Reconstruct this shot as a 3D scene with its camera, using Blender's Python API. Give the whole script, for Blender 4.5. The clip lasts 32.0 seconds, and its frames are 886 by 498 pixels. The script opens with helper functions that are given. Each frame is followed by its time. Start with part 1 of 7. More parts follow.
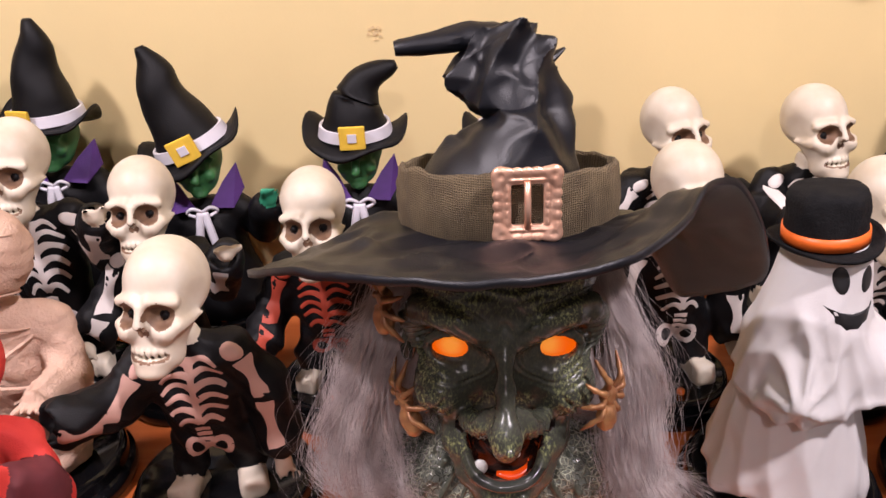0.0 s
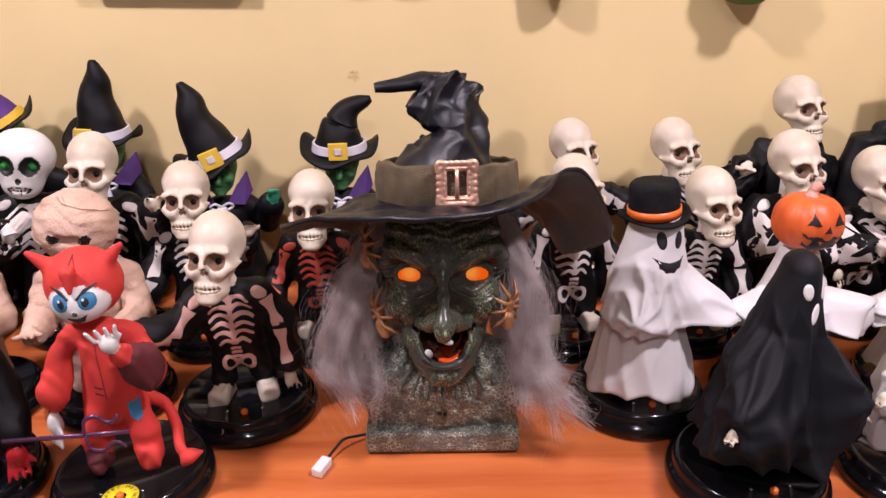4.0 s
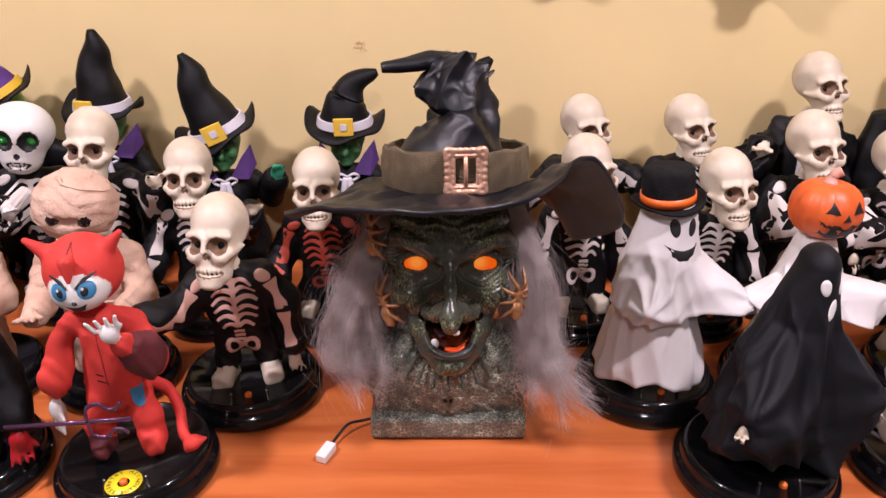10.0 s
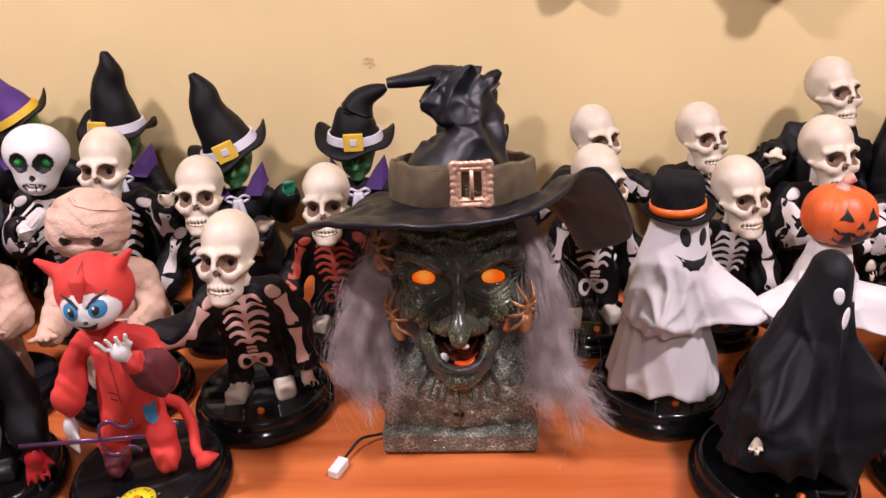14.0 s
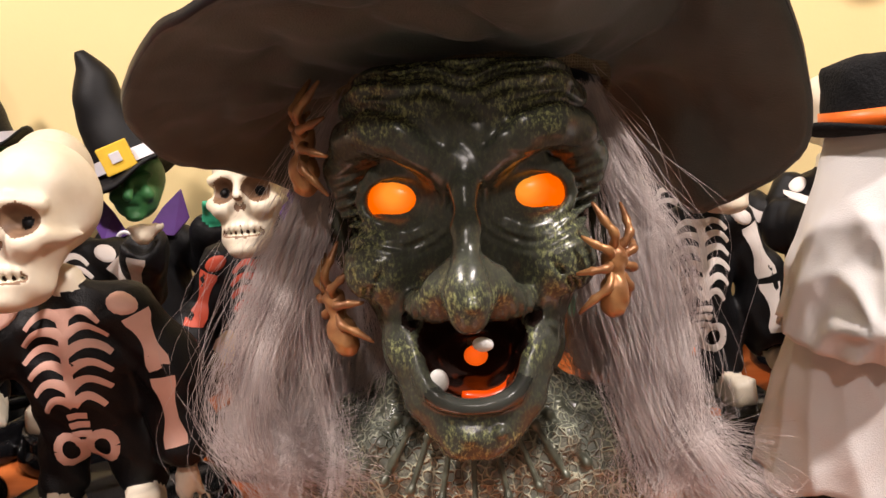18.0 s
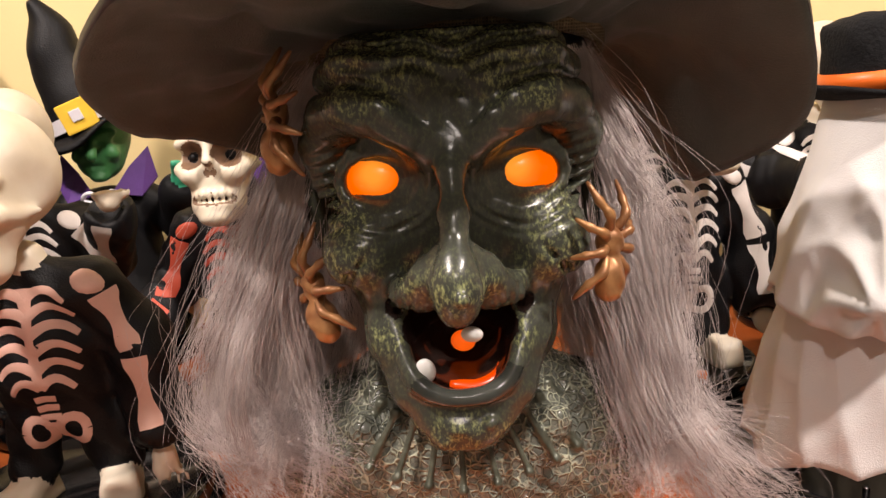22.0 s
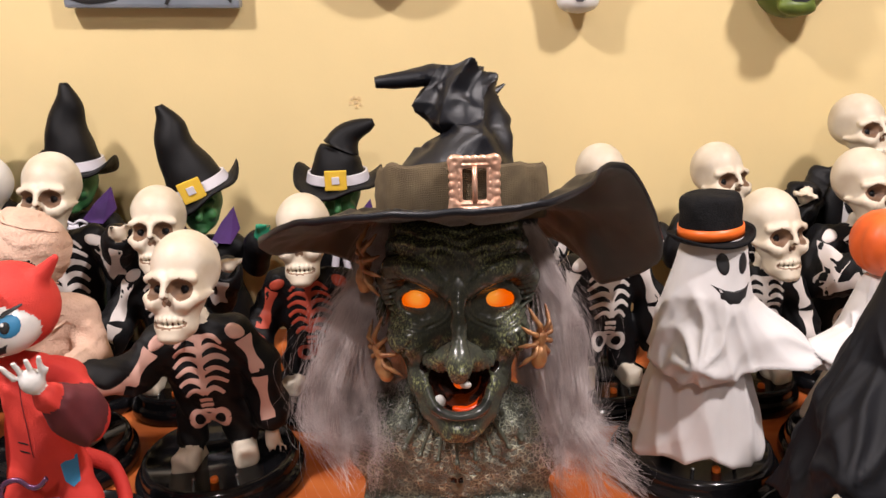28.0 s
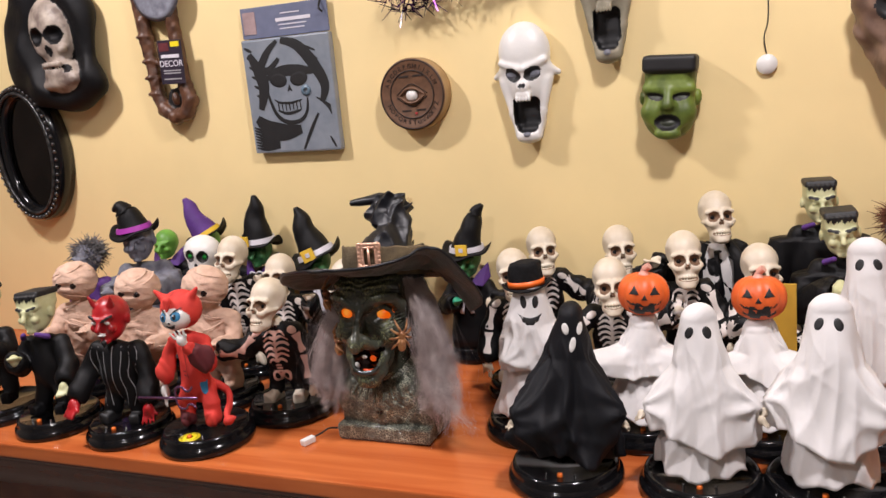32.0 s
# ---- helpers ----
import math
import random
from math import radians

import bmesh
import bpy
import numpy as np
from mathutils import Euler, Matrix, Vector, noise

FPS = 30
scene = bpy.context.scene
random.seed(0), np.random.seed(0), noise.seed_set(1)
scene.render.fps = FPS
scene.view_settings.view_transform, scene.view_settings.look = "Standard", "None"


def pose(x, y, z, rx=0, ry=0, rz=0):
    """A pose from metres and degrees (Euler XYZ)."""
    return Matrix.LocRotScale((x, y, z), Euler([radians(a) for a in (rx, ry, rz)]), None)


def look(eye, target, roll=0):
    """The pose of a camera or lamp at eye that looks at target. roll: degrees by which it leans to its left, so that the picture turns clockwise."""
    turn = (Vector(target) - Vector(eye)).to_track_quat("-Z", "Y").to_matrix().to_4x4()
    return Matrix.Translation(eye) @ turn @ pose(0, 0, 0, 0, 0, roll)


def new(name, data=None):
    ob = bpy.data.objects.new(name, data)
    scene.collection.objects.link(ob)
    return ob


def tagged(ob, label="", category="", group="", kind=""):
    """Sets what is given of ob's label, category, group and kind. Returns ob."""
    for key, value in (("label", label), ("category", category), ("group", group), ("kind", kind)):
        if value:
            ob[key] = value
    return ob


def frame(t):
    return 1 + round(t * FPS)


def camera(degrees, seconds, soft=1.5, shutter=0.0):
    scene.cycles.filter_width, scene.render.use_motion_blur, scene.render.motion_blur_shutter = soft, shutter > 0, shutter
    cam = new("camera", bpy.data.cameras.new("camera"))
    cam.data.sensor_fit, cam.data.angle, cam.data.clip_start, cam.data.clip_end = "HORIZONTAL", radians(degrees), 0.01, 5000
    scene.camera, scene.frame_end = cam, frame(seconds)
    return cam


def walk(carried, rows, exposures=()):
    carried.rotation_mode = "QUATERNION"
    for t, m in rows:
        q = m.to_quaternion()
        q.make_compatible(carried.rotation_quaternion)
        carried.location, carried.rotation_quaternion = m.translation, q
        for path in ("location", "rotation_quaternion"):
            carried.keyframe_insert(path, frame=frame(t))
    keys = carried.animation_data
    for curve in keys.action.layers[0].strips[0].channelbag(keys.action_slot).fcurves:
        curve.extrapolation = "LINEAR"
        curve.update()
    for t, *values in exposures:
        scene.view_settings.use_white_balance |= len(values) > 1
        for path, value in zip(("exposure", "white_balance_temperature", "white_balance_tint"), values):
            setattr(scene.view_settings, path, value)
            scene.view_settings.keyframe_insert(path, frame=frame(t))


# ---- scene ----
cam = camera(59.3, 32.0)
PATH = [
    (0, (-0.008, -0.438, 0.529), (-0.117, 1.346, -0.369), -2.5),
    (0.5, (-0.012, -0.432, 0.521), (-0.096, 1.358, -0.368), -2.3),
    (1, (0.003, -0.502, 0.529), (-0.045, 1.306, -0.325), -1.9),
    (1.5, (0.014, -0.613, 0.548), (0.0, 1.202, -0.293), -1.4),
    (2, (0.005, -0.687, 0.562), (0.011, 1.136, -0.262), -1.0),
    (2.5, (0.001, -0.712, 0.564), (0.028, 1.119, -0.24), -0.7),
    (3, (0.008, -0.728, 0.559), (0.03, 1.109, -0.233), -0.6),
    (3.5, (0.004, -0.739, 0.578), (0.012, 1.093, -0.224), -0.7),
    (5.5, (0.007, -0.735, 0.615), (-0.01, 1.071, -0.245), -0.7),
    (6, (0.004, -0.725, 0.619), (-0.018, 1.075, -0.252), -0.9),
    (6.5, (0.003, -0.722, 0.619), (-0.021, 1.075, -0.26), -1.1),
    (7, (0.004, -0.723, 0.62), (-0.023, 1.069, -0.268), -1.0),
    (7.5, (0.007, -0.715, 0.611), (-0.021, 1.074, -0.281), -0.8),
    (8, (0.007, -0.713, 0.612), (-0.022, 1.072, -0.29), -0.7),
    (8.5, (0.012, -0.704, 0.607), (-0.014, 1.076, -0.303), -0.4),
    (9, (0.011, -0.7, 0.613), (-0.009, 1.078, -0.303), -0.3),
    (9.5, (0.007, -0.702, 0.618), (-0.013, 1.074, -0.3), -0.4),
    (10, (0.003, -0.706, 0.618), (-0.016, 1.071, -0.301), -0.4),
    (10.5, (0.001, -0.71, 0.618), (-0.02, 1.067, -0.298), -0.5),
    (11, (0.002, -0.71, 0.62), (-0.029, 1.068, -0.296), -0.7),
    (11.5, (0.005, -0.707, 0.621), (-0.037, 1.071, -0.294), -0.9),
    (12, (0.007, -0.706, 0.622), (-0.047, 1.072, -0.291), -1.2),
    (12.5, (0.009, -0.707, 0.623), (-0.057, 1.07, -0.291), -1.4),
    (13, (0.008, -0.709, 0.622), (-0.061, 1.069, -0.291), -1.5),
    (13.5, (0.009, -0.711, 0.623), (-0.062, 1.068, -0.288), -1.6),
    (14, (0.016, -0.705, 0.619), (-0.055, 1.085, -0.271), -2.1),
    (14.5, (0.008, -0.669, 0.581), (-0.042, 1.15, -0.25), -2.5),
    (16.5, (-0.051, -0.343, 0.302), (0.081, 1.589, -0.196), -1.7),
    (17, (-0.032, -0.36, 0.289), (0.059, 1.59, -0.149), -1.6),
    (17.5, (-0.014, -0.366, 0.288), (0.0, 1.595, -0.107), -2.0),
    (18, (0.01, -0.379, 0.284), (-0.092, 1.586, -0.074), -3.3),
    (18.5, (0.051, -0.378, 0.283), (-0.18, 1.579, -0.061), -4.8),
    (19, (0.079, -0.371, 0.281), (-0.267, 1.568, -0.065), -6.2),
    (19.5, (0.098, -0.365, 0.279), (-0.332, 1.557, -0.069), -7.1),
    (20, (0.116, -0.353, 0.279), (-0.358, 1.553, -0.096), -7.4),
    (20.5, (0.122, -0.344, 0.277), (-0.344, 1.56, -0.12), -7.3),
    (21, (0.1, -0.353, 0.281), (-0.277, 1.562, -0.153), -6.7),
    (21.5, (0.061, -0.358, 0.293), (-0.164, 1.571, -0.182), -5.2),
    (22, (0.006, -0.353, 0.3), (-0.044, 1.578, -0.218), -3.6),
    (22.5, (-0.042, -0.341, 0.298), (0.125, 1.582, -0.226), -1.8),
    (23, (-0.079, -0.326, 0.309), (0.271, 1.562, -0.248), -0.6),
    (23.5, (-0.109, -0.32, 0.312), (0.38, 1.543, -0.225), 0.3),
    (24, (-0.133, -0.319, 0.312), (0.466, 1.517, -0.207), 0.9),
    (24.5, (-0.161, -0.319, 0.32), (0.553, 1.478, -0.193), 1.8),
    (26.5, (-0.054, -0.445, 0.357), (0.248, 1.454, -0.194), -0.5),
    (27, (-0.005, -0.489, 0.359), (0.151, 1.43, -0.183), -0.8),
    (27.5, (0.009, -0.537, 0.394), (0.045, 1.381, -0.171), -1.1),
    (28, (-0.001, -0.62, 0.48), (-0.025, 1.286, -0.126), -1.2),
    (28.5, (0.011, -0.733, 0.513), (-0.027, 1.169, -0.104), -1.1),
    (29, (0.025, -0.828, 0.525), (-0.026, 1.072, -0.099), -1.9),
    (29.5, (0.029, -0.864, 0.514), (-0.041, 1.038, -0.102), -2.5),
    (30, (0.034, -0.882, 0.527), (-0.103, 1.022, -0.072), -3.3),
    (30.5, (0.076, -0.91, 0.564), (-0.189, 0.988, -0.008), -4.0),
    (31, (0.3, -0.899, 0.577), (-0.191, 0.967, 0.049), -5.0),
    (31.5, (0.501, -0.936, 0.61), (-0.156, 0.896, 0.148), -5.8),
    (32, (0.633, -1.105, 0.612), (-0.146, 0.687, 0.186), -6.2),
]
EXPOSURES = [(0, .17, 6480, 25), (3.5, -.01, 6330, 29), (6, -.01, 6450, 29), (14, -.01, 6450, 29), (16.5, .52, 7000, 14), (21, .50, 7200, 15), (24.5, .66, 7600, 13), (27, .30, 7450, 11), (28.5, .09, 6380, 18), (30, .03, 6180, 22), (31, -.02, 6450, 20), (32, -.08, 6500, 15)]
walk(cam, [(t, look(eye, target, roll)) for t, eye, target, roll in PATH], EXPOSURES)

# ---- light: ceiling lamps of the room ----
world = bpy.data.worlds.new("world")
scene.world = world
world.use_nodes = True
world.node_tree.nodes["Background"].inputs[0].default_value = (1.0, 0.90, 0.76, 1)
world.node_tree.nodes["Background"].inputs[1].default_value = 0.022


def lamp_light(x, y, z, size, watts):
    data = bpy.data.lights.new("ceiling_lamp_light", "AREA")
    data.shape, data.size, data.energy, data.color = "DISK", size, watts, (1.0, 0.95, 0.95)
    ob = new("ceiling_lamp_light", data)
    ob.matrix_world = look((x, y, z), (x, y + .001, 0))


LAMPS = [(-0.95, -0.46), (0.80, -0.50), (0.0, -1.7)]
for (x, y), watts in zip(LAMPS, (32, 32, 14)):
    lamp_light(x, y, 1.715, 0.16, watts)

# ---- materials ----
def node_mat(name, base, rough=0.6, metal=0.0, var=0.12, scale=40.0, bump=0.2, bump_scale=120.0, second=None, spec=0.5, sheen=0.0, coat=0.0, fine=True):
    """Colour mottled between base and second by two noises, with bump."""
    m = bpy.data.materials.new(name)
    m.use_nodes = True
    nt = m.node_tree
    b = nt.nodes["Principled BSDF"]
    tc = nt.nodes.new("ShaderNodeTexCoord")
    n1 = nt.nodes.new("ShaderNodeTexNoise")
    n1.inputs["Scale"].default_value, n1.inputs["Detail"].default_value = scale, 6
    nt.links.new(tc.outputs["Object"], n1.inputs["Vector"])
    ramp = nt.nodes.new("ShaderNodeValToRGB")
    two = second or tuple(c * (1 - var) for c in base)
    ramp.color_ramp.elements[0].position, ramp.color_ramp.elements[1].position = 0.35, 0.68
    ramp.color_ramp.elements[0].color, ramp.color_ramp.elements[1].color = (*two, 1), (*base, 1)
    nt.links.new(n1.outputs["Fac"], ramp.inputs[0])
    nt.links.new(ramp.outputs[0], b.inputs["Base Color"])
    b.inputs["Roughness"].default_value, b.inputs["Metallic"].default_value = rough, metal
    b.inputs["Specular IOR Level"].default_value = spec
    b.inputs["Sheen Weight"].default_value = sheen
    b.inputs["Coat Weight"].default_value = coat
    if bump:
        n2 = nt.nodes.new("ShaderNodeTexNoise")
        n2.inputs["Scale"].default_value, n2.inputs["Detail"].default_value = bump_scale, 5
        nt.links.new(tc.outputs["Object"], n2.inputs["Vector"])
        bp = nt.nodes.new("ShaderNodeBump")
        bp.inputs["Strength"].default_value, bp.inputs["Distance"].default_value = bump, 0.002
        nt.links.new(n2.outputs["Fac"], bp.inputs["Height"])
        nt.links.new(bp.outputs[0], b.inputs["Normal"])
    return m


WALL = node_mat("wall_paint", (0.91, 0.72, 0.365), 0.55, var=0.05, scale=6, bump=0.06, bump_scale=260)
PLASTIC = node_mat("black_plastic", (0.006, 0.006, 0.007), 0.13, var=0.2, scale=30, bump=0.02, spec=0.3, coat=0.2)
BONE = node_mat("ivory_plastic", (0.72, 0.65, 0.53), 0.48, second=(0.60, 0.51, 0.38), scale=30, bump=0.08, bump_scale=160)
SOCKET = node_mat("dark_socket", (0.24, 0.135, 0.075), 0.6, second=(.13, .07, .04), scale=90)
CLOTH = node_mat("black_cloth", (0.005, 0.005, 0.006), 0.50, var=0.3, scale=60, bump=0.3, bump_scale=900, spec=0.22)
SATIN = node_mat("black_satin", (0.007, 0.008, 0.012), 0.38, var=0.3, scale=25, bump=0.15, bump_scale=900, spec=0.4)
WHITE = node_mat("white_cloth", (0.70, 0.68, 0.67), 0.75, var=0.06, scale=25, bump=0.25, bump_scale=1200, sheen=0.1)
ORANGE = node_mat("orange_plastic", (0.85, 0.18, 0.02), 0.4)
PUMPKIN = node_mat("pumpkin_orange", (0.80, 0.14, 0.025), 0.45, second=(0.62, 0.09, 0.015), scale=25)
RED = node_mat("red_cloth", (0.72, 0.052, 0.035), 0.75, second=(0.60, 0.036, 0.028), scale=22, bump=0.35, bump_scale=700)
GAUZE = node_mat("tan_gauze", (0.72, 0.50, 0.38), 0.9, second=(0.58, 0.38, 0.28), scale=40, bump=0.8, bump_scale=420)
GREEN = node_mat("green_plastic", (0.05, 0.22, 0.07), 0.5, second=(0.02, 0.11, 0.035), scale=40)
PRINT = node_mat("bone_print", (0.72, 0.66, 0.62), 0.6, var=0.1)
def grained(name, one, two, rough):
    """Polished wood with grain along x."""
    m = node_mat(name, one, rough, second=two, scale=7, bump=0.04, bump_scale=200)
    nt = m.node_tree
    tc = nt.nodes["Texture Coordinate"]
    mp = nt.nodes.new("ShaderNodeMapping")
    mp.inputs["Scale"].default_value = (.35, 4.5, 3)
    nt.links.new(tc.outputs["Object"], mp.inputs["Vector"])
    for n in nt.nodes:
        if n.bl_idname == "ShaderNodeTexNoise":
            n.inputs["Distortion"].default_value = .6
            nt.links.new(mp.outputs[0], n.inputs["Vector"])
    return m


WOOD = grained("cherry_wood", (0.60, 0.165, 0.045), (0.44, 0.098, 0.024), 0.26)


# ---- mesh helpers ----
def part(name, bm, material, parent=None, label=""):
    me = bpy.data.meshes.new(name)
    bm.to_mesh(me)
    bm.free()
    for m in material if isinstance(material, (list, tuple)) else [material]:
        me.materials.append(m)
    ob = new(name, me)
    ob.parent = parent
    if label:
        ob["label"] = label
    return ob


def smooth(bm):
    for f in bm.faces:
        f.smooth = True
    return bm


def box(bm, lo, hi, bevel=0.0, mat=0):
    c = [(a + b) / 2 for a, b in zip(lo, hi)]
    r = bmesh.ops.create_cube(bm, size=1, matrix=Matrix.LocRotScale(c, None, [b - a for a, b in zip(lo, hi)]))
    faces = list({f for v in r["verts"] for f in v.link_faces})
    for f in faces:
        f.material_index = mat
    if bevel:
        edges = list({e for f in faces for e in f.edges})
        bmesh.ops.bevel(bm, geom=edges, offset=bevel, segments=2, profile=0.6, affect="EDGES", material=mat)
    return bm


def lathe(bm, profile, n=48, mat=0, m=None):
    """Turn a profile of (radius, z) about z; a radius of 0 closes it."""
    rings = []
    for r, z in profile:
        if r < 1e-6:
            rings.append([bm.verts.new((0, 0, z))])
        else:
            rings.append([bm.verts.new((r * math.cos(2 * math.pi * i / n), r * math.sin(2 * math.pi * i / n), z)) for i in range(n)])
    if m is not None:
        for ring in rings:
            for v in ring:
                v.co = m @ v.co
    for a, b in zip(rings, rings[1:]):
        for i in range(n):
            j = (i + 1) % n
            q = [a[0]] if len(a) == 1 else [a[i], a[j]]
            q += [b[0]] if len(b) == 1 else [b[j], b[i]]
            f = bm.faces.new(q)
            f.smooth, f.material_index = True, mat
    return bm


def tube(bm, points, radii, n=8, mat=0, flat=1.0, up=None):
    """A tube along points, closed at both ends; flat squashes it across up."""
    pts = [Vector(p) for p in points]
    if not isinstance(radii, (list, tuple)):
        radii = [radii] * len(pts)
    rings = []
    for i, p in enumerate(pts):
        d = (pts[min(i + 1, len(pts) - 1)] - pts[max(i - 1, 0)]).normalized()
        side = d.cross(Vector(up) if up is not None else (Vector((0, 0, 1)) if abs(d.z) < 0.9 else Vector((0, 1, 0)))).normalized()
        other = side.cross(d)
        rings.append([bm.verts.new(p + radii[i] * (math.cos(2 * math.pi * k / n) * side + flat * math.sin(2 * math.pi * k / n) * other)) for k in range(n)])
    for a, b in zip(rings, rings[1:]):
        for k in range(n):
            f = bm.faces.new((a[k], a[(k + 1) % n], b[(k + 1) % n], b[k]))
            f.smooth, f.material_index = True, mat
    for ring in (list(reversed(rings[0])), rings[-1]):
        bm.faces.new(ring).material_index = mat
    return bm


# ---- solid modelling: blended solids sampled on a grid ----
def ell(c, r, rz=0.0, rx=0.0, ry=0.0):
    c, r = np.array(c, float), np.array(r if hasattr(r, "__len__") else (r, r, r), float)
    rot = np.array(Euler((radians(rx), radians(ry), radians(rz))).to_matrix())

    def f(p):
        q = (p - c) @ rot
        a = np.linalg.norm(q / r, axis=-1)
        b = np.linalg.norm(q / (r * r), axis=-1)
        return a * (a - 1) / np.maximum(b, 1e-9)
    return f


def cap(a, b, ra, rb=None):
    a, b = np.array(a, float), np.array(b, float)
    rb = ra if rb is None else rb

    def f(p):
        ab = b - a
        t = np.clip(((p - a) @ ab) / (ab @ ab), 0, 1)
        return np.linalg.norm(p - a - t[..., None] * ab, axis=-1) - (ra + (rb - ra) * t)
    return f


def block(c, half, r=0.002, rz=0.0, rx=0.0, ry=0.0):
    c, half = np.array(c, float), np.array(half, float) - r
    rot = np.array(Euler((radians(rx), radians(ry), radians(rz))).to_matrix())

    def f(p):
        q = np.abs((p - c) @ rot) - half
        return np.linalg.norm(np.maximum(q, 0), axis=-1) + np.minimum(q.max(axis=-1), 0) - r
    return f


def evaluate(prims, p):
    """prims: (sign, blend, material, solid). Returns the distance and the material."""
    d = np.full(p.shape[:-1], 1e3)
    ident = np.zeros(p.shape[:-1], int)
    for sign, k, mat, f in prims:
        e = f(p)
        if sign > 0:
            ident = np.where(e < d, mat, ident)
            h = np.maximum(k - np.abs(d - e), 0) / k
            d = np.minimum(d, e) - h * h * k * 0.25
        elif sign < 0:
            if mat >= 0:
                ident = np.where(-e > d - k * 0.35, mat, ident)
            h = np.maximum(k - np.abs(d + e), 0) / k
            d = np.maximum(d, -e) + h * h * k * 0.25
        else:
            d = d + e
    return d, ident


def carve(bm, prims, lo, hi, h, m=None):
    """Mesh the blended solids between lo and hi with cells of size h into bm (a surface net)."""
    lo, hi = np.array(lo, float), np.array(hi, float)
    n = np.ceil((hi - lo) / h).astype(int) + 1
    axes = [lo[i] + h * np.arange(n[i]) for i in range(3)]
    K = 5
    mids = [np.array([ax[i:i + K].mean() for i in range(0, len(ax), K)]) for ax in axes]
    coarse = evaluate(prims, np.stack(np.meshgrid(*mids, indexing="ij"), -1))[0]
    sl = tuple(np.arange(k) // K for k in n)
    val = coarse[np.ix_(*sl)]
    near_it = (np.abs(coarse) < h * K * 1.25 + .004)[np.ix_(*sl)]
    todo = np.argwhere(near_it)
    fine = np.stack([axes[i][todo[:, i]] for i in range(3)], -1)
    for i in range(0, len(fine), 60000):
        t = todo[i:i + 60000]
        val[t[:, 0], t[:, 1], t[:, 2]] = evaluate(prims, fine[i:i + 60000])[0]
    inside = val < 0
    cells = tuple(n - 1)
    total, count = np.zeros((*cells, 3)), np.zeros(cells)
    corner = [(i, j, k) for i in (0, 1) for j in (0, 1) for k in (0, 1)]
    part_of = lambda a, c: a[c[0]:c[0] + cells[0], c[1]:c[1] + cells[1], c[2]:c[2] + cells[2]]
    for a in corner:
        for ax in range(3):
            if a[ax]:
                continue
            b = tuple(a[i] + (i == ax) for i in range(3))
            va, vb = part_of(val, a), part_of(val, b)
            cross = (va < 0) != (vb < 0)
            t = np.where(cross, va / np.where(cross, va - vb, 1), 0)
            for i in range(3):
                total[..., i] += np.where(cross, a[i] + (t if i == ax else 0), 0)
            count += cross
    mask = count > 0
    idx = np.full(cells, -1)
    idx[mask] = np.arange(mask.sum())
    where = np.argwhere(mask)
    pts = lo + h * (where + total[mask] / count[mask][:, None])
    mats = evaluate(prims, pts)[1]
    quads = []
    for ax in range(3):
        u, v = (ax + 1) % 3, (ax + 2) % 3
        s0 = np.moveaxis(inside, (ax, u, v), (0, 1, 2))
        ids = np.moveaxis(idx, (ax, u, v), (0, 1, 2))
        i, j, k = np.argwhere(s0[:-1, 1:-1, 1:-1] != s0[1:, 1:-1, 1:-1]).T
        j, k = j + 1, k + 1
        q = np.stack([ids[i, j - 1, k - 1], ids[i, j, k - 1], ids[i, j, k], ids[i, j - 1, k]], -1)
        out = ~s0[i, j, k]
        q[out] = q[out][:, ::-1]
        quads.append(q[(q >= 0).all(1)])
    quads = np.concatenate(quads)
    of = np.sort(mats[quads], axis=1)
    of = np.where(of[:, 1] == of[:, 2], of[:, 1], np.where(of[:, 2] == of[:, 3], of[:, 2], of[:, 0]))
    me = bpy.data.meshes.new("net")
    me.from_pydata(pts.tolist(), [], quads.tolist())
    me.polygons.foreach_set("material_index", of.astype(np.int32))
    me.polygons.foreach_set("use_smooth", np.ones(len(quads), bool))
    if m is not None:
        me.transform(m)
    bm.from_mesh(me)
    bpy.data.meshes.remove(me)
    return bm


# ---- shared modelling tools ----
from mathutils.bvhtree import BVHTree


def folds(amp, freq=70.0, seed=0, lo=None, hi=None):
    """Soft cloth creases, fading in between heights lo and hi."""
    rnd = random.Random(seed)
    waves = [([rnd.uniform(-1, 1) for _ in range(3)], rnd.uniform(0.6, 1.5) * freq, rnd.uniform(0, 6)) for _ in range(4)]

    def f(p):
        e = 0
        for d, w, ph in waves:
            q = p @ np.array(d)
            e = e + np.sin(w * q + ph + 1.5 * np.sin(w * 0.45 * (p @ np.array(d[::-1])) + ph))
        return amp * e / 2
    return f


def near(f, c, r):
    """A displacement f kept to the surroundings of c."""
    c, r = np.array(c, float), np.array(r, float)
    return lambda p: f(p) * np.exp(-(((p - c) / r) ** 2).sum(-1))


def solid_mesh(prims, lo, hi, h):
    bm = bmesh.new()
    carve(bm, prims, lo, hi, h)
    return bm


def surface(bm):
    bm.normal_update()
    return BVHTree.FromBMesh(bm)


def onto(bvh, x, z, lift):
    hit, nrm, _, _ = bvh.ray_cast(Vector((x, -0.6, z)), Vector((0, 1, 0)))
    return hit + nrm * lift if hit is not None else None


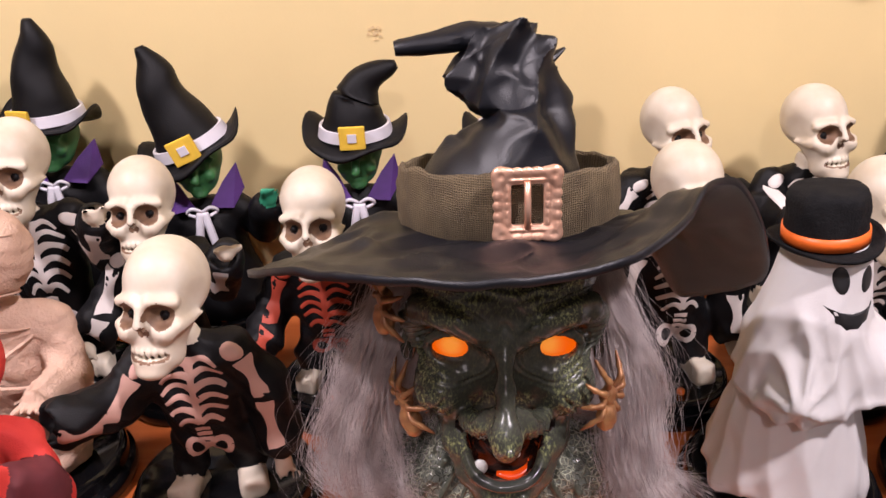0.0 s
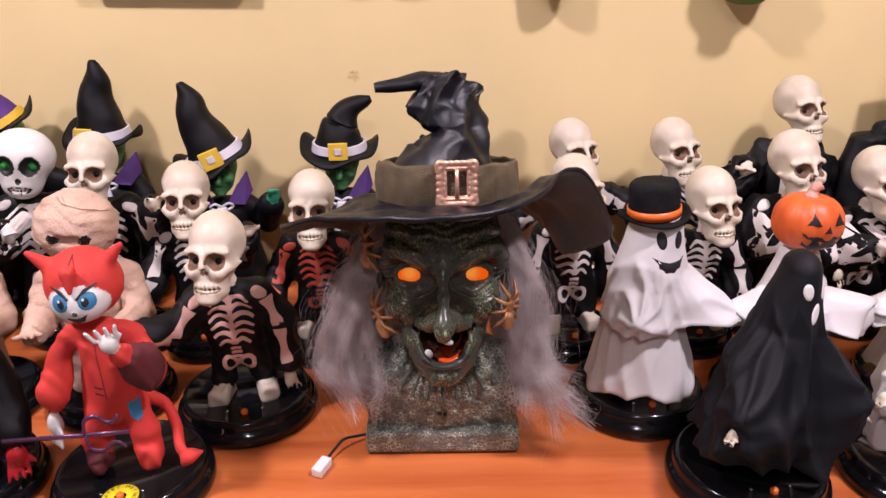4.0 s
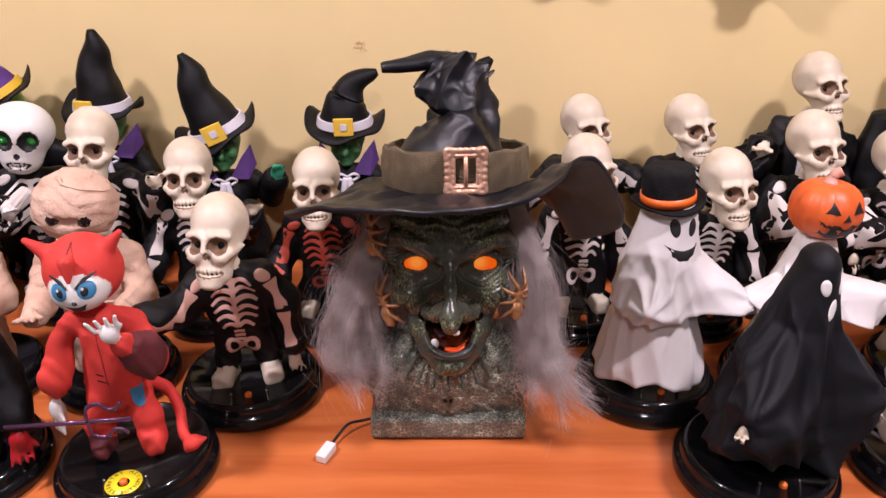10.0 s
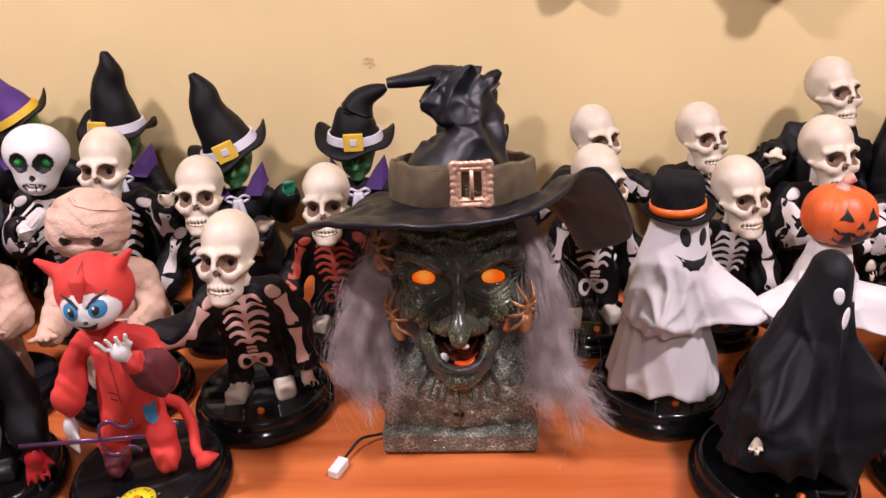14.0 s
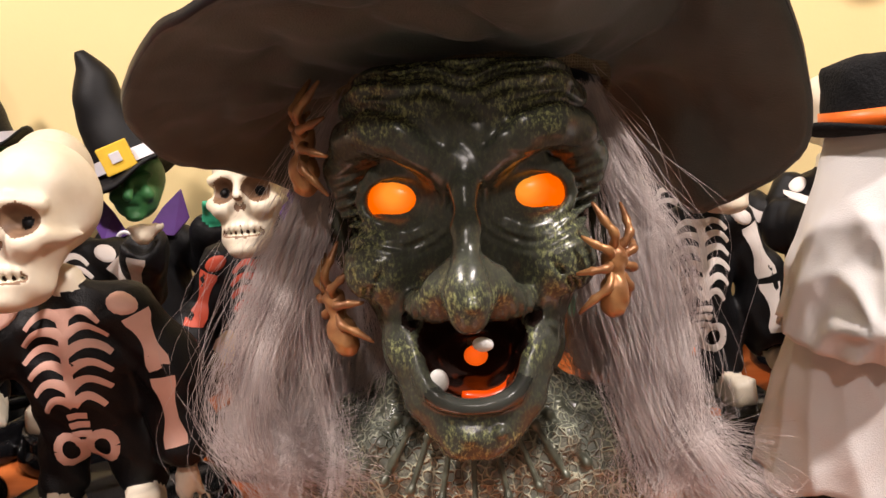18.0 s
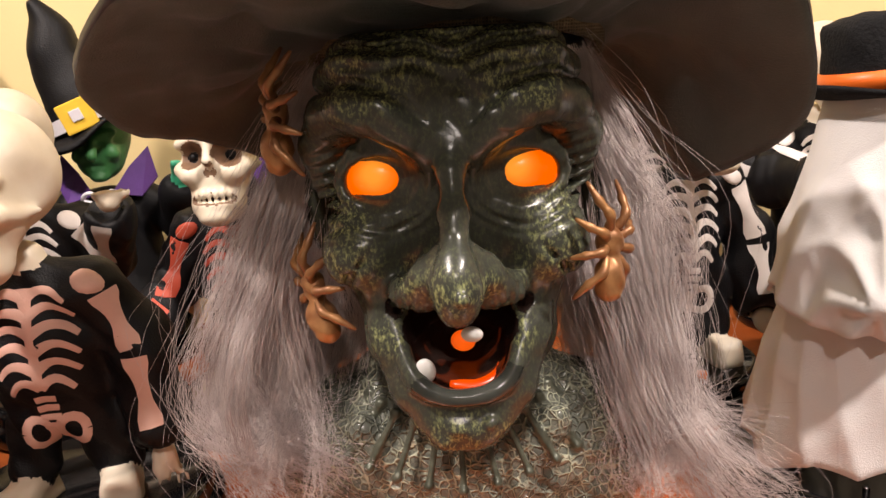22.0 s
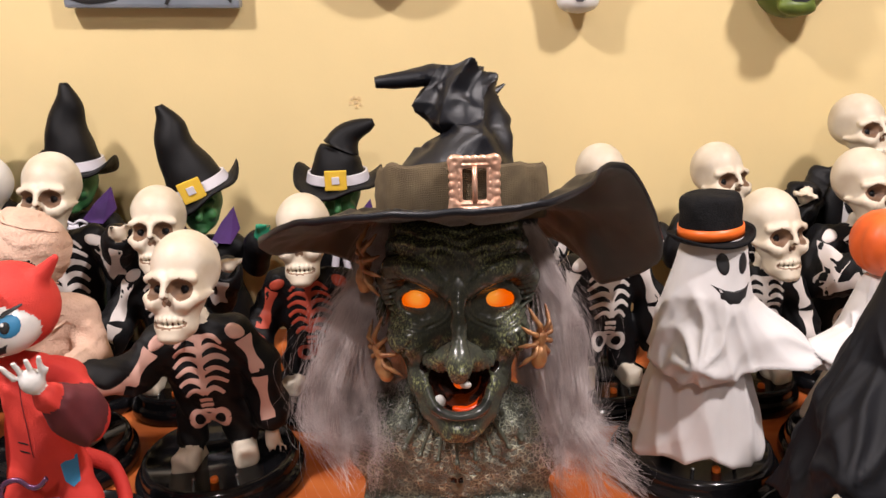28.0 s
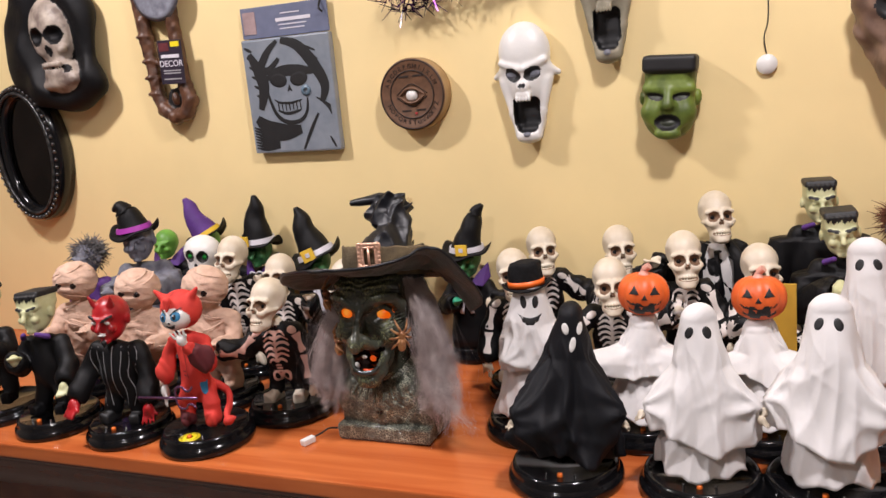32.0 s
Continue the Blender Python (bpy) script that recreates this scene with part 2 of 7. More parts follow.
def ribbon(bm, bvh, pts, widths, mat, lift=0.0009):
    """A band of print laid on the front of a surface, along (x, z) points."""
    n = len(pts)
    if not isinstance(widths, (list, tuple)):
        widths = [widths] * n
    rows = []
    for i, (x, z) in enumerate(pts):
        x0, z0 = pts[max(i - 1, 0)]
        x1, z1 = pts[min(i + 1, n - 1)]
        l = math.hypot(x1 - x0, z1 - z0) or 1
        nx, nz = -(z1 - z0) / l, (x1 - x0) / l
        row = [onto(bvh, x + nx * widths[i] * k / 2, z + nz * widths[i] * k / 2, lift if k == 0 else lift * 0.5) for k in (-1, 0, 1)]
        rows.append(None if None in row else [bm.verts.new(p) for p in row])
    for a, b in zip(rows, rows[1:]):
        if a and b:
            for k in (0, 1):
                f = bm.faces.new((a[k], b[k], b[k + 1], a[k + 1]))
                f.material_index, f.smooth = mat, True
                if f.normal.y > 0:
                    f.normal_flip()


def blob(bm, bvh, outline, mat, lift=0.0009):
    """A filled patch of print on the front of a surface; outline of (x, z)."""
    cx, cz = sum(p[0] for p in outline) / len(outline), sum(p[1] for p in outline) / len(outline)
    c = onto(bvh, cx, cz, lift)
    if c is None:
        return
    rings = []
    for k in (0.5, 0.85, 1.0):
        ring = [onto(bvh, cx + (x - cx) * k, cz + (z - cz) * k, lift if k < 1 else 0.0001) for x, z in outline]
        if None in ring:
            break
        rings.append([bm.verts.new(p) for p in ring])
    if not rings:
        return
    n = len(outline)
    cv = bm.verts.new(c)
    made = [bm.faces.new((cv, rings[0][i], rings[0][(i + 1) % n])) for i in range(n)]
    for a, b in zip(rings, rings[1:]):
        made += [bm.faces.new((a[i], b[i], b[(i + 1) % n], a[(i + 1) % n])) for i in range(n)]
    for f in made:
        f.material_index, f.smooth = mat, True
        f.normal_update()
        if f.normal.y > 0:
            f.normal_flip()


def oval(cx, cz, rx, rz, tilt=0.0, n=14):
    t = radians(tilt)
    return [(cx + rx * math.cos(a) * math.cos(t) - rz * math.sin(a) * math.sin(t), cz + rx * math.cos(a) * math.sin(t) + rz * math.sin(a) * math.cos(t))
            for a in (2 * math.pi * i / n for i in range(n))]


def bez(points, n=10):
    """A smooth curve through points (Catmull-Rom)."""
    pts = [Vector(p) for p in points]
    pts = [2 * pts[0] - pts[1]] + pts + [2 * pts[-1] - pts[-2]]
    out = []
    for i in range(1, len(pts) - 2):
        a, b, c, d = pts[i - 1:i + 3]
        for k in range(n):
            t = k / n
            out.append(0.5 * ((2 * b) + (c - a) * t + (2 * a - 5 * b + 4 * c - d) * t * t + (3 * b - a - 3 * c + d) * t ** 3))
    out.append(pts[-2])
    return out


def words(text, size, mat, parent, m, depth=0.0004, name="lettering", spacing=1.0):
    """Flat raised letters in the built-in font at the pose m."""
    cu = bpy.data.curves.new(name, "FONT")
    cu.body, cu.size, cu.extrude, cu.align_x, cu.align_y, cu.space_character = text, size, depth, "CENTER", "CENTER", spacing
    cu.resolution_u = 3
    tmp = bpy.data.objects.new(name, cu)
    me = bpy.data.meshes.new_from_object(tmp)
    bpy.data.objects.remove(tmp)
    me.transform(m)
    me.materials.clear()
    me.materials.append(mat)
    ob = new(name, me)
    ob.parent = parent
    return ob


def thing(name, x, y, z, label, category, group="", yaw=0.0, scale=1.0):
    ob = new(name)
    ob.empty_display_size = 0.02
    ob.matrix_world = pose(x, y, z, 0, 0, yaw) @ Matrix.Scale(scale, 4)
    return tagged(ob, label, category, group)


# ---- more materials ----
RIB_RED = node_mat("red_print", (0.50, 0.07, 0.035), 0.6, var=0.25)
RIB_PINK = node_mat("pink_print", (0.70, 0.42, 0.34), 0.6, var=0.15)
PURPLE = node_mat("purple_cloth", (0.10, 0.03, 0.22), 0.7, var=0.3, scale=40, bump=0.3, bump_scale=700)
YELLOW = node_mat("yellow_felt", (0.86, 0.55, 0.05), 0.8, var=0.1, scale=80)
RIBBON = node_mat("pale_satin_ribbon", (0.72, 0.70, 0.76), 0.35, var=0.08, bump=0.1)
ORANGE_SATIN = node_mat("orange_satin_ribbon", (0.88, 0.16, 0.02), 0.4, var=0.1, bump=0.1)
BLUE = node_mat("blue_patch", (0.03, 0.22, 0.42), 0.6, var=0.2)
MAROON = node_mat("maroon_cloth", (0.12, 0.015, 0.02), 0.75, var=0.3)
HORNRED = node_mat("red_vinyl", (0.48, 0.015, 0.02), 0.35, second=(0.25, 0.008, 0.01), scale=30, bump=0.1)
PALEGREEN = node_mat("pale_green_vinyl", (0.60, 0.60, 0.36), 0.45, second=(0.48, 0.49, 0.26), scale=35, bump=0.1)
GREY = node_mat("grey_cloth", (0.22, 0.23, 0.27), 0.75, second=(0.10, 0.10, 0.13), scale=40, bump=0.4, bump_scale=250)
WITCHGREEN = node_mat("bright_green_vinyl", (0.16, 0.42, 0.06), 0.45, var=0.3, scale=30)
TEAL = node_mat("teal_green_plastic", (0.03, 0.36, 0.20), 0.4, var=0.2, scale=30)
EYEWHITE = node_mat("eye_white", (0.75, 0.73, 0.70), 0.25, var=0.05)
BLACKPAINT = node_mat("black_paint", (0.012, 0.012, 0.013), 0.55, var=0.2)
PURPLEMETAL = node_mat("purple_metallic_plastic", (0.22, 0.10, 0.20), 0.22, metal=0.7, var=0.2)
BROWNFUR = node_mat("auburn_hair", (0.22, 0.07, 0.03), 0.7, var=0.4, scale=90, bump=0.8, bump_scale=300)
GREYFUR = node_mat("grey_hair", (0.20, 0.19, 0.19), 0.8, var=0.4, scale=90, bump=0.8, bump_scale=300)
SKULLWHITE = node_mat("white_vinyl", (0.78, 0.77, 0.74), 0.35, var=0.06, scale=30)
PINKSTEM = node_mat("pink_stem", (0.70, 0.36, 0.28), 0.5, var=0.15)
GREENEYE = node_mat("green_glass_eye", (0.02, 0.30, 0.05), 0.1, var=0.3, scale=60)


# ---- display bases ----
def display_base(x, y, r=0.088, yaw=0.0, sticker=False, feet=True):
    """Round glossy black base with a push button and screws."""
    ob = thing("display_base", x, y, 0, "glossy black plastic round base with orange push button" + (", yellow sticker" if sticker else ""), "toy base", "bases under the figurines", yaw)
    k = r / 0.088
    bm = lathe(bmesh.new(), [(0, 0.0), (.084 * k, 0), (.0875 * k, .003), (.088 * k, .010), (.0865 * k, .016), (.0825 * k, .019), (.081 * k, .021), (.081 * k, .026), (.079 * k, .031), (.075 * k, .0335), (.0735 * k, .0332), (.073 * k, .0322), (0, .0322)], 72)
    part("body", bm, PLASTIC, ob)
    bm = lathe(bmesh.new(), [(0.0042, 0), (0.0042, .0035), (.0034, .0046), (0, .005)], 16, m=pose(0, -0.056 * k, .0322))
    part("push_button", bm, ORANGE, ob, "small orange push button")
    for s in (-1, 1):
        part("screw", lathe(bmesh.new(), [(0.002, 0), (.0018, .0009), (0, .0014)], 10, m=pose(s * 0.021, -0.049 * k, .0322)), STEEL, ob, "small steel screw")
    if sticker:
        bm = bmesh.new()
        lathe(bm, [(.0062, .0006), (.0188, .0006), (.0188, .0)], 40, 0, pose(0, -0.056 * k, .0323))
        st = part("sticker", bm, YELLOWSTICKER, ob, "yellow ring sticker with black lettering")
        def arc(text, radius, start, step, flip):
            for i, ch in enumerate(text):
                if ch == " ":
                    continue
                a = radians(start + step * i)
                words(ch, 0.0058, BLACKPAINT, st, pose(radius * math.cos(a), -0.056 * k + radius * math.sin(a), .0331, 0, 0, math.degrees(a) + (90 if flip else -90)), 0.00008, "letter")
        arc("TRY ME!", .0150, 150, -20, False)
        arc("PRESS BUTTON", .0150, 172, 17.5, True)
    return ob


STEEL = node_mat("steel", (0.5, 0.5, 0.5), 0.25, metal=1.0, var=0.1)
YELLOWSTICKER = node_mat("yellow_sticker", (0.85, 0.68, 0.02), 0.35, var=0.03)


# ---- skull, shared by the skeletons ----
def skull_prims(b=0, d=1, t=2):
    P = [(1, .01, b, ell((0, -.001, .001), (.0335, .0375, .0365))), (1, .016, b, ell((0, -.019, -.030), (.0270, .021, .028))), (1, .008, b, ell((0, -.022, -.055), (.0215, .0205, .0160))), (1, .008, b, ell((0, -.034, -.067), (.012, .009, .006)))]
    for s in (-1, 1):
        P += [(1, .005, b, cap((s * .006, -.0390, -.0075), (s * .025, -.0310, -.0085), .0050, .0046)), (1, .005, b, cap((s * .0250, -.0300, -.028), (s * .0315, -.006, -.023), .0058, .0036)),
              (1, .006, b, ell((s * .016, -.035, -.033), (.009, .008, .008)))]
    P += [(1, .004, b, cap((0, -.042, -.012), (0, -.0455, -.025), .004, .0045))]
    for s in (-1, 1):
        P += [(-1, .0045, d, ell((s * .0148, -.043, -.0185), (.0098, .0140, .0086), ry=s * 12)), (1, .001, 3, ell((s * .0145, -.0305, -.0190), (.0036, .0030, .0036))), (-1, .012, -1, ell((s * .040, -.016, -.012), (.009, .016, .014))),
              (-1, .008, -1, ell((s * .031, -.022, -.049), (.008, .018, .012)))]
    P += [(-1, .003, d, ell((-.0026, -.050, -.0335), (.0032, .010, .0068), ry=-14)), (-1, .003, d, ell((.0026, -.050, -.0335), (.0032, .010, .0068), ry=14))]
    P += [(-1, .002, d, ell((0, -.040, -.0525), (.0190, .012, .0036)))]
    for i in range(8):
        a = radians(-54 + 108 * i / 7)
        x, y = .0188 * math.sin(a), -.0205 - .0188 * math.cos(a)
        P += [(1, .0012, t, ell((x, y, -.0488), (.0024, .0022, .0042))), (1, .0012, t, ell((x * .97, y + .0015, -.0565), (.0023, .0022, .0040)))]
    return P


_bm = solid_mesh(skull_prims(), (-.045, -.062, -.080), (.045, .052, .046), .0014)
for v in _bm.verts:   # narrow head, short face under a round cranium
    v.co.x *= .89
    v.co.y *= .96
    v.co.z *= .94 if v.co.z > 0 else 1
    if v.co.z < -.004:
        v.co.z = -.004 + (v.co.z + .004) * .90
SKULL = bpy.data.meshes.new("skull_shape")
_bm.to_mesh(SKULL)
_bm.free()


def add_mesh(bm, me, m, offset=0):
    """Append a mesh at the pose m, with its material numbers raised by offset."""
    old = len(bm.faces)
    tmp = me.copy()
    tmp.transform(m)
    bm.from_mesh(tmp)
    bpy.data.meshes.remove(tmp)
    bm.faces.ensure_lookup_table()
    for f in bm.faces[old:]:
        f.material_index += offset
        f.smooth = True


def hand(P, at, toward, mat, size=1.0, spread=1.0, up=(0, 0, 1)):
    """A small open palm with four fingers and a thumb."""
    at, d = Vector(at), Vector(toward).normalized()
    side = d.cross(Vector(up)).normalized()
    c = at + d * .010 * size
    P.append((1, .003, mat, ell(c, (.0085 * size, .0075 * size, .0095 * size))))
    for i in range(4):
        o = (i - 1.5) * .0043 * size * spread
        a = c + side * o + d * .006 * size
        b = a + d * .012 * size + side * o * 0.35
        P.append((1, .0015, mat, cap(a, b, .0024 * size, .0018 * size)))
    P.append((1, .002, mat, cap(c - side * .006 * size, c - side * .013 * size + d * .007 * size, .0026 * size, .002 * size)))


# ---- figurines; each is one mesh, its feet at z = 0 and its face to -y ----
def clothed(P, cloth, arms, shoe=None, skin=None, wide=1.0, palms=True, hsize=1.0):
    P += [(1, .012, cloth, ell((0, .002, .088), (.036 * wide, .027 * wide, .052))), (1, .014, cloth, cap((-.030 * wide, .002, .124), (.030 * wide, .002, .124), .015))]
    for s in (-1, 1):
        P += [(1, .008, cloth, cap((s * .017, .002, .055), (s * .026, -.004, .022), .019, .017))]
        if shoe is not None:
            P += [(1, .003, shoe, block((s * .028, -.016, .010), (.011, .020, .010), .004, rz=s * 12))]
            for k in (-1, 0, 1):
                P += [(-1, .002, -1, cap((s * .028 + k * .0055, -.042, .012), (s * .028 + k * .0055, -.028, .022), .0014))]
    for s, (elbow, wrist) in zip((-1, 1), arms):
        sh = Vector((s * .036 * wide, .003, .124))
        P += [(1, .010, cloth, cap(sh, elbow, .0175, .0175)), (1, .008, cloth, cap(elbow, wrist, .0175, .0205))]
        d = Vector(wrist) - Vector(elbow)
        if palms:
            P.append((-1, .003, -1, cap(Vector(wrist) + d.normalized() * .017, Vector(wrist) + d.normalized() * .026, .012)))
            hand(P, Vector(wrist) + d.normalized() * .013, d, skin, hsize)
    return P


ARMS = {
    "down": (((-.055, -.002, .085), (-.060, -.014, .048)), ((.055, -.002, .085), (.060, -.014, .048))),
    "out": (((-.066, -.020, .100), (-.092, -.060, .118)), ((.056, .000, .090), (.060, -.016, .048))),
    "up": (((-.056, -.004, .085), (-.066, -.034, .070)), ((.064, -.010, .100), (.074, -.040, .135))),
    "front": (((-.052, -.014, .094), (-.040, -.062, .104)), ((.052, -.014, .094), (.040, -.062, .104))),
    "wide": (((-.066, -.006, .104), (-.096, -.024, .098)), ((.066, -.006, .104), (.096, -.024, .098))),
    "chest": (((-.058, -.014, .086), (-.026, -.054, .104)), ((.058, -.010, .086), (.066, -.034, .068))),
}


def bone_print(bm, bvh, mat, lower, arms):
    """Ribs, breastbone, hips and arm bones printed on the black suit."""
    ribbon(bm, bvh, [(0, .132 - .004 * i) for i in range(15)], [.010, .009, .007, .006] + [.0055] * 11, mat)
    for i in range(6):
        z = .126 - .0098 * i
        w = (.022, .025, .026, .025, .023, .018)[i]
        for s in (-1, 1):
            ribbon(bm, bvh, [(s * w * k / 8, z + .006 * math.sin(math.pi * k / 8 * .9) - .0055 * (k / 8) ** 2) for k in range(9)], [.0062 - .0004 * k for k in range(9)], lower if i > 3 else mat)
    for i in range(4):
        ribbon(bm, bvh, [(-.006, .069 - .006 * i), (0, .070 - .006 * i), (.006, .069 - .006 * i)], .0042, lower)
    for s in (-1, 1):
        ring = [(s * (.010 + .008 * math.cos(a)), .047 + .009 * math.sin(a)) for a in (2 * math.pi * k / 14 for k in range(15))]
        ribbon(bm, bvh, ring, .0055, lower)
    for s, (elbow, wrist) in zip((-1, 1), arms):
        a, b, c = Vector((s * .042, 0, .126)), Vector(elbow), Vector(wrist)
        for p, q, col in ((a, b, mat), (b, c, mat)):
            pts = [p.lerp(q, .06 + .88 * k / 8) for k in range(9)]
            ribbon(bm, bvh, [(v.x, v.z) for v in pts], [.016, .015, .011, .0090, .0085, .0090, .012, .015, .014], col, .001)
        blob(bm, bvh, oval(s * .036, .131, .010, .006, -s * 25), mat, .001)


def skeleton(arms="down", rib=None, lower=None, tilt=0.0, turn=0.0, coat=False, seed=1, head=1.04):
    A = ARMS[arms] if isinstance(arms, str) else arms
    P = clothed([], 3, A, shoe=5, skin=5)
    P += [(1, .004, 0, cap((0, 0, .130), (0, -.002, .150), .009))]
    P += [(0, 0, 0, folds(.0024, 150, seed)), (0, 0, 0, folds(.0010, 330, seed + 40))]
    bm = solid_mesh(P, (-.125, -.100, -.002), (.125, .045, .158), .0027)
    bvh = surface(bm)
    if not coat:
        bone_print(bm, bvh, 4, 6, A)
    add_mesh(bm, SKULL, pose(0, -.004, .199, tilt - 8, 0, turn) @ Matrix.Scale(head, 4))
    if coat:
        # white shirt front, tie and open jacket lapels
        blob(bm, bvh, [(-.020, .140), (.020, .140), (.026, .10), (.024, .05), (-.024, .05), (-.026, .10)], 7, .0020)
        blob(bm, bvh, [(-.005, .130), (.005, .130), (.004, .122), (.009, .075), (0, .066), (-.009, .075), (-.004, .122)], 3, .0032)
        for s in (-1, 1):
            tube(bm, [(s * .020, -.022, .144), (s * .030, -.030, .115), (s * .029, -.032, .08), (s * .026, -.030, .04)], [.007, .010, .009, .007], 8, 3, .4, (0, 1, 0))
    return bm, [BONE, SOCKET, TOOTH, CLOTH, rib or PRINT, BONE, lower or rib or PRINT, WHITE]


TOOTH = node_mat("ivory_teeth", (0.78, 0.71, 0.56), 0.35, var=0.1)


def sugar_skeleton():
    A = ARMS["chest"]
    P = clothed([], 3, A, shoe=5, skin=5)
    P += [(0, 0, 0, folds(.001, 120, 5))]
    bm = solid_mesh(P, (-.125, -.100, -.002), (.125, .045, .150), .0028)
    bvh = surface(bm)
    bone_print(bm, bvh, 4, 4, A)
    H = [(1, .01, 0, ell((0, 0, .004), (.042, .040, .037))), (1, .016, 0, ell((0, -.012, -.032), (.026, .024, .022)))]
    for s in (-1, 1):
        H += [(-1, .003, 1, ell((s * .0170, -.046, -.002), (.0135, .020, .0155))), (1, .001, 2, ell((s * .0170, -.0270, -.003), (.0046, .0050, .0048)))]
    H += [(-1, .002, 1, ell((0, -.044, -.022), (.004, .010, .0045))), (-1, .0015, 1, ell((0, -.037, -.036), (.019, .008, .0050)))]
    for i in range(7):
        H += [(1, .0008, 0, ell(((i - 3) * .0046, -.0335 + .0007 * (i - 3) ** 2, -.0335), (.0021, .0022, .0034))), (1, .0008, 0, ell(((i - 3) * .0044, -.0325 + .0007 * (i - 3) ** 2, -.0395), (.0020, .0022, .0026)))]
    tmp = solid_mesh(H, (-.048, -.052, -.058), (.048, .046, .046), .0018)
    me = bpy.data.meshes.new("tmp")
    tmp.to_mesh(me)
    tmp.free()
    add_mesh(bm, me, pose(0, -.004, .195, 0, 8, 8))
    return bm, [SKULLWHITE, BLACKPAINT, GREENEYE, CLOTH, PRINT, SKULLWHITE]


def mummy(seed=0):
    def wraps(p):
        z = p[..., 2] + .25 * p[..., 0] * math.cos(seed) + .18 * p[..., 1] + .004 * np.sin(40 * p[..., 0] + seed)
        w = z + .003 * np.sin(70 * p[..., 0] + 3 * seed) + .12 * p[..., 0] * np.sin(30 * p[..., 2] + seed)
        return .0015 * ((w * 70 + .3 * np.sin(150 * p[..., 0])) % 1.0) - .0008 + .0010 * np.sin(160 * p[..., 0] + 210 * p[..., 2] + seed) * np.sin(130 * p[..., 1])
    P = [(1, .01, 0, ell((0, -.002, .196), (.047, .044, .043))), (1, .016, 0, ell((0, 0, .092), (.045, .034, .058))), (1, .014, 0, cap((-.034, 0, .128), (.034, 0, .128), .017))]
    for s in (-1, 1):
        P += [(1, .010, 0, cap((s * .020, 0, .055), (s * .027, -.004, .012), .022, .020)), (1, .008, 0, ell((s * .028, -.016, .010), (.014, .022, .010))),
              (1, .010, 0, cap((s * .046, 0, .124), (s * .058, -.026, .088), .017, .016)), (1, .008, 0, cap((s * .058, -.026, .088), (s * .050, -.068, .098), .016, .014))]
        hand(P, (s * .050, -.074, .100), (0, -1, .3), 0, 1.1)
    P += [(0, 0, 0, wraps)]
    P += [(-1, .004, -1, ell((0, -.047, .193), (.034, .009, .0060), ry=6))]
    for s in (-1, 1):
        P += [(1, .001, 2, ell((s * .017, -.0395, .194 - s * .002), (.0060, .0055, .0056)))]
    bm = solid_mesh(P, (-.085, -.112, -.002), (.085, .05, .245), .0024)
    rnd = random.Random(seed + 3)
    for i in range(9):   # loose bandage edges
        z0, a0 = rnd.uniform(.05, .235), rnd.uniform(-1.2, 1.2)
        z0 = min(z0, .228)
        r = .0475 if z0 > .155 else .046
        pts = []
        for k in range(10):
            a = a0 + (k / 9 - .5) * 1.7
            zz = z0 + (k / 9 - .5) * rnd.choice((.02, .024)) * (1 if i % 2 else -1)
            q = r * (math.sqrt(max(.08, 1 - ((zz - .196) / .046) ** 2)) if z0 > .155 else math.sqrt(max(.1, 1 - ((zz - .092) / .075) ** 2)))
            pts.append((q * math.sin(a), -q * .93 * math.cos(a), zz))
        tube(bm, pts, .0022, 6, 0, .5)
    return bm, [GAUZE, SOCKET, BLACKEYE]


BLACKEYE = node_mat("glossy_black_eye", (0.01, 0.008, 0.008), 0.08, var=0.1)


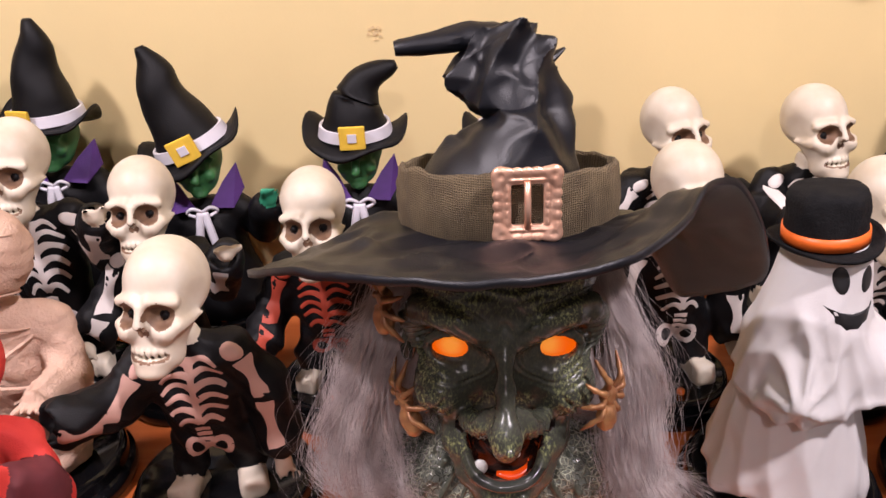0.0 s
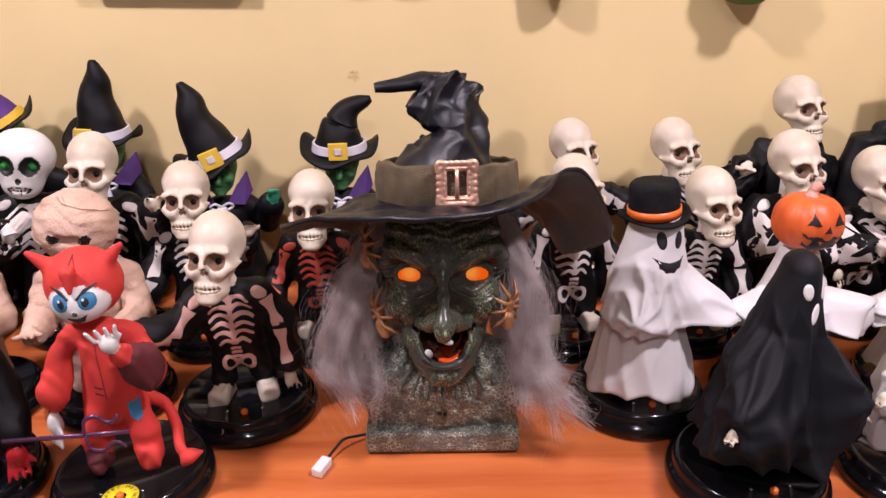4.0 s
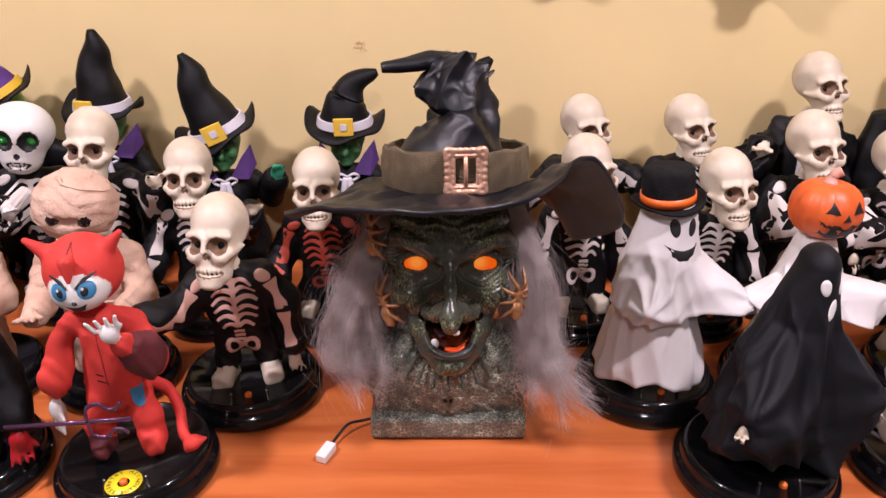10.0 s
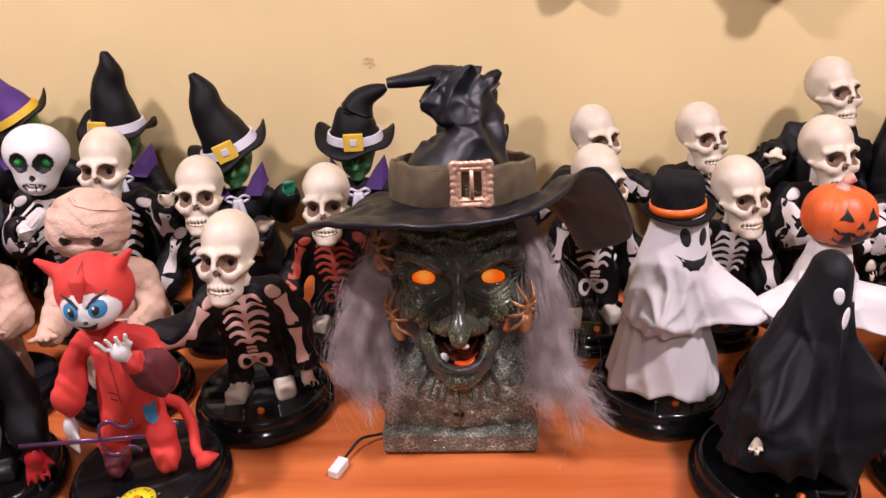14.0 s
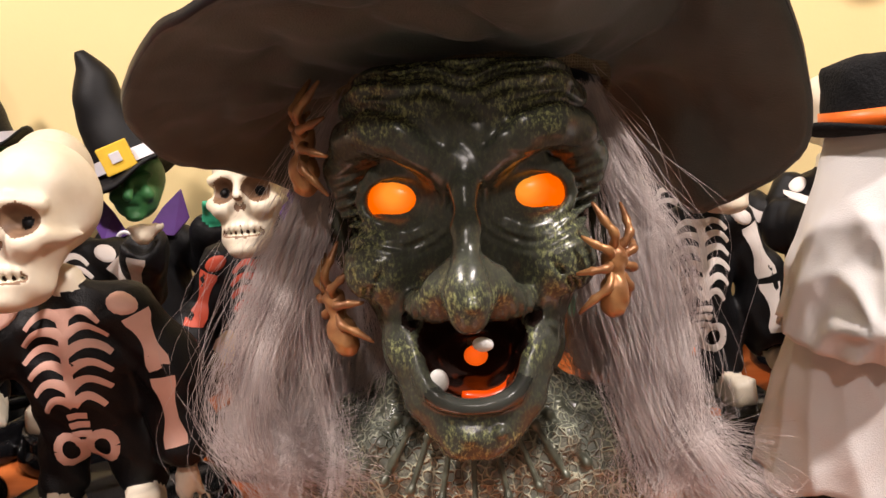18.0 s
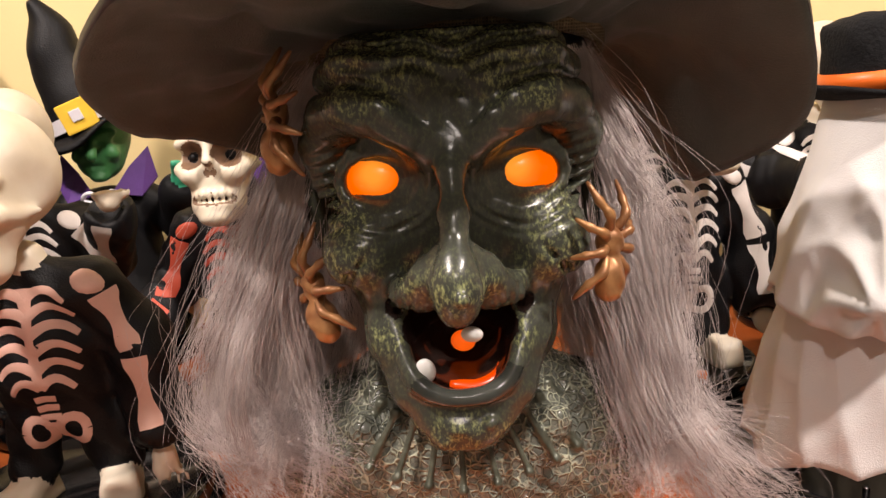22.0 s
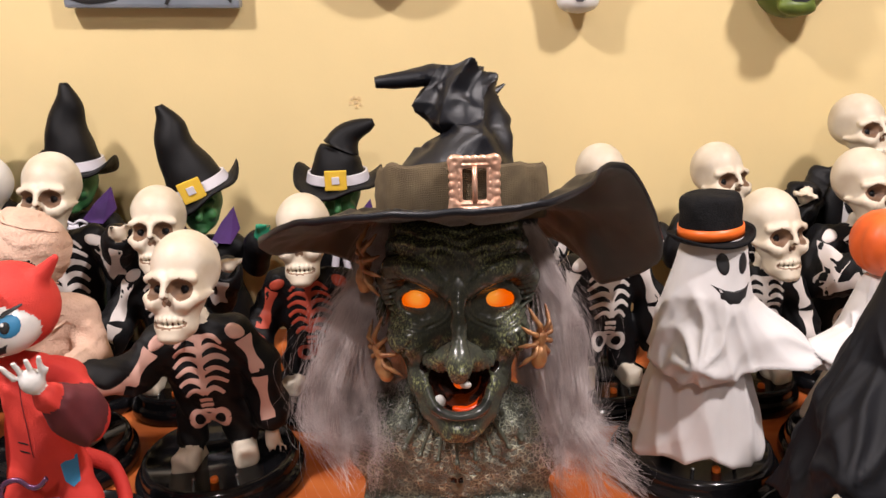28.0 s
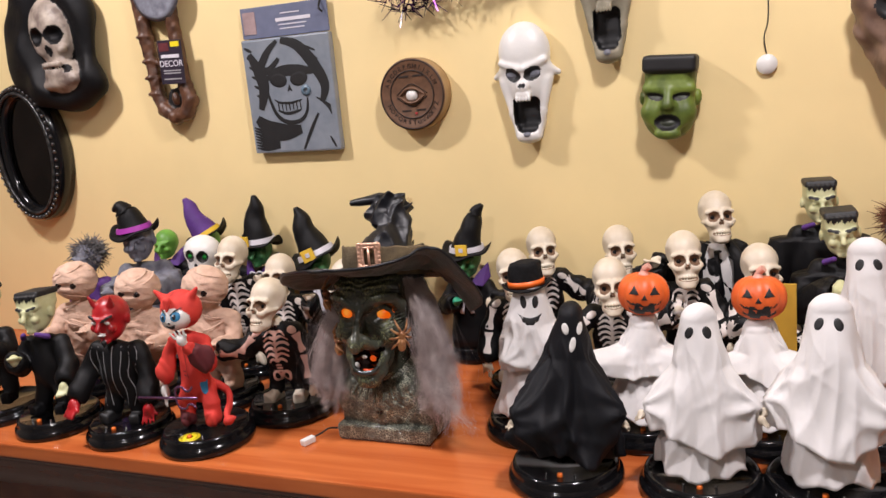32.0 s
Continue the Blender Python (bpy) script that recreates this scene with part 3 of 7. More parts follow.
def drape(bm, top, r_top, r_hem, hem, arms, seed, mat=0, fold=1.0, jag=.007, points=7, slope=0.0, n=180, rows=70):
    """A sheet hung over a head and raised arms (angle from the front, reach, height): it falls in sharp folds to a jagged hem."""
    a = np.linspace(0, 2 * math.pi, n, endpoint=False)[None, :]
    u = np.linspace(0, 1, rows)[:, None]
    edge = hem + jag * np.abs(((a * points / math.pi + seed) % 2) - 1) + jag * .7 * np.sin(3 * a + seed) + slope * np.sin(a)
    away = lambda deg: (a - radians(deg) + math.pi) % (2 * math.pi) - math.pi
    for deg, reach, za in arms:
        edge = edge + .30 * max(0, reach - r_hem) * np.exp(-(away(deg) / .8) ** 2)
    z = top - (top - edge) * u ** 1.5
    h = top - z
    r = np.where(h < r_top, np.sqrt(np.maximum(r_top ** 2 - (r_top - h) ** 2, 1e-8)), r_top + (h - r_top) * (r_hem - r_top) / (top - hem - r_top))
    r = r + .004 * np.exp(-((h - r_top) / .02) ** 2) * np.sin(2 * a + seed)
    ridge = lambda q: 1 - 2 * np.abs(np.sin(q))
    shoulder = top - .052
    pleat = 0
    for deg, reach, za in arms:
        f = np.where(z > za, np.clip((shoulder - z) / (shoulder - za), 0, 1) ** .85, 1 - .9 * np.clip((za - z) / .1, 0, 1) * .25)
        w = .42 + .55 * np.clip((za - z) / .08, 0, 1.2) + .25 * np.clip((z - za) / .08, 0, 1)
        da = away(deg)
        r = r + np.maximum(0, reach * f - r) * np.exp(-(da / w) ** 2)
        x, y = da * reach, z - za
        d = np.sqrt(x * x + y * y)
        th = np.arctan2(x, -y)
        pleat = pleat + .0046 * np.exp(-(d / .050) ** 2) * (1 - np.exp(-(d / .008) ** 2)) * ridge(3.5 * th + seed + 1.2 * np.sin(45 * d + seed))
        pleat = pleat + .0030 * np.exp(-(d / .009) ** 2)
    k = np.clip((top - .045 - z) / (top - .045 - hem), 0, 1) ** 1.15
    w = 1.2 * np.sin(19 * z + seed) + .8 * np.sin(2 * a + 11 * z + 1.7 * seed)
    slant = 60 * z + 30 * (r * np.sin(a)) * math.sin(seed * 3) + 3 * np.sin(1.0 * a + seed)
    r = r + fold * (.0062 * k * ridge(2.5 * a + w + seed) + .0030 * k * ridge(5.5 * a - 1.6 * w + 2 * seed) + .0016 * np.minimum(1, k * 3) * ridge(slant * .45) + .0012 * k * np.sin(13 * a + 5 * w)) + pleat
    rnd = random.Random(int(seed * 100))
    for i in range(26):
        a0, z0, tilt = rnd.uniform(-2.6, 2.6), rnd.uniform(hem, top - .05), rnd.gauss(.9, .5) * rnd.choice((-1, 1))
        sx, sz = ((a - a0 + math.pi) % (2 * math.pi) - math.pi) * .055, z - z0
        along, across = sx * math.cos(tilt) + sz * math.sin(tilt), -sx * math.sin(tilt) + sz * math.cos(tilt) + .12 * sx * rnd.uniform(-1, 1)
        r = r + fold * rnd.uniform(.0012, .0030) * np.exp(-np.abs(across) / .0055) * np.exp(-(along / rnd.uniform(.018, .045)) ** 2) * np.clip(h / .05 - .6, 0, 1)
    x, y = r * np.sin(a), -r * np.cos(a)
    base = len(bm.verts)
    for off in (0, .0011):
        q = np.maximum(r - off, .0003) / r
        for p in np.stack([x * q, y * q, z + 0 * a - off * .5], -1).reshape(-1, 3).tolist():
            bm.verts.new(p)
    bm.verts.ensure_lookup_table()
    V = [bm.verts[base + i] for i in range(2 * n * rows)]
    for side in (0, 1):
        o = side * n * rows
        for j in range(rows - 1):
            for i in range(n):
                q = [V[o + j * n + i], V[o + (j + 1) * n + i], V[o + (j + 1) * n + (i + 1) % n], V[o + j * n + (i + 1) % n]]
                f = bm.faces.new(q if side == 0 else q[::-1])
                f.smooth, f.material_index = True, mat
    o, e = n * rows, (rows - 1) * n
    for i in range(n):
        j = (i + 1) % n
        bm.faces.new((V[e + i], V[o + e + i], V[o + e + j], V[e + j])).material_index = mat
    bm.faces.new([V[i] for i in range(n)]).material_index = mat
    return bm


def ghost(face="smile", arms=None, seed=1.0, upper=.080, cloth=None, ink=None, top=.225, r_top=.030, hem_r=.056, skirt=True, palms=.7, skirt_r=.064, fold=1.0):
    arms = arms or [(-72, .082, .092), (72, .084, .094)]
    bm = bmesh.new()
    drape(bm, top, r_top, hem_r, upper, arms, seed, 0, fold, .010 if skirt else .006, 4 if skirt else 6, -.006)
    bvh = surface(bm)
    if skirt:
        drape(bm, top - .040, .020, skirt_r, .006, [], seed + 2, 0, .55, .006, 9)
    P = []
    for deg, reach, z in arms:
        t = radians(deg)
        if palms:
            hand(P, (reach * .93 * math.sin(t), -reach * .93 * math.cos(t), z - .012), (math.sin(t), -math.cos(t), -.7), 2, palms)
    if P:
        carve(bm, P, (-.135, -.125, .02), (.135, .06, .15), .0022)
    if face == "smile":
        for s in (-1, 1):
            blob(bm, bvh, oval(s * .0098, top - .036, .0052, .0105, -s * 4), 1)
        blob(bm, bvh, [(-.020, top - .056), (-.014, top - .059), (0, top - .062), (.014, top - .059), (.020, top - .056), (.013, top - .068), (.005, top - .0735), (-.005, top - .0735), (-.013, top - .068)], 1)
    elif face == "eyes":
        for s in (-1, 1):
            blob(bm, bvh, oval(s * .0115, top - .036, .0052, .0086, s * 24), 1)
    elif face == "howl":
        for s in (-1, 1):
            blob(bm, bvh, oval(s * .0105, top - .034, .0048, .0086, -s * 10), 1)
        blob(bm, bvh, oval(0, top - .056, .0046, .0110, -10), 1)
    return bm, [cloth or WHITE, ink or BLACKPAINT, BONE]


def pumpkin_ghost(seed=1.0):
    bm, mats = ghost("none", [(-72, .098, .098), (72, .100, .102)], seed, .060, top=.166, r_top=.026, palms=.6)
    n, rings = 60, []
    for j in range(17):
        v = math.pi * j / 16
        ring = []
        for i in range(n):
            a = 2 * math.pi * i / n
            r = (.0415 - .0030 * abs(math.cos(5 * a)) ** 6 * math.sin(v)) * math.sin(v) ** .85
            ring.append(bm.verts.new((r * math.cos(a), r * math.sin(a) - .002, .193 + .035 * math.cos(v) - .006 * math.exp(-(r / .014) ** 2) * (1 if v < 1 else 0))))
        rings.append(ring)
    bm2_faces = []
    for a, b in zip(rings, rings[1:]):
        for i in range(n):
            try:
                f = bm.faces.new((a[i], a[(i + 1) % n], b[(i + 1) % n], b[i]))
                f.material_index, f.smooth = 3, True
                f.normal_flip()
            except ValueError:
                pass
    bmesh.ops.remove_doubles(bm, verts=rings[0] + rings[-1], dist=1e-5)
    bvh = surface(bm)
    for s in (-1, 1):
        blob(bm, bvh, [(s * .024, .198), (s * .008, .198), (s * .0155, .212)], 1)
    blob(bm, bvh, [(-.005, .190), (.005, .190), (0, .199)], 1)
    blob(bm, bvh, [(-.030, .190), (-.022, .182), (-.014, .182), (-.012, .185), (-.006, .185), (-.004, .181), (.006, .181), (.008, .185), (.014, .185), (.016, .182), (.024, .183), (.030, .190),
                   (.026, .172), (.014, .165), (.010, .169), (.002, .169), (0, .164), (-.014, .165), (-.026, .172)], 1)
    tube(bm, bez([(0, 0, .222), (.002, 0, .232), (.009, -.003, .238)], 5), [.010, .008, .007, .006, .006, .006, .006, .006, .006, .006, .006], 9, 4)
    return bm, mats + [PUMPKIN, PINKSTEM]


def face_head(P, mat, w=.034, h=.042, c=(0, -.002, .195), nose=.010, brow=True, ears=True):
    """A doll's head: brow, eye hollows, nose, cheeks, lips, chin and ears."""
    x, y, z = c
    P += [(1, .008, mat, ell((x, y + .004, z + .006), (w, w * 1.08, h * .88))), (1, .012, mat, ell((x, y - .008, z - h * .52), (w * .70, w * .72, h * .48)))]
    for s in (-1, 1):
        P += [(-1, .005, mat, ell((x + s * w * .42, y - w * 1.10, z + .002), (w * .26, .009, h * .13))), (1, .004, mat, ell((x + s * w * .42, y - w * .90, z + .001), (w * .17, .004, h * .09))),
              (1, .006, mat, ell((x + s * w * .52, y - w * .82, z - h * .28), (w * .24, .007, h * .18)))]
        if brow:
            P += [(1, .004, mat, cap((x + s * w * .14, y - w * 1.0, z + h * .15), (x + s * w * .68, y - w * .85, z + h * .26), .0042, .0034))]
        if ears:
            P += [(1, .003, mat, ell((x + s * w * 1.03, y + .003, z - h * .05), (.0035, .0075, .0105)))]
    P += [(1, .004, mat, cap((x, y - w * 1.02, z + .004), (x, y - w * 1.05 - nose * .7, z - h * .25), .0042, .0055)), (-1, .002, mat, ell((x, y - w * 1.05, z - h * .56), (w * .36, .006, .0018))),
          (1, .004, mat, ell((x, y - w * .74, z - h * .88), (w * .32, .009, h * .14)))]
    return P


def witch(arms="chest", skin=None, seed=3, cape=True):
    A = ARMS[arms]
    P = clothed([], 1, A, shoe=1, skin=3, wide=1.0)
    P += [(1, .012, 1, cap((0, .006, .020), (0, .004, .100), .056, .036))]
    P += [(0, 0, 0, folds(.0015, 110, seed))]
    face_head(P, 0, w=.029, h=.036, c=(0, -.004, .186), nose=.016, ears=False)
    bm = solid_mesh(P, (-.112, -.098, 0), (.112, .066, .228), .0028)
    # purple stand-up collar and white ribbon bow
    for s in (-1, 1):
        a = [bm.verts.new(v) for v in ((s * .008, -.030, .138), (s * .034, -.024, .132), (s * .047, .002, .146), (s * .041, .010, .176), (s * .024, -.010, .160))]
        b = [bm.verts.new(v.co + Vector((0, .003, -.001))) for v in a]
        faces = [bm.faces.new(a), bm.faces.new(list(reversed(b)))] + [bm.faces.new((a[i], b[i], b[(i + 1) % 5], a[(i + 1) % 5])) for i in range(5)]
        for f in faces:
            f.material_index = 2
        tube(bm, bez([(s * .002, -.038, .136), (s * .006, -.042, .115), (s * .012, -.043, .078)], 5), .0048, 6, 4, .3, (0, 1, 0))
        tube(bm, bez([(0, -.037, .136), (s * .010, -.039, .142), (s * .017, -.036, .136), (s * .008, -.038, .131)], 4), .0022, 6, 4)
    bmesh.ops.recalc_face_normals(bm, faces=bm.faces[:])
    return bm, [skin or GREEN, CLOTH, PURPLE, TEAL if skin is None else skin, RIBBON]


def monster(arms="down", seed=4):
    """Flat-headed, pale green doll in a black suit."""
    A = ARMS[arms]
    P = clothed([], 1, A, shoe=1, skin=0, wide=1.08)
    P += [(0, 0, 0, folds(.0012, 120, seed))]
    face_head(P, 0, w=.031, h=.040, c=(0, -.003, .190))
    P += [(1, .006, 0, block((0, .001, .214), (.0275, .029, .014), .006)), (1, .003, 2, block((0, .005, .2285), (.0290, .030, .0060), .004))]
    for i in range(6):
        P += [(1, .003, 2, cap((-.022 + .0088 * i, -.028, .225), (-.022 + .0088 * i, -.029, .218 - .003 * (i % 2)), .0036, .0012))]
    for s in (-1, 1):
        P += [(1, .002, 3, cap((s * .016, -.033, .150), (s * .030, -.020, .142), .005, .006)), (1, .003, 2, cap((s * .006, -.0345, .1985), (s * .022, -.031, .203), .0028, .0022))]
    bm = solid_mesh(P, (-.115, -.098, -.001), (.115, .05, .244), .0025)
    return bm, [PALEGREEN, CLOTH, BLACKPAINT, PURPLE]


def horned_devil():
    A = (((-.062, -.006, .088), (-.070, -.036, .060)), ((.060, -.004, .086), (.066, -.026, .052)))
    P = clothed([], 1, A, shoe=3, skin=0, wide=1.12, hsize=1.25)
    P += [(0, 0, 0, folds(.0012, 120, 9))]
    face_head(P, 0, w=.033, h=.042, c=(0, -.004, .190), nose=.014)
    for s in (-1, 1):
        P += [(1, .004, 0, cap((s * .017, -.022, .222), (s * .023, -.028, .240), .006, .0018)), (1, .002, 3, cap((s * .005, -.040, .194), (s * .023, -.034, .204), .0024, .002)),
              (1, .001, 2, ell((s * .014, -.0365, .1905), (.0048, .0025, .003)))]
    P += [(1, .003, 3, cap((0, -.036, .152), (0, -.037, .143), .005, .002)), (1, .0015, 2, ell((0, -.0385, .166), (.010, .003, .0022)))]
    bm = solid_mesh(P, (-.11, -.09, -.001), (.11, .05, .244), .0025)
    bvh = surface(bm)
    for x in (-.044, -.030, -.016, 0, .016, .030, .044):
        ribbon(bm, bvh, [(x * (1 + .12 * math.sin(k)), .135 - .0105 * k) for k in range(11)], .0011, 4, .0006)
    return bm, [HORNRED, CLOTH, EYEWHITE, BLACKPAINT, GREYSTRIPE]


GREYSTRIPE = node_mat("grey_pinstripe", (0.35, 0.35, 0.36), 0.7, var=0.1)


def hooded_imp():
    """Doll in a red hooded suit with two small horns, a tail and a trident."""
    P = [(1, .012, 0, ell((0, .002, .086), (.033, .028, .054))), (1, .010, 0, cap((-.024, 0, .130), (.024, 0, .130), .012))]
    for s in (-1, 1):
        # left foot takes the maroon, putting the shade on it into the colour
        P += [(1, .006, 0, cap((s * .018, 0, .062), (s * .029, -.004, .030), .0185, .0165)), (1, .003, 0, cap((s * .0295, -.004, .031), (s * .030, -.005, .024), .0185, .0150)), (1, .006, 0 if s > 0 else 5, ell((s * .032, -.012, .013), (.016, .022, .013)))]
    for a, b in ((((-.034, 0, .124)), (-.062, -.012, .082)), ((.034, 0, .124), (.058, -.030, .100)), ((.058, -.030, .100), (.040, -.058, .128))):
        P += [(1, .008, 0, cap(a, b, .0140, .0180))]
    P += [(1, .002, 6, cap((.056, -.036, .106), (.046, -.050, .119), .0205, .021))]
    P += [(0, 0, 0, folds(.0030, 105, 12)), (0, 0, 0, folds(.0014, 260, 13))]
    hand(P, (-.066, -.018, .066), (-.15, -.15, -1), 2, 1.1)
    hand(P, (.036, -.064, .138), (-.2, -.25, 1), 2, 1.25, 1.5, (0, 1, 0))
    P += [(1, .008, 0, ell((0, .002, .196), (.043, .041, .042)))]
    for s in (-1, 1):
        P += [(1, .006, 0, cap((s * .030, -.002, .220), (s * .050, -.004, .240), .0105, .0036))]
    P += [(1, .001, 2, ell((0, -.022, .186), (.0325, .0275, .0270)))]
    P += [(1, .003, 0, cap((0, -.040, .226), (0, -.0475, .207), .009, .0030))]
    P += [(1, .001, 1, ell((0, -.050, .181), (.003, .003, .0022)))]
    bm = solid_mesh(P, (-.098, -.105, -.001), (.098, .05, .252), .0022)
    bvh = surface(bm)
    for s in (-1, 1):
        blob(bm, bvh, oval(s * .0145, .193, .0092, .0098, s * 18), 3)
        blob(bm, bvh, oval(s * .0125, .193, .0040, .0056), 1, .0014)
        blob(bm, bvh, oval(s * .0125 - .0016, .196, .0014, .0018), 2, .0019)
        ribbon(bm, bvh, [(s * .0045, .197), (s * .012, .2035), (s * .024, .2080)], [.003, .0038, .0018], 1, .0014)
    blob(bm, bvh, [(-.011, .176), (0, .1735), (.012, .178), (.007, .168), (0, .1655), (-.006, .168)], 1)
    blob(bm, bvh, [(.012, .075), (.036, .078), (.040, .046), (.028, .040), (.014, .048)], 3, .0014)
    for z in (.085, .079):
        ribbon(bm, bvh, [(-.012, z), (-.002, z - .001)], .0012, 1)
    ribbon(bm, bvh, [(0, .243), (0, .236), (.001, .230)], .0012, 1)
    ribbon(bm, bvh, [(0, .135 - .006 * k) for k in range(11)], .0008, 6)
    tail = bez([(.020, .026, .055), (.046, .034, .040), (.062, .010, .028), (.070, -.022, .020), (.080, -.032, .012)], 6)
    tube(bm, tail, [.007] * 14 + [.0065] * 11, 8, 0)
    a = [bm.verts.new(v) for v in ((.070, -.038, .016), (.104, -.036, .018), (.078, -.030, .006), (.084, -.032, .024))]
    tube(bm, [(.074, -.032, .014), (.086, -.034, .016), (.100, -.036, .020)], [.012, .010, .001], 8, 0, .6)
    # trident held low in the hand
    tube(bm, [(-.125, -.036, .052), (.022, -.042, .050)], .0022, 8, 4)
    for s in (-1, 1):
        tube(bm, bez([(-.030, -.041, .051), (-.026, -.041, .051 + s * .013), (-.012, -.041, .051 + s * .016), (-.002, -.041, .051 + s * .010), (.006, -.041, .051 + s * .010), (.014, -.041, .051 + s * .015)], 5), .0020, 8, 4)
    bmesh.ops.delete(bm, geom=a, context="VERTS")
    return bm, [RED, BLACKPAINT, EYEWHITE, BLUE, PURPLEMETAL, MAROON, MAROON]


def wolfish():
    """Grey-faced doll in a loose grey robe."""
    A = ARMS["front"]
    P = clothed([], 1, A, shoe=1, skin=0, wide=1.15)
    P += [(1, .012, 1, cap((0, .004, .02), (0, .002, .10), .052, .036)), (0, 0, 0, folds(.0022, 100, 21))]
    face_head(P, 0, w=.032, h=.042, c=(0, -.004, .190), nose=.016)
    P += [(0, 0, 0, near(folds(.0012, 300, 3), (0, -.02, .19), (.04, .04, .05)))]
    bm = solid_mesh(P, (-.11, -.105, 0), (.11, .07, .24), .0028)
    return bm, [GREY, GREY]


def place(name, made, x, y, zc, label, yaw=0.0, base=None, r=0.088, category="figurine", group="", sticker=False, base_yaw=None, neck=.118, girth=1.0, size=1.0):
    """Stand a figurine, head centre at height zc, on a base of its own. The body is made longer or shorter, the head is not. Returns the head's pose."""
    bm, mats = made
    bx, by = base or (x, y)
    display_base(bx, by, r, yaw if base_yaw is None else base_yaw, sticker)
    d = (zc - .0322) / size - .197
    for v in bm.verts:
        if v.co.z < neck:
            v.co = Vector((v.co.x * girth, v.co.y * girth, v.co.z * (neck + d) / neck))
        else:
            v.co.z += d
    ob = part(name, bm, mats)
    lean = math.degrees(math.atan2(-(y - by), zc))
    lx = math.degrees(math.atan2(x - bx, zc))
    ob.matrix_world = pose(bx, by, .0322, lean, lx, 0) @ pose(0, 0, 0, 0, 0, yaw) @ Matrix.Scale(size, 4)
    tagged(ob, label, category, group)
    return ob.matrix_world @ pose(0, 0, d)


# ---- hats of the figurines ----
def witch_hat(m, style="tall", cone=None, band=None, label="black felt witch hat with pale band and yellow buckle", yaw=0, size=1.0, brim_r=.055):
    hat = new("witch_hat")
    hat.matrix_world = m @ pose(0, 0, 0, 0, 0, yaw) @ Matrix.Scale(size, 4)
    tagged(hat, label, "hat", "witch hats")
    paths = {"tall": [(0, 0, 0), (-.002, 0, .022), (-.010, .002, .05), (-.021, .004, .085), (-.026, .005, .104)],
             "bent": [(0, 0, 0), (.001, 0, .022), (.006, .002, .042), (.020, .003, .060), (.048, .002, .072)],
             "straight": [(0, 0, 0), (0, .001, .025), (-.001, .003, .055), (.003, .005, .085), (.004, .006, .106)],
             "flop": [(0, 0, 0), (-.002, 0, .02), (-.006, 0, .042), (-.016, -.002, .058), (-.032, -.004, .056)],
             "right": [(0, 0, 0), (.004, 0, .022), (.014, .002, .05), (.026, .004, .082), (.042, .005, .100)]}
    pts = bez(paths[style], 6)
    n = len(pts) - 1
    rad = [.0325 * (1 - i / n) ** .82 + .0045 for i in range(n + 1)]
    bm = tube(bmesh.new(), pts, rad, 24, 0)
    for v in bm.verts:   # soft dents and a few slanting creases in the cloth
        h = min(1, max(0, (v.co.z - .016) * 40))
        w = Vector((v.co.x * 30 + 9 * m.translation.x, v.co.y * 30, v.co.z * 30))
        v.co += Vector((noise.noise(w), noise.noise(w + Vector((4, 0, 0))), 0)) * .0034 * h
        v.co.x += .0010 * h * (1 - 2 * abs(math.sin(v.co.z * 70 + v.co.x * 50)))
    part("crown", bm, cone or CLOTH, hat)
    bm = bmesh.new()
    rows = []
    for j in range(6):
        r = .029 + (brim_r - .029) * j / 5
        rows.append([(r * math.cos(a), r * .92 * math.sin(a), .002 + (j / 5) ** 1.6 * (.013 * math.cos(2 * a + .3) + .006 * math.sin(3 * a) + .003 * math.sin(5 * a + 1))) for a in (2 * math.pi * i / 40 for i in range(40))])
    top = [[bm.verts.new(v) for v in row] for row in rows]
    low = [[bm.verts.new((v[0], v[1], v[2] - .003)) for v in row] for row in rows]
    for A, flip in ((top, False), (low, True)):
        for a, b in zip(A, A[1:]):
            for i in range(40):
                q = (a[i], b[i], b[(i + 1) % 40], a[(i + 1) % 40])
                bm.faces.new(reversed(q) if flip else q)
    for i in range(40):
        bm.faces.new((top[-1][i], low[-1][i], low[-1][(i + 1) % 40], top[-1][(i + 1) % 40]))
        bm.faces.new((low[0][i], top[0][i], top[0][(i + 1) % 40], low[0][(i + 1) % 40]))
    part("brim", smooth(bm), CLOTH, hat)
    bm = bmesh.new()
    for prof in ([(.0392, .003), (.0368, .0140)], [(.0368, .0140), (.0340, .0140)], [(.0340, .0140), (.0365, .003)], [(.0365, .003), (.0392, .003)]):
        lathe(bm, prof, 36)
    part("band", bm, band or RIBBON, hat, "narrow satin ribbon band")
    if band is None or band is YELLOW:
        bm = box(bmesh.new(), (-.013, -.0428, -.001), (.013, -.0385, .023), .0012)
        b = part("buckle", bm, YELLOW, hat, "square yellow felt buckle")
        part("buckle_centre", box(bmesh.new(), (-.0045, -.0440, .007), (.0045, -.0426, .016), .0006), RIBBON, b)
    return hat


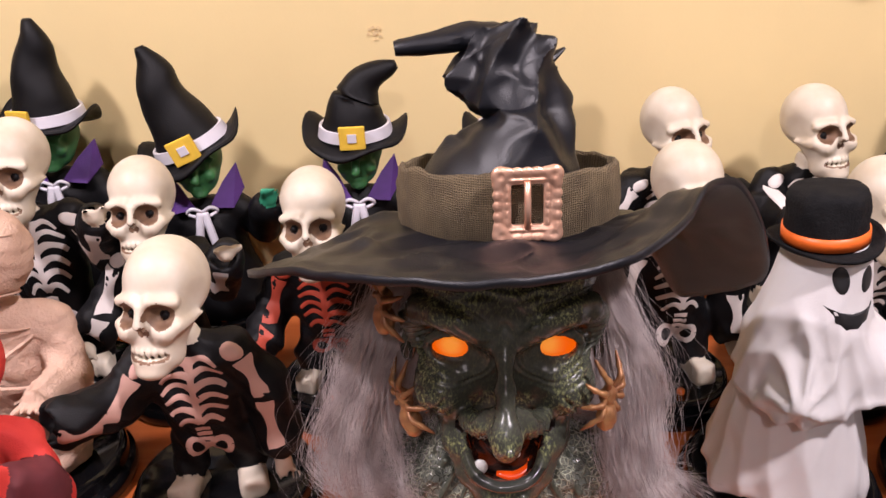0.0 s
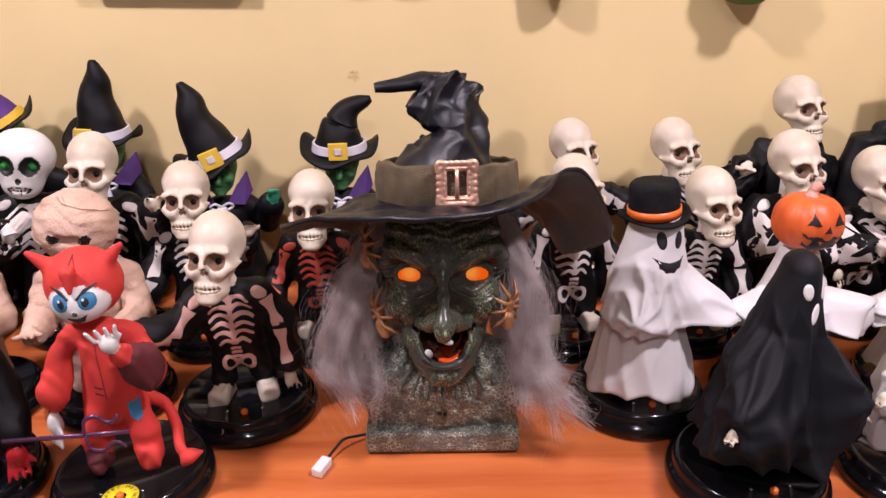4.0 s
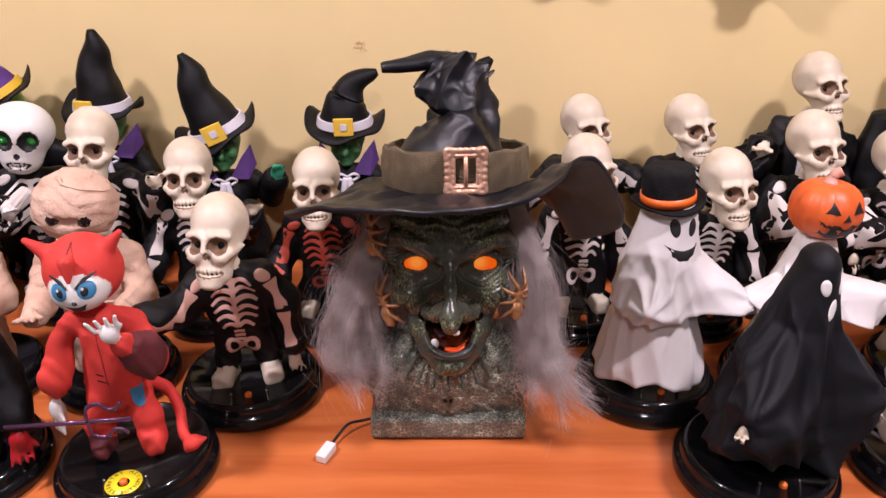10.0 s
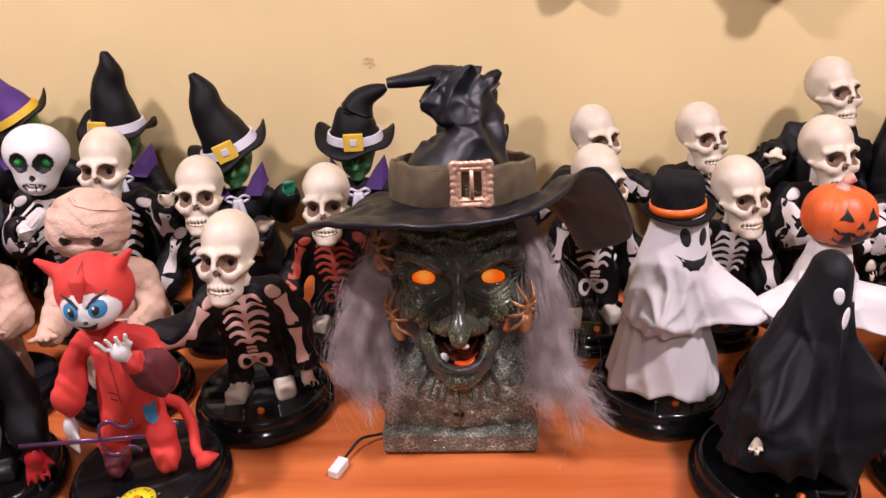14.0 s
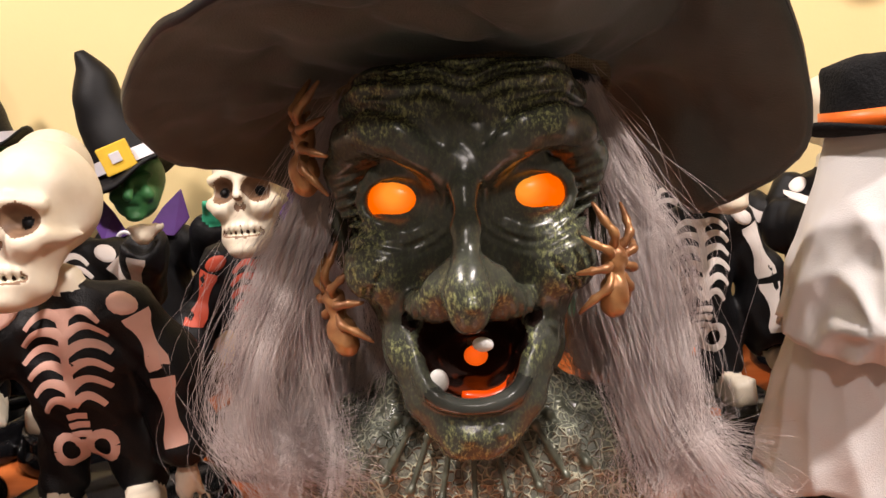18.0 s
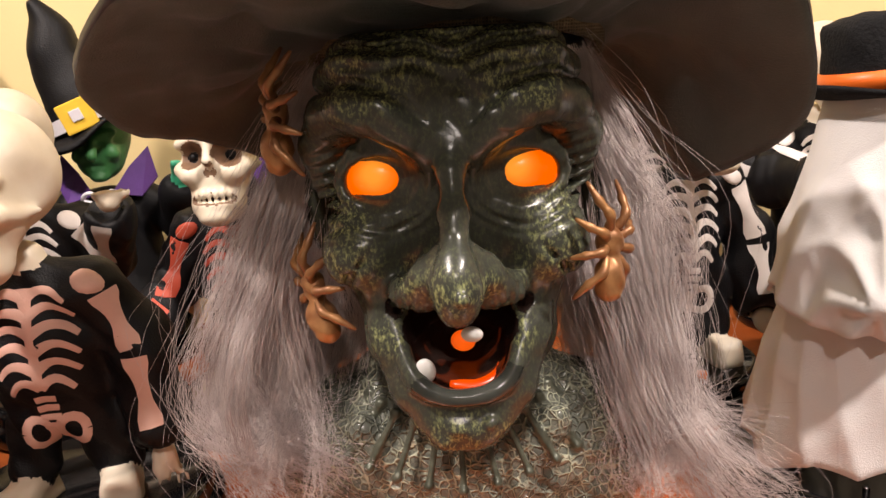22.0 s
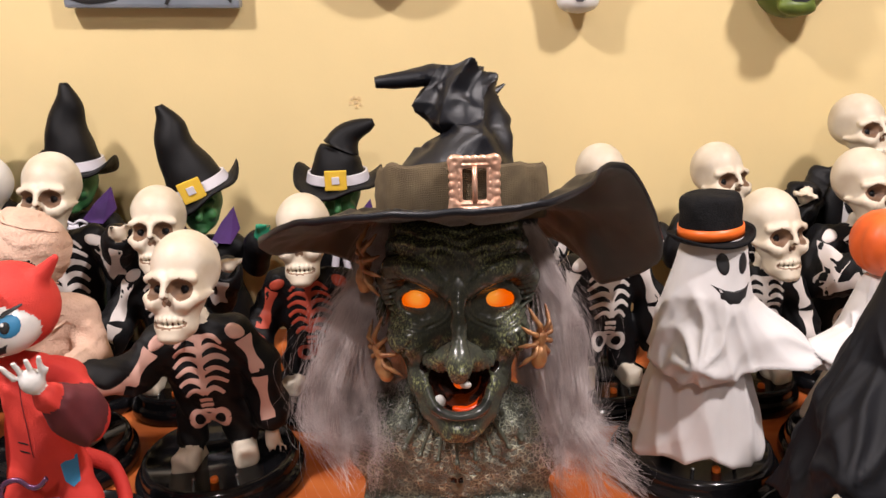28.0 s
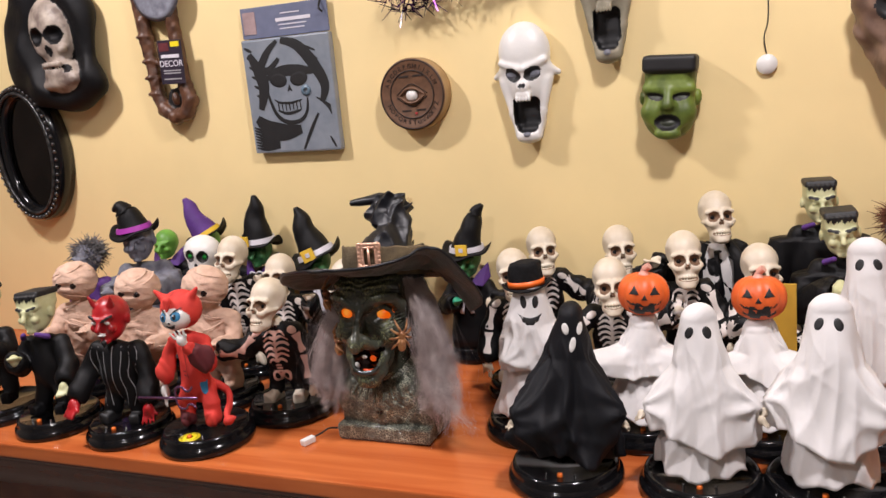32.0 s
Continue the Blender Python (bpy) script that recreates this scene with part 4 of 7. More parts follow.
def top_hat(m):
    hat = new("top_hat")
    hat.matrix_world = m
    tagged(hat, "small black felt hat with an orange satin band", "hat")
    bm = lathe(bmesh.new(), [(.0325, 0), (.0325, .006), (.0322, .012), (.0318, .018), (.0315, .024), (.0312, .030), (.0308, .036), (.0304, .040), (.0285, .0440), (.0225, .0462), (.012, .0470), (0, .0465)], 40)
    for v in bm.verts:
        v.co += Vector((noise.noise(v.co * 55), noise.noise(v.co * 55 + Vector((3, 0, 0))), 1.3 * noise.noise(v.co * 45 + Vector((0, 5, 0))))) * .0035 * min(1, max(0, (v.co.z - .012) * 50))
    part("crown", bm, FELT, hat)
    bm = bmesh.new()
    rows = [[(r * math.cos(a), r * math.sin(a), .001 + ((r - .031) / .014) ** 2 * (.004 + .005 * math.cos(2 * a))) for a in (2 * math.pi * i / 44 for i in range(44))] for r in (.031, .035, .039, .042, .0445)]
    top = [[bm.verts.new(v) for v in row] for row in rows]
    low = [[bm.verts.new((v[0], v[1], v[2] - .003)) for v in row] for row in rows]
    for a, b, c, d in zip(top, top[1:], low, low[1:]):
        for i in range(44):
            j = (i + 1) % 44
            bm.faces.new((a[i], b[i], b[j], a[j]))
            bm.faces.new((c[j], d[j], d[i], c[i]))
    for i in range(44):
        bm.faces.new((top[-1][i], low[-1][i], low[-1][(i + 1) % 44], top[-1][(i + 1) % 44]))
    part("brim", smooth(bm), FELT, hat)
    part("band", lathe(bmesh.new(), [(.0326, .003), (.0340, .003), (.0335, .014), (.0322, .014)], 40), ORANGE_SATIN, hat, "orange satin ribbon band")
    return hat


FELT = node_mat("black_felt", (0.010, 0.010, 0.011), 0.9, var=0.4, scale=150, bump=0.5, bump_scale=500, spec=.2)

# ---- room ----
def slab(name, lo, hi, mat, label, category, bevel=0.0):
    return tagged(part(name, box(bmesh.new(), lo, hi, bevel), mat), label, category, kind="structure")


FARWALL = node_mat("grey_wall_paint", (0.24, 0.215, 0.185), .7, var=.1, scale=5, bump=.05)
CEIL = node_mat("ceiling_paint", (0.55, 0.53, 0.50), .8, var=.04, scale=5, bump=.05)
slab("wall_north", (-2.2, 0.50, -0.75), (2.2, 0.60, 1.75), WALL, "pale yellow painted plaster wall behind the sideboard", "wall")
slab("wall_south", (-2.2, -2.7, -0.75), (2.2, -2.6, 1.75), FARWALL, "plain grey painted wall", "wall")
slab("wall_west", (-2.3, -2.7, -0.75), (-2.2, 0.6, 1.75), FARWALL, "plain grey painted wall", "wall")
slab("wall_east", (2.2, -2.7, -0.75), (2.3, 0.6, 1.75), FARWALL, "plain grey painted wall", "wall")
slab("ceiling", (-2.3, -2.7, 1.75), (2.3, 0.6, 1.85), CEIL, "plain white ceiling", "ceiling")
slab("floor", (-2.3, -2.7, -0.85), (2.3, 0.6, -0.75), FARWALL, "plain grey-beige floor", "floor")
side = thing("sideboard", 0, 0, -.75, "cherry-stained wooden sideboard with glossy orange-brown top", "sideboard")
part("top", box(bmesh.new(), (-1.9, -0.140, .720), (1.9, 0.497, .750), 0.004), WOOD, side)
bm = bmesh.new()
prof = [(-.136, .719), (-.136, .712), (-.126, .706), (-.128, .690), (-.120, .676), (-.120, .668), (-.110, .660), (-.110, .640)]
rows = [[bm.verts.new((x, y, z)) for y, z in prof] for x in (-1.88, 1.88)]
for i in range(len(prof) - 1):
    bm.faces.new((rows[0][i], rows[1][i], rows[1][i + 1], rows[0][i + 1])).smooth = True
part("moulding", bm, DARKWOOD := node_mat("dark_cherry_wood", (0.10, 0.028, 0.014), .25, second=(.06, .017, .01), scale=12, bump=.05), side)
part("carcass", box(bmesh.new(), (-1.86, -.108, 0), (1.86, .49, .718), .003), DARKWOOD, side)
LAMPGLASS = node_mat("frosted_lamp_rim", (0.75, 0.74, 0.72), .3, var=.05)
for x, y in LAMPS:
    lamp = thing("ceiling_lamp", x, y, 1.75, "round white recessed ceiling lamp", "lamp", "ceiling lamps")
    part("rim", lathe(bmesh.new(), [(.082, 0), (.082, -.030), (.100, -.030), (.108, -.020), (.108, 0), (.082, 0)], 40), LAMPGLASS, lamp)


# ---- the talking witch bust ----
def resin(name, patch, rough, bump, bump_scale, scratch=0, brush=(0.34, 0.35, 0.15), base=(0.022, 0.027, 0.022), stretch=(1, 1, 1), lo=.50, hi=.72, spots=()):
    """Dark antiqued resin, dry-brushed with yellow-green paint in spots or along a raised crackle."""
    m = bpy.data.materials.new(name)
    m.use_nodes = True
    nt = m.node_tree
    b = nt.nodes["Principled BSDF"]
    tc = nt.nodes.new("ShaderNodeTexCoord")
    mp = nt.nodes.new("ShaderNodeMapping")
    mp.inputs["Scale"].default_value = stretch
    nt.links.new(tc.outputs["Object"], mp.inputs["Vector"])

    def noise_node(scale, detail, vec, rough_=.6):
        n = nt.nodes.new("ShaderNodeTexNoise")
        n.inputs["Scale"].default_value, n.inputs["Detail"].default_value, n.inputs["Roughness"].default_value = scale, detail, rough_
        nt.links.new(vec, n.inputs["Vector"])
        return n.outputs["Fac"]

    def math_node(op, a, c):
        n = nt.nodes.new("ShaderNodeMath")
        n.operation, n.use_clamp = op, True
        for i, v in enumerate((a, c)):
            if isinstance(v, (int, float)):
                n.inputs[i].default_value = v
            else:
                nt.links.new(v, n.inputs[i])
        return n.outputs[0]

    def ramp(v, p0, p1):
        n = nt.nodes.new("ShaderNodeMapRange")
        n.inputs["From Min"].default_value, n.inputs["From Max"].default_value = p0, p1
        nt.links.new(v, n.inputs["Value"])
        return n.outputs["Result"]

    streaks = ramp(noise_node(scratch or bump_scale * 1.3, 6, mp.outputs[0], .7), lo, hi)
    if spots:
        # dry-brushed places, alike on both sides of the face
        both = nt.nodes.new("ShaderNodeVectorMath")
        both.operation = "ABSOLUTE"
        nt.links.new(tc.outputs["Object"], both.inputs[0])
        flat = nt.nodes.new("ShaderNodeVectorMath")
        flat.operation = "MULTIPLY"
        flat.inputs[1].default_value = (1, 0, 1)
        nt.links.new(both.outputs[0], flat.inputs[0])
        where = None
        for x, z, r in spots:
            far = nt.nodes.new("ShaderNodeVectorMath")
            far.operation = "DISTANCE"
            far.inputs[1].default_value = (x, 0, z)
            nt.links.new(flat.outputs[0], far.inputs[0])
            one = ramp(far.outputs["Value"], r * 1.25, r * .45)
            where = one if where is None else math_node("MAXIMUM", where, one)
        patches = math_node("ADD", math_node("MULTIPLY", where, ramp(noise_node(150, 3, tc.outputs["Object"]), .30, .55)), .10)
    else:
        patches = ramp(noise_node(patch, 3, tc.outputs["Object"]), .40, .62)
    fac = math_node("MULTIPLY", streaks, patches)
    mix = nt.nodes.new("ShaderNodeMix")
    mix.data_type = "RGBA"
    mix.inputs[6].default_value, mix.inputs[7].default_value = (*base, 1), (*brush, 1)
    nt.links.new(fac, mix.inputs[0])
    nt.links.new(mix.outputs[2], b.inputs["Base Color"])
    b.inputs["Roughness"].default_value = rough
    bp = nt.nodes.new("ShaderNodeBump")
    bp.inputs["Strength"].default_value, bp.inputs["Distance"].default_value = bump, .002
    if spots:
        nt.links.new(noise_node(bump_scale, 4, tc.outputs["Object"]), bp.inputs["Height"])
    else:
        # raised crackle over hammered ground, its ridges rubbed pale
        vor = nt.nodes.new("ShaderNodeTexVoronoi")
        vor.feature = "DISTANCE_TO_EDGE"
        vor.inputs["Scale"].default_value = bump_scale
        wob = nt.nodes.new("ShaderNodeVectorMath")
        wob.operation = "MULTIPLY_ADD"
        wob.inputs[1].default_value, wob.inputs[2].default_value = (.004, .004, .004), (0, 0, 0)
        nz = nt.nodes.new("ShaderNodeTexNoise")
        nz.inputs["Scale"].default_value = bump_scale * .8
        nt.links.new(tc.outputs["Object"], nz.inputs["Vector"])
        nt.links.new(nz.outputs["Color"], wob.inputs[0])
        nt.links.new(tc.outputs["Object"], wob.inputs[2])
        nt.links.new(wob.outputs[0], vor.inputs["Vector"])
        ridge = ramp(vor.outputs["Distance"], .16, .03)
        nt.links.new(ridge, bp.inputs["Height"])
        pale = math_node("MULTIPLY", ridge, math_node("ADD", math_node("MULTIPLY", patches, .7), .12))
        nt.links.new(math_node("MAXIMUM", pale, math_node("MULTIPLY", fac, .35)), mix.inputs[0])
    nt.links.new(bp.outputs[0], b.inputs["Normal"])
    return m


def glow(name, colour, strength):
    m = bpy.data.materials.new(name)
    m.use_nodes = True
    b = m.node_tree.nodes["Principled BSDF"]
    b.inputs["Base Color"].default_value = (*colour, 1)
    b.inputs["Emission Color"].default_value = (*colour, 1)
    b.inputs["Emission Strength"].default_value = strength
    b.inputs["Roughness"].default_value = .3
    return m


FACE = resin("face_resin", 62, .27, .10, 260, 620, stretch=(1, .8, .55), base=(.046, .050, .039), brush=(.37, .40, .17), lo=.48, hi=.66,
             spots=((.045, .206, .015), (.0, .204, .011), (.016, .201, .007), (.040, .281, .012), (.024, .283, .010), (.014, .302, .022), (.040, .298, .018), (.0, .129, .014), (.020, .124, .010), (.030, .172, .008), (.047, .226, .012)))
HAMMERED = resin("hammered_resin", 45, .22, 1.0, 210, 420, lo=.44, hi=.66, base=(.120, .128, .108), brush=(.70, .72, .54))
EYEGLOW = glow("lit_orange_eye", (0.3, .04, .0), .68)
# a brighter spot where the bulb sits behind each eye shell
_nt = EYEGLOW.node_tree
_tc = _nt.nodes.new("ShaderNodeTexCoord")
_ab = _nt.nodes.new("ShaderNodeVectorMath")
_ab.operation = "ABSOLUTE"
_nt.links.new(_tc.outputs["Object"], _ab.inputs[0])
_ds = _nt.nodes.new("ShaderNodeVectorMath")
_ds.operation = "DISTANCE"
_ds.inputs[1].default_value = (.0315, .0122, .2448)
_nt.links.new(_ab.outputs[0], _ds.inputs[0])
_rp = _nt.nodes.new("ShaderNodeValToRGB")
_rp.color_ramp.elements[0].position, _rp.color_ramp.elements[0].color = .003, (1, .36, .04, 1)
_rp.color_ramp.elements[1].position, _rp.color_ramp.elements[1].color = .010, (1, .135, 0, 1)
_nt.links.new(_ds.outputs["Value"], _rp.inputs[0])
_nt.links.new(_rp.outputs[0], _nt.nodes["Principled BSDF"].inputs["Emission Color"])
MOUTHGLOW = glow("lit_orange_mouth", (.3, .02, .0), .62)
# the mouth light and its glow on the lip fade out from the middle
_nt = MOUTHGLOW.node_tree
_tc = _nt.nodes.new("ShaderNodeTexCoord")
_ds = _nt.nodes.new("ShaderNodeVectorMath")
_ds.operation = "DISTANCE"
_ds.inputs[1].default_value = (.0045, -.013, .1575)
_nt.links.new(_tc.outputs["Object"], _ds.inputs[0])
_rp = _nt.nodes.new("ShaderNodeValToRGB")
_rp.color_ramp.elements[0].position, _rp.color_ramp.elements[0].color = .004, (1, .13, .01, 1)
_rp.color_ramp.elements[1].position, _rp.color_ramp.elements[1].color = .024, (.50, .035, 0, 1)
_nt.links.new(_ds.outputs["Value"], _rp.inputs[0])
_nt.links.new(_rp.outputs[0], _nt.nodes["Principled BSDF"].inputs["Emission Color"])
PEWTER = node_mat("antique_pewter", (0.15, 0.16, 0.12), .28, metal=.3, second=(.07, .075, .055), scale=120, bump=.1)
MOUTHDARK = node_mat("dark_wet_mouth", (0.020, 0.012, 0.010), .18, var=.2, bump=.05)
LIP = node_mat("glossy_grey_lip", (0.040, 0.043, 0.037), .20, second=(.022, .024, .02), scale=60, bump=.08, coat=.3)
COPPER = node_mat("copper_paint", (0.50, 0.25, 0.10), .38, metal=.35, second=(.24, .10, .045), scale=70, bump=.2)

X0 = .003


def run(sign, k, pts, mat=0):
    """A chain of tapered rods (x, y, z, radius) added to or cut from the face."""
    return [(sign, k, mat, cap(a[:3], b[:3], a[3], b[3])) for a, b in zip(pts, pts[1:])]


B = [(1, .01, 0, ell((0, .060, .262), (.066, .085, .070))), (1, .018, 0, ell((0, .034, .224), (.0590, .0520, .0600))), (1, .020, 0, ell((0, .026, .165), (.034, .040, .046))),
     (1, .015, 0, ell((0, .014, .286), (.0570, .040, .030)))]
for s in (-1, 1):   # eye hollows, heavy brows meeting low over the nose, cheeks
    B += [(-1, .008, 0, ell((s * .0325, -.036, .2435), (.0225, .0250, .0185)))]
    B += run(1, .014, [(s * .0090, -.0250, .2560, .0046), (s * .0175, -.0265, .2655, .0050), (s * .0285, -.0265, .2725, .0056), (s * .0415, -.0205, .2745, .0060), (s * .0535, -.0080, .2700, .0062), (s * .0605, .0050, .2560, .0062), (s * .0605, .0080, .2380, .0046)])
    B += run(-1, .005, [(s * .0105, -.0315, .2690, .0016), (s * .0180, -.0330, .2780, .0018), (s * .0300, -.0300, .2850, .0018), (s * .0460, -.0180, .2870, .0018), (s * .0600, .0040, .2780, .0016)])
    B += run(1, .010, [(s * .0070, -.0245, .2740, .0026), (s * .0150, -.0250, .2855, .0030), (s * .0290, -.0225, .2920, .0034), (s * .0450, -.0120, .2930, .0032), (s * .0560, .0040, .2860, .0028)])
    B += [(1, .018, 0, ell((s * .0425, -.0070, .2085), (.0190, .0205, .0195)))]
    B += run(1, .006, [(s * .0150, -.0140, .2290, .0020), (s * .0310, -.0170, .2250, .0022), (s * .0480, -.0100, .2280, .0020)])
# narrow bony nose that widens to a hooked tip over the upper lip
B += run(1, .007, [(0, -.0230, .2600, .0050), (0, -.0330, .2470, .0046), (0, -.0440, .2300, .0052), (0, -.0550, .2150, .0060)])
B += [(1, .006, 0, ell((0, -.0565, .2050), (.0112, .0135, .0145))), (1, .006, 0, cap((0, -.056, .204), (0, -.0580, .1950), .0084, .0066))]
for s in (-1, 1):
    B += run(1, .006, [(s * .0060, -.0460, .2145, .0052), (s * .0128, -.0420, .2050, .0070), (s * .0175, -.0375, .1985, .0056), (s * .0240, -.0300, .1950, .0058)])
    B += run(1, .010, [(s * .0020, -.0400, .1960, .0060), (s * .0140, -.0325, .1945, .0048), (s * .0265, -.0200, .1925, .0038)])
    B += run(-1, .004, [(s * .0098, -.0530, .2180, .0012), (s * .0118, -.0580, .2090, .0015), (s * .0122, -.0600, .1960, .0015)])
    B += run(-1, .006, [(s * .0110, -.0370, .2290, .0020), (s * .0230, -.0390, .2130, .0030), (s * .0320, -.0350, .2000, .0032), (s * .0400, -.0270, .1870, .0034)])
    B += run(1, .010, [(s * .0390, -.0050, .1945, .0092), (s * .0325, -.0135, .1680, .0098), (s * .0215, -.0215, .1460, .0104), (s * .0085, -.0260, .1330, .0108)])
    B += run(-1, .007, [(s * .0480, -.0200, .1850, .0036), (s * .0580, -.0060, .1920, .0040)])
    B += run(-1, .004, [(s * .0455, -.0170, .1960, .0014), (s * .0470, -.0140, .1800, .0016), (s * .0400, -.0200, .1600, .0014)])
    B += run(-1, .003, [(s * .0350, -.0290, .2150, .0010), (s * .0480, -.0220, .2010, .0013), (s * .0520, -.0120, .1900, .0012)])
B += [(1, .012, 0, ell((0, -.0190, .1330), (.0205, .0190, .0160))), (1, .008, 0, cap((-.0075, -.0265, .1275), (.0075, -.0265, .1275), .0088))]
# wide open mouth
B += [(-1, .003, 6, ell((0, -.036, .1740), (.0272, .0520, .0130))), (-1, .004, 6, ell((0, -.036, .1640), (.0215, .0520, .0150)))]
for s in (-1, 1):
    B += [(-1, .003, 6, cap((s * .020, -.050, .1790), (s * .0320, -.008, .1860), .0036))]
lip = bez([(-.0315, -.0120, .1850), (-.0275, -.0240, .1670), (-.0190, -.0350, .1520), (0, -.0395, .1470), (.0190, -.0350, .1520), (.0275, -.0240, .1670), (.0315, -.0120, .1850)], 4)
for a, b_ in zip(lip, lip[1:]):
    B += [(1, .0060, 5 if abs(a.x + b_.x) < .046 else 0, cap(a, b_, .0027 - .035 * abs(a.x + b_.x) / 2))]
B += [(-1, .006, 0, cap((-.0125, -.0410, .1395), (.0125, -.0410, .1395), .0022)), (1, .002, 0, ell((.0115, -.0385, .1345), (.0028, .0028, .0028)))]
def lip_grooves(p):
    return .0007 * np.sin(p[..., 0] * 1500) * np.exp(-((p[..., 2] - .192) / .006) ** 2) * (p[..., 1] < -.03) * (np.abs(p[..., 0]) > .010)
B += [(0, 0, 0, lip_grooves)]
# wrinkled forehead, rings under the eyes, chiselled skin
def brow_lines(p):
    z = p[..., 2] - .0024 * (1 - np.cos(p[..., 0] * 95)) + .0012 * np.sin(p[..., 0] * 210 + 1)
    return -.0021 * np.sin(z * 2 * math.pi / .0074 + .8 * np.sin(p[..., 0] * 130)) * np.exp(-(((p[..., 2] - .2995) / .0100) ** 2)) * np.exp(-(p[..., 0] / .052) ** 4) * (p[..., 1] < .03)
def under_eye(p):
    r = np.hypot(np.abs(p[..., 0]) - .0315, (p[..., 2] - .242) * 1.15)
    return -.0005 * np.sin(r * 2 * math.pi / .0052) * np.exp(-((r - .0245) / .0065) ** 2) * (p[..., 1] < .01) * (p[..., 2] < .246)
def furrows(p):
    return -.0014 * np.sin(p[..., 2] * 1100 + 6 * np.sin(p[..., 0] * 60)) * np.exp(-(((np.abs(p[..., 0]) - .056) / .010) ** 2)) * np.exp(-(((p[..., 2] - .235) / .02) ** 2))
B += [(0, 0, 0, brow_lines), (0, 0, 0, under_eye), (0, 0, 0, furrows), (0, 0, 0, near(folds(.0004, 300, 31), (0, -.01, .20), (.06, .05, .07))), (0, 0, 0, near(folds(.0008, 420, 8), (0, -.02, .272), (.055, .04, .014))), (0, 0, 0, near(folds(.0007, 380, 9), (0, -.02, .125), (.03, .04, .014)))]
# frown lines over the nose
for s in (-1, 1):
    B += [(-1, .004, 0, cap((s * .0052, -.0370, .256), (s * .0085, -.0350, .279), .0020))]
B += [(-1, .003, 0, cap((-.008, -.0385, .2535), (.008, -.0385, .2535), .0012))]
# lids round the eyes
for s in (-1, 1):
    B += [(1, .004, 0, ell((s * .0315, .008, .2415), (.0212, .0160, .0150)))]
    for sign, hgt, rr in ((1, .0142, .0024), (-1, .0130, .0022), (1, .0182, .0016)):
        arcp = [(s * .0315 + .0190 * math.cos(a), -.0080 - .0060 * math.sin(a), .2412 + sign * hgt * math.sin(a)) for a in (math.pi * k / 7 for k in range(8))]
        for a, b_ in zip(arcp, arcp[1:]):
            B += [(1, .003, 0, cap(a, b_, rr))]
B += [(1, .0015, 0, ell((.0020, -.0705, .2035), (.0030, .0028, .0030)))]
for s in (-1, 1):
    B += [(1, .004, 0, ell((s * .069, .040, .225), (.007, .016, .028)))]
B += [(1, .014, 0, cap((0, .050, .085), (0, .050, .150), .046, .038))]
B = [(sg, k, mt, (lambda p, f=f: f(p - np.array((X0, 0, 0))))) for sg, k, mt, f in B]
B += [(-1, .002, -1, lambda p: .3052 - p[..., 2])]
bm = bmesh.new()
carve(bm, B, (-.082, -.086, .098), (.088, .150, .3100), .0013)


def ball(bm, c, r, mat, m=None):
    """A smooth ellipsoid."""
    q = bmesh.ops.create_uvsphere(bm, u_segments=28, v_segments=18, radius=1, matrix=Matrix.LocRotScale(c, m, r))
    for f in {f for v in q["verts"] for f in v.link_faces}:
        f.material_index, f.smooth = mat, True


for s in (-1, 1):
    ball(bm, (X0 + s * .0315, .0046, .2415), (.0198, .0192, .0148), 1)
ball(bm, (X0 + .001, -.005, .1610), (.0060, .0030, .0054), 3)
# emissive crescent painting the mouth light's reflection on the inner lower lip
tube(bm, bez([(X0 - .006, -.0290, .1500), (X0 + .006, -.0300, .1490), (X0 + .015, -.0255, .1515), (X0 + .0185, -.0200, .1560)], 4), [.0020, .0028, .0034, .0036, .0036, .0036, .0034, .0032, .0030, .0026, .0022, .0018, .0014], 12, 3, .7)
for c, r, ry in (((-.0165, -.0305, .1575), (.0046, .0030, .0058), -10), ((.0050, -.0400, .1775), (.0048, .0030, .0034), 6)):
    ball(bm, (X0 + c[0], c[1], c[2]), r, 4, Euler((0, radians(ry), 0)))

# shoulders, collar pins, pendant, plinth
T = [(1, .02, 2, cap((-.074, .052, .084), (.074, .052, .084), .034)), (1, .02, 2, cap((-.040, .052, .088), (.040, .052, .088), .034)), (1, .03, 2, ell((0, .056, .060), (.098, .052, .058))), (1, .012, 2, block((0, .056, .045), (.086, .042, .040), .012)),
     (1, .020, 2, cap((0, .056, .095), (0, .056, .122), .054, .046))]
for s in (-1, 1):
    T += [(1, .006, 2, cap((s * .050, .012, .108), (s * .004, .008, .040), .008, .005)), (-1, .008, 2, cap((s * .070, .008, .080), (s * .030, .004, .030), .004))]
T += [(0, 0, 0, folds(.0006, 260, 40)), (0, 0, 0, folds(.0006, 520, 41))]
T += [(1, .003, 2, block((0, .050, .0165), (.090, .050, .0125), .0025)), (1, .003, 2, block((0, .050, .028), (.0885, .0485, .003), .002)), (1, .001, 5, block((0, .050, .003), (.088, .048, .003), .001))]
for i in range(13):
    a = radians(-78 + 13 * i)
    c, sn = math.cos(a), math.sin(a)
    p0, p1 = (.052 * sn, .050 - .052 * c, .110 + .012 * abs(sn)), (.076 * sn, .046 - .058 * c, .084 + .012 * abs(sn))
    T += [(1, .0015, 7, cap(p0, p1, .0019)), (1, .0015, 7, ell(p0, (.0034, .0032, .0030))), (1, .0015, 7, ell(p1, (.0030, .0028, .0026)))]
T += [(1, .003, 7, ell((0, .005, .058), (.0085, .007, .0095))), (1, .003, 7, ell((0, .003, .049), (.0055, .005, .005)))]
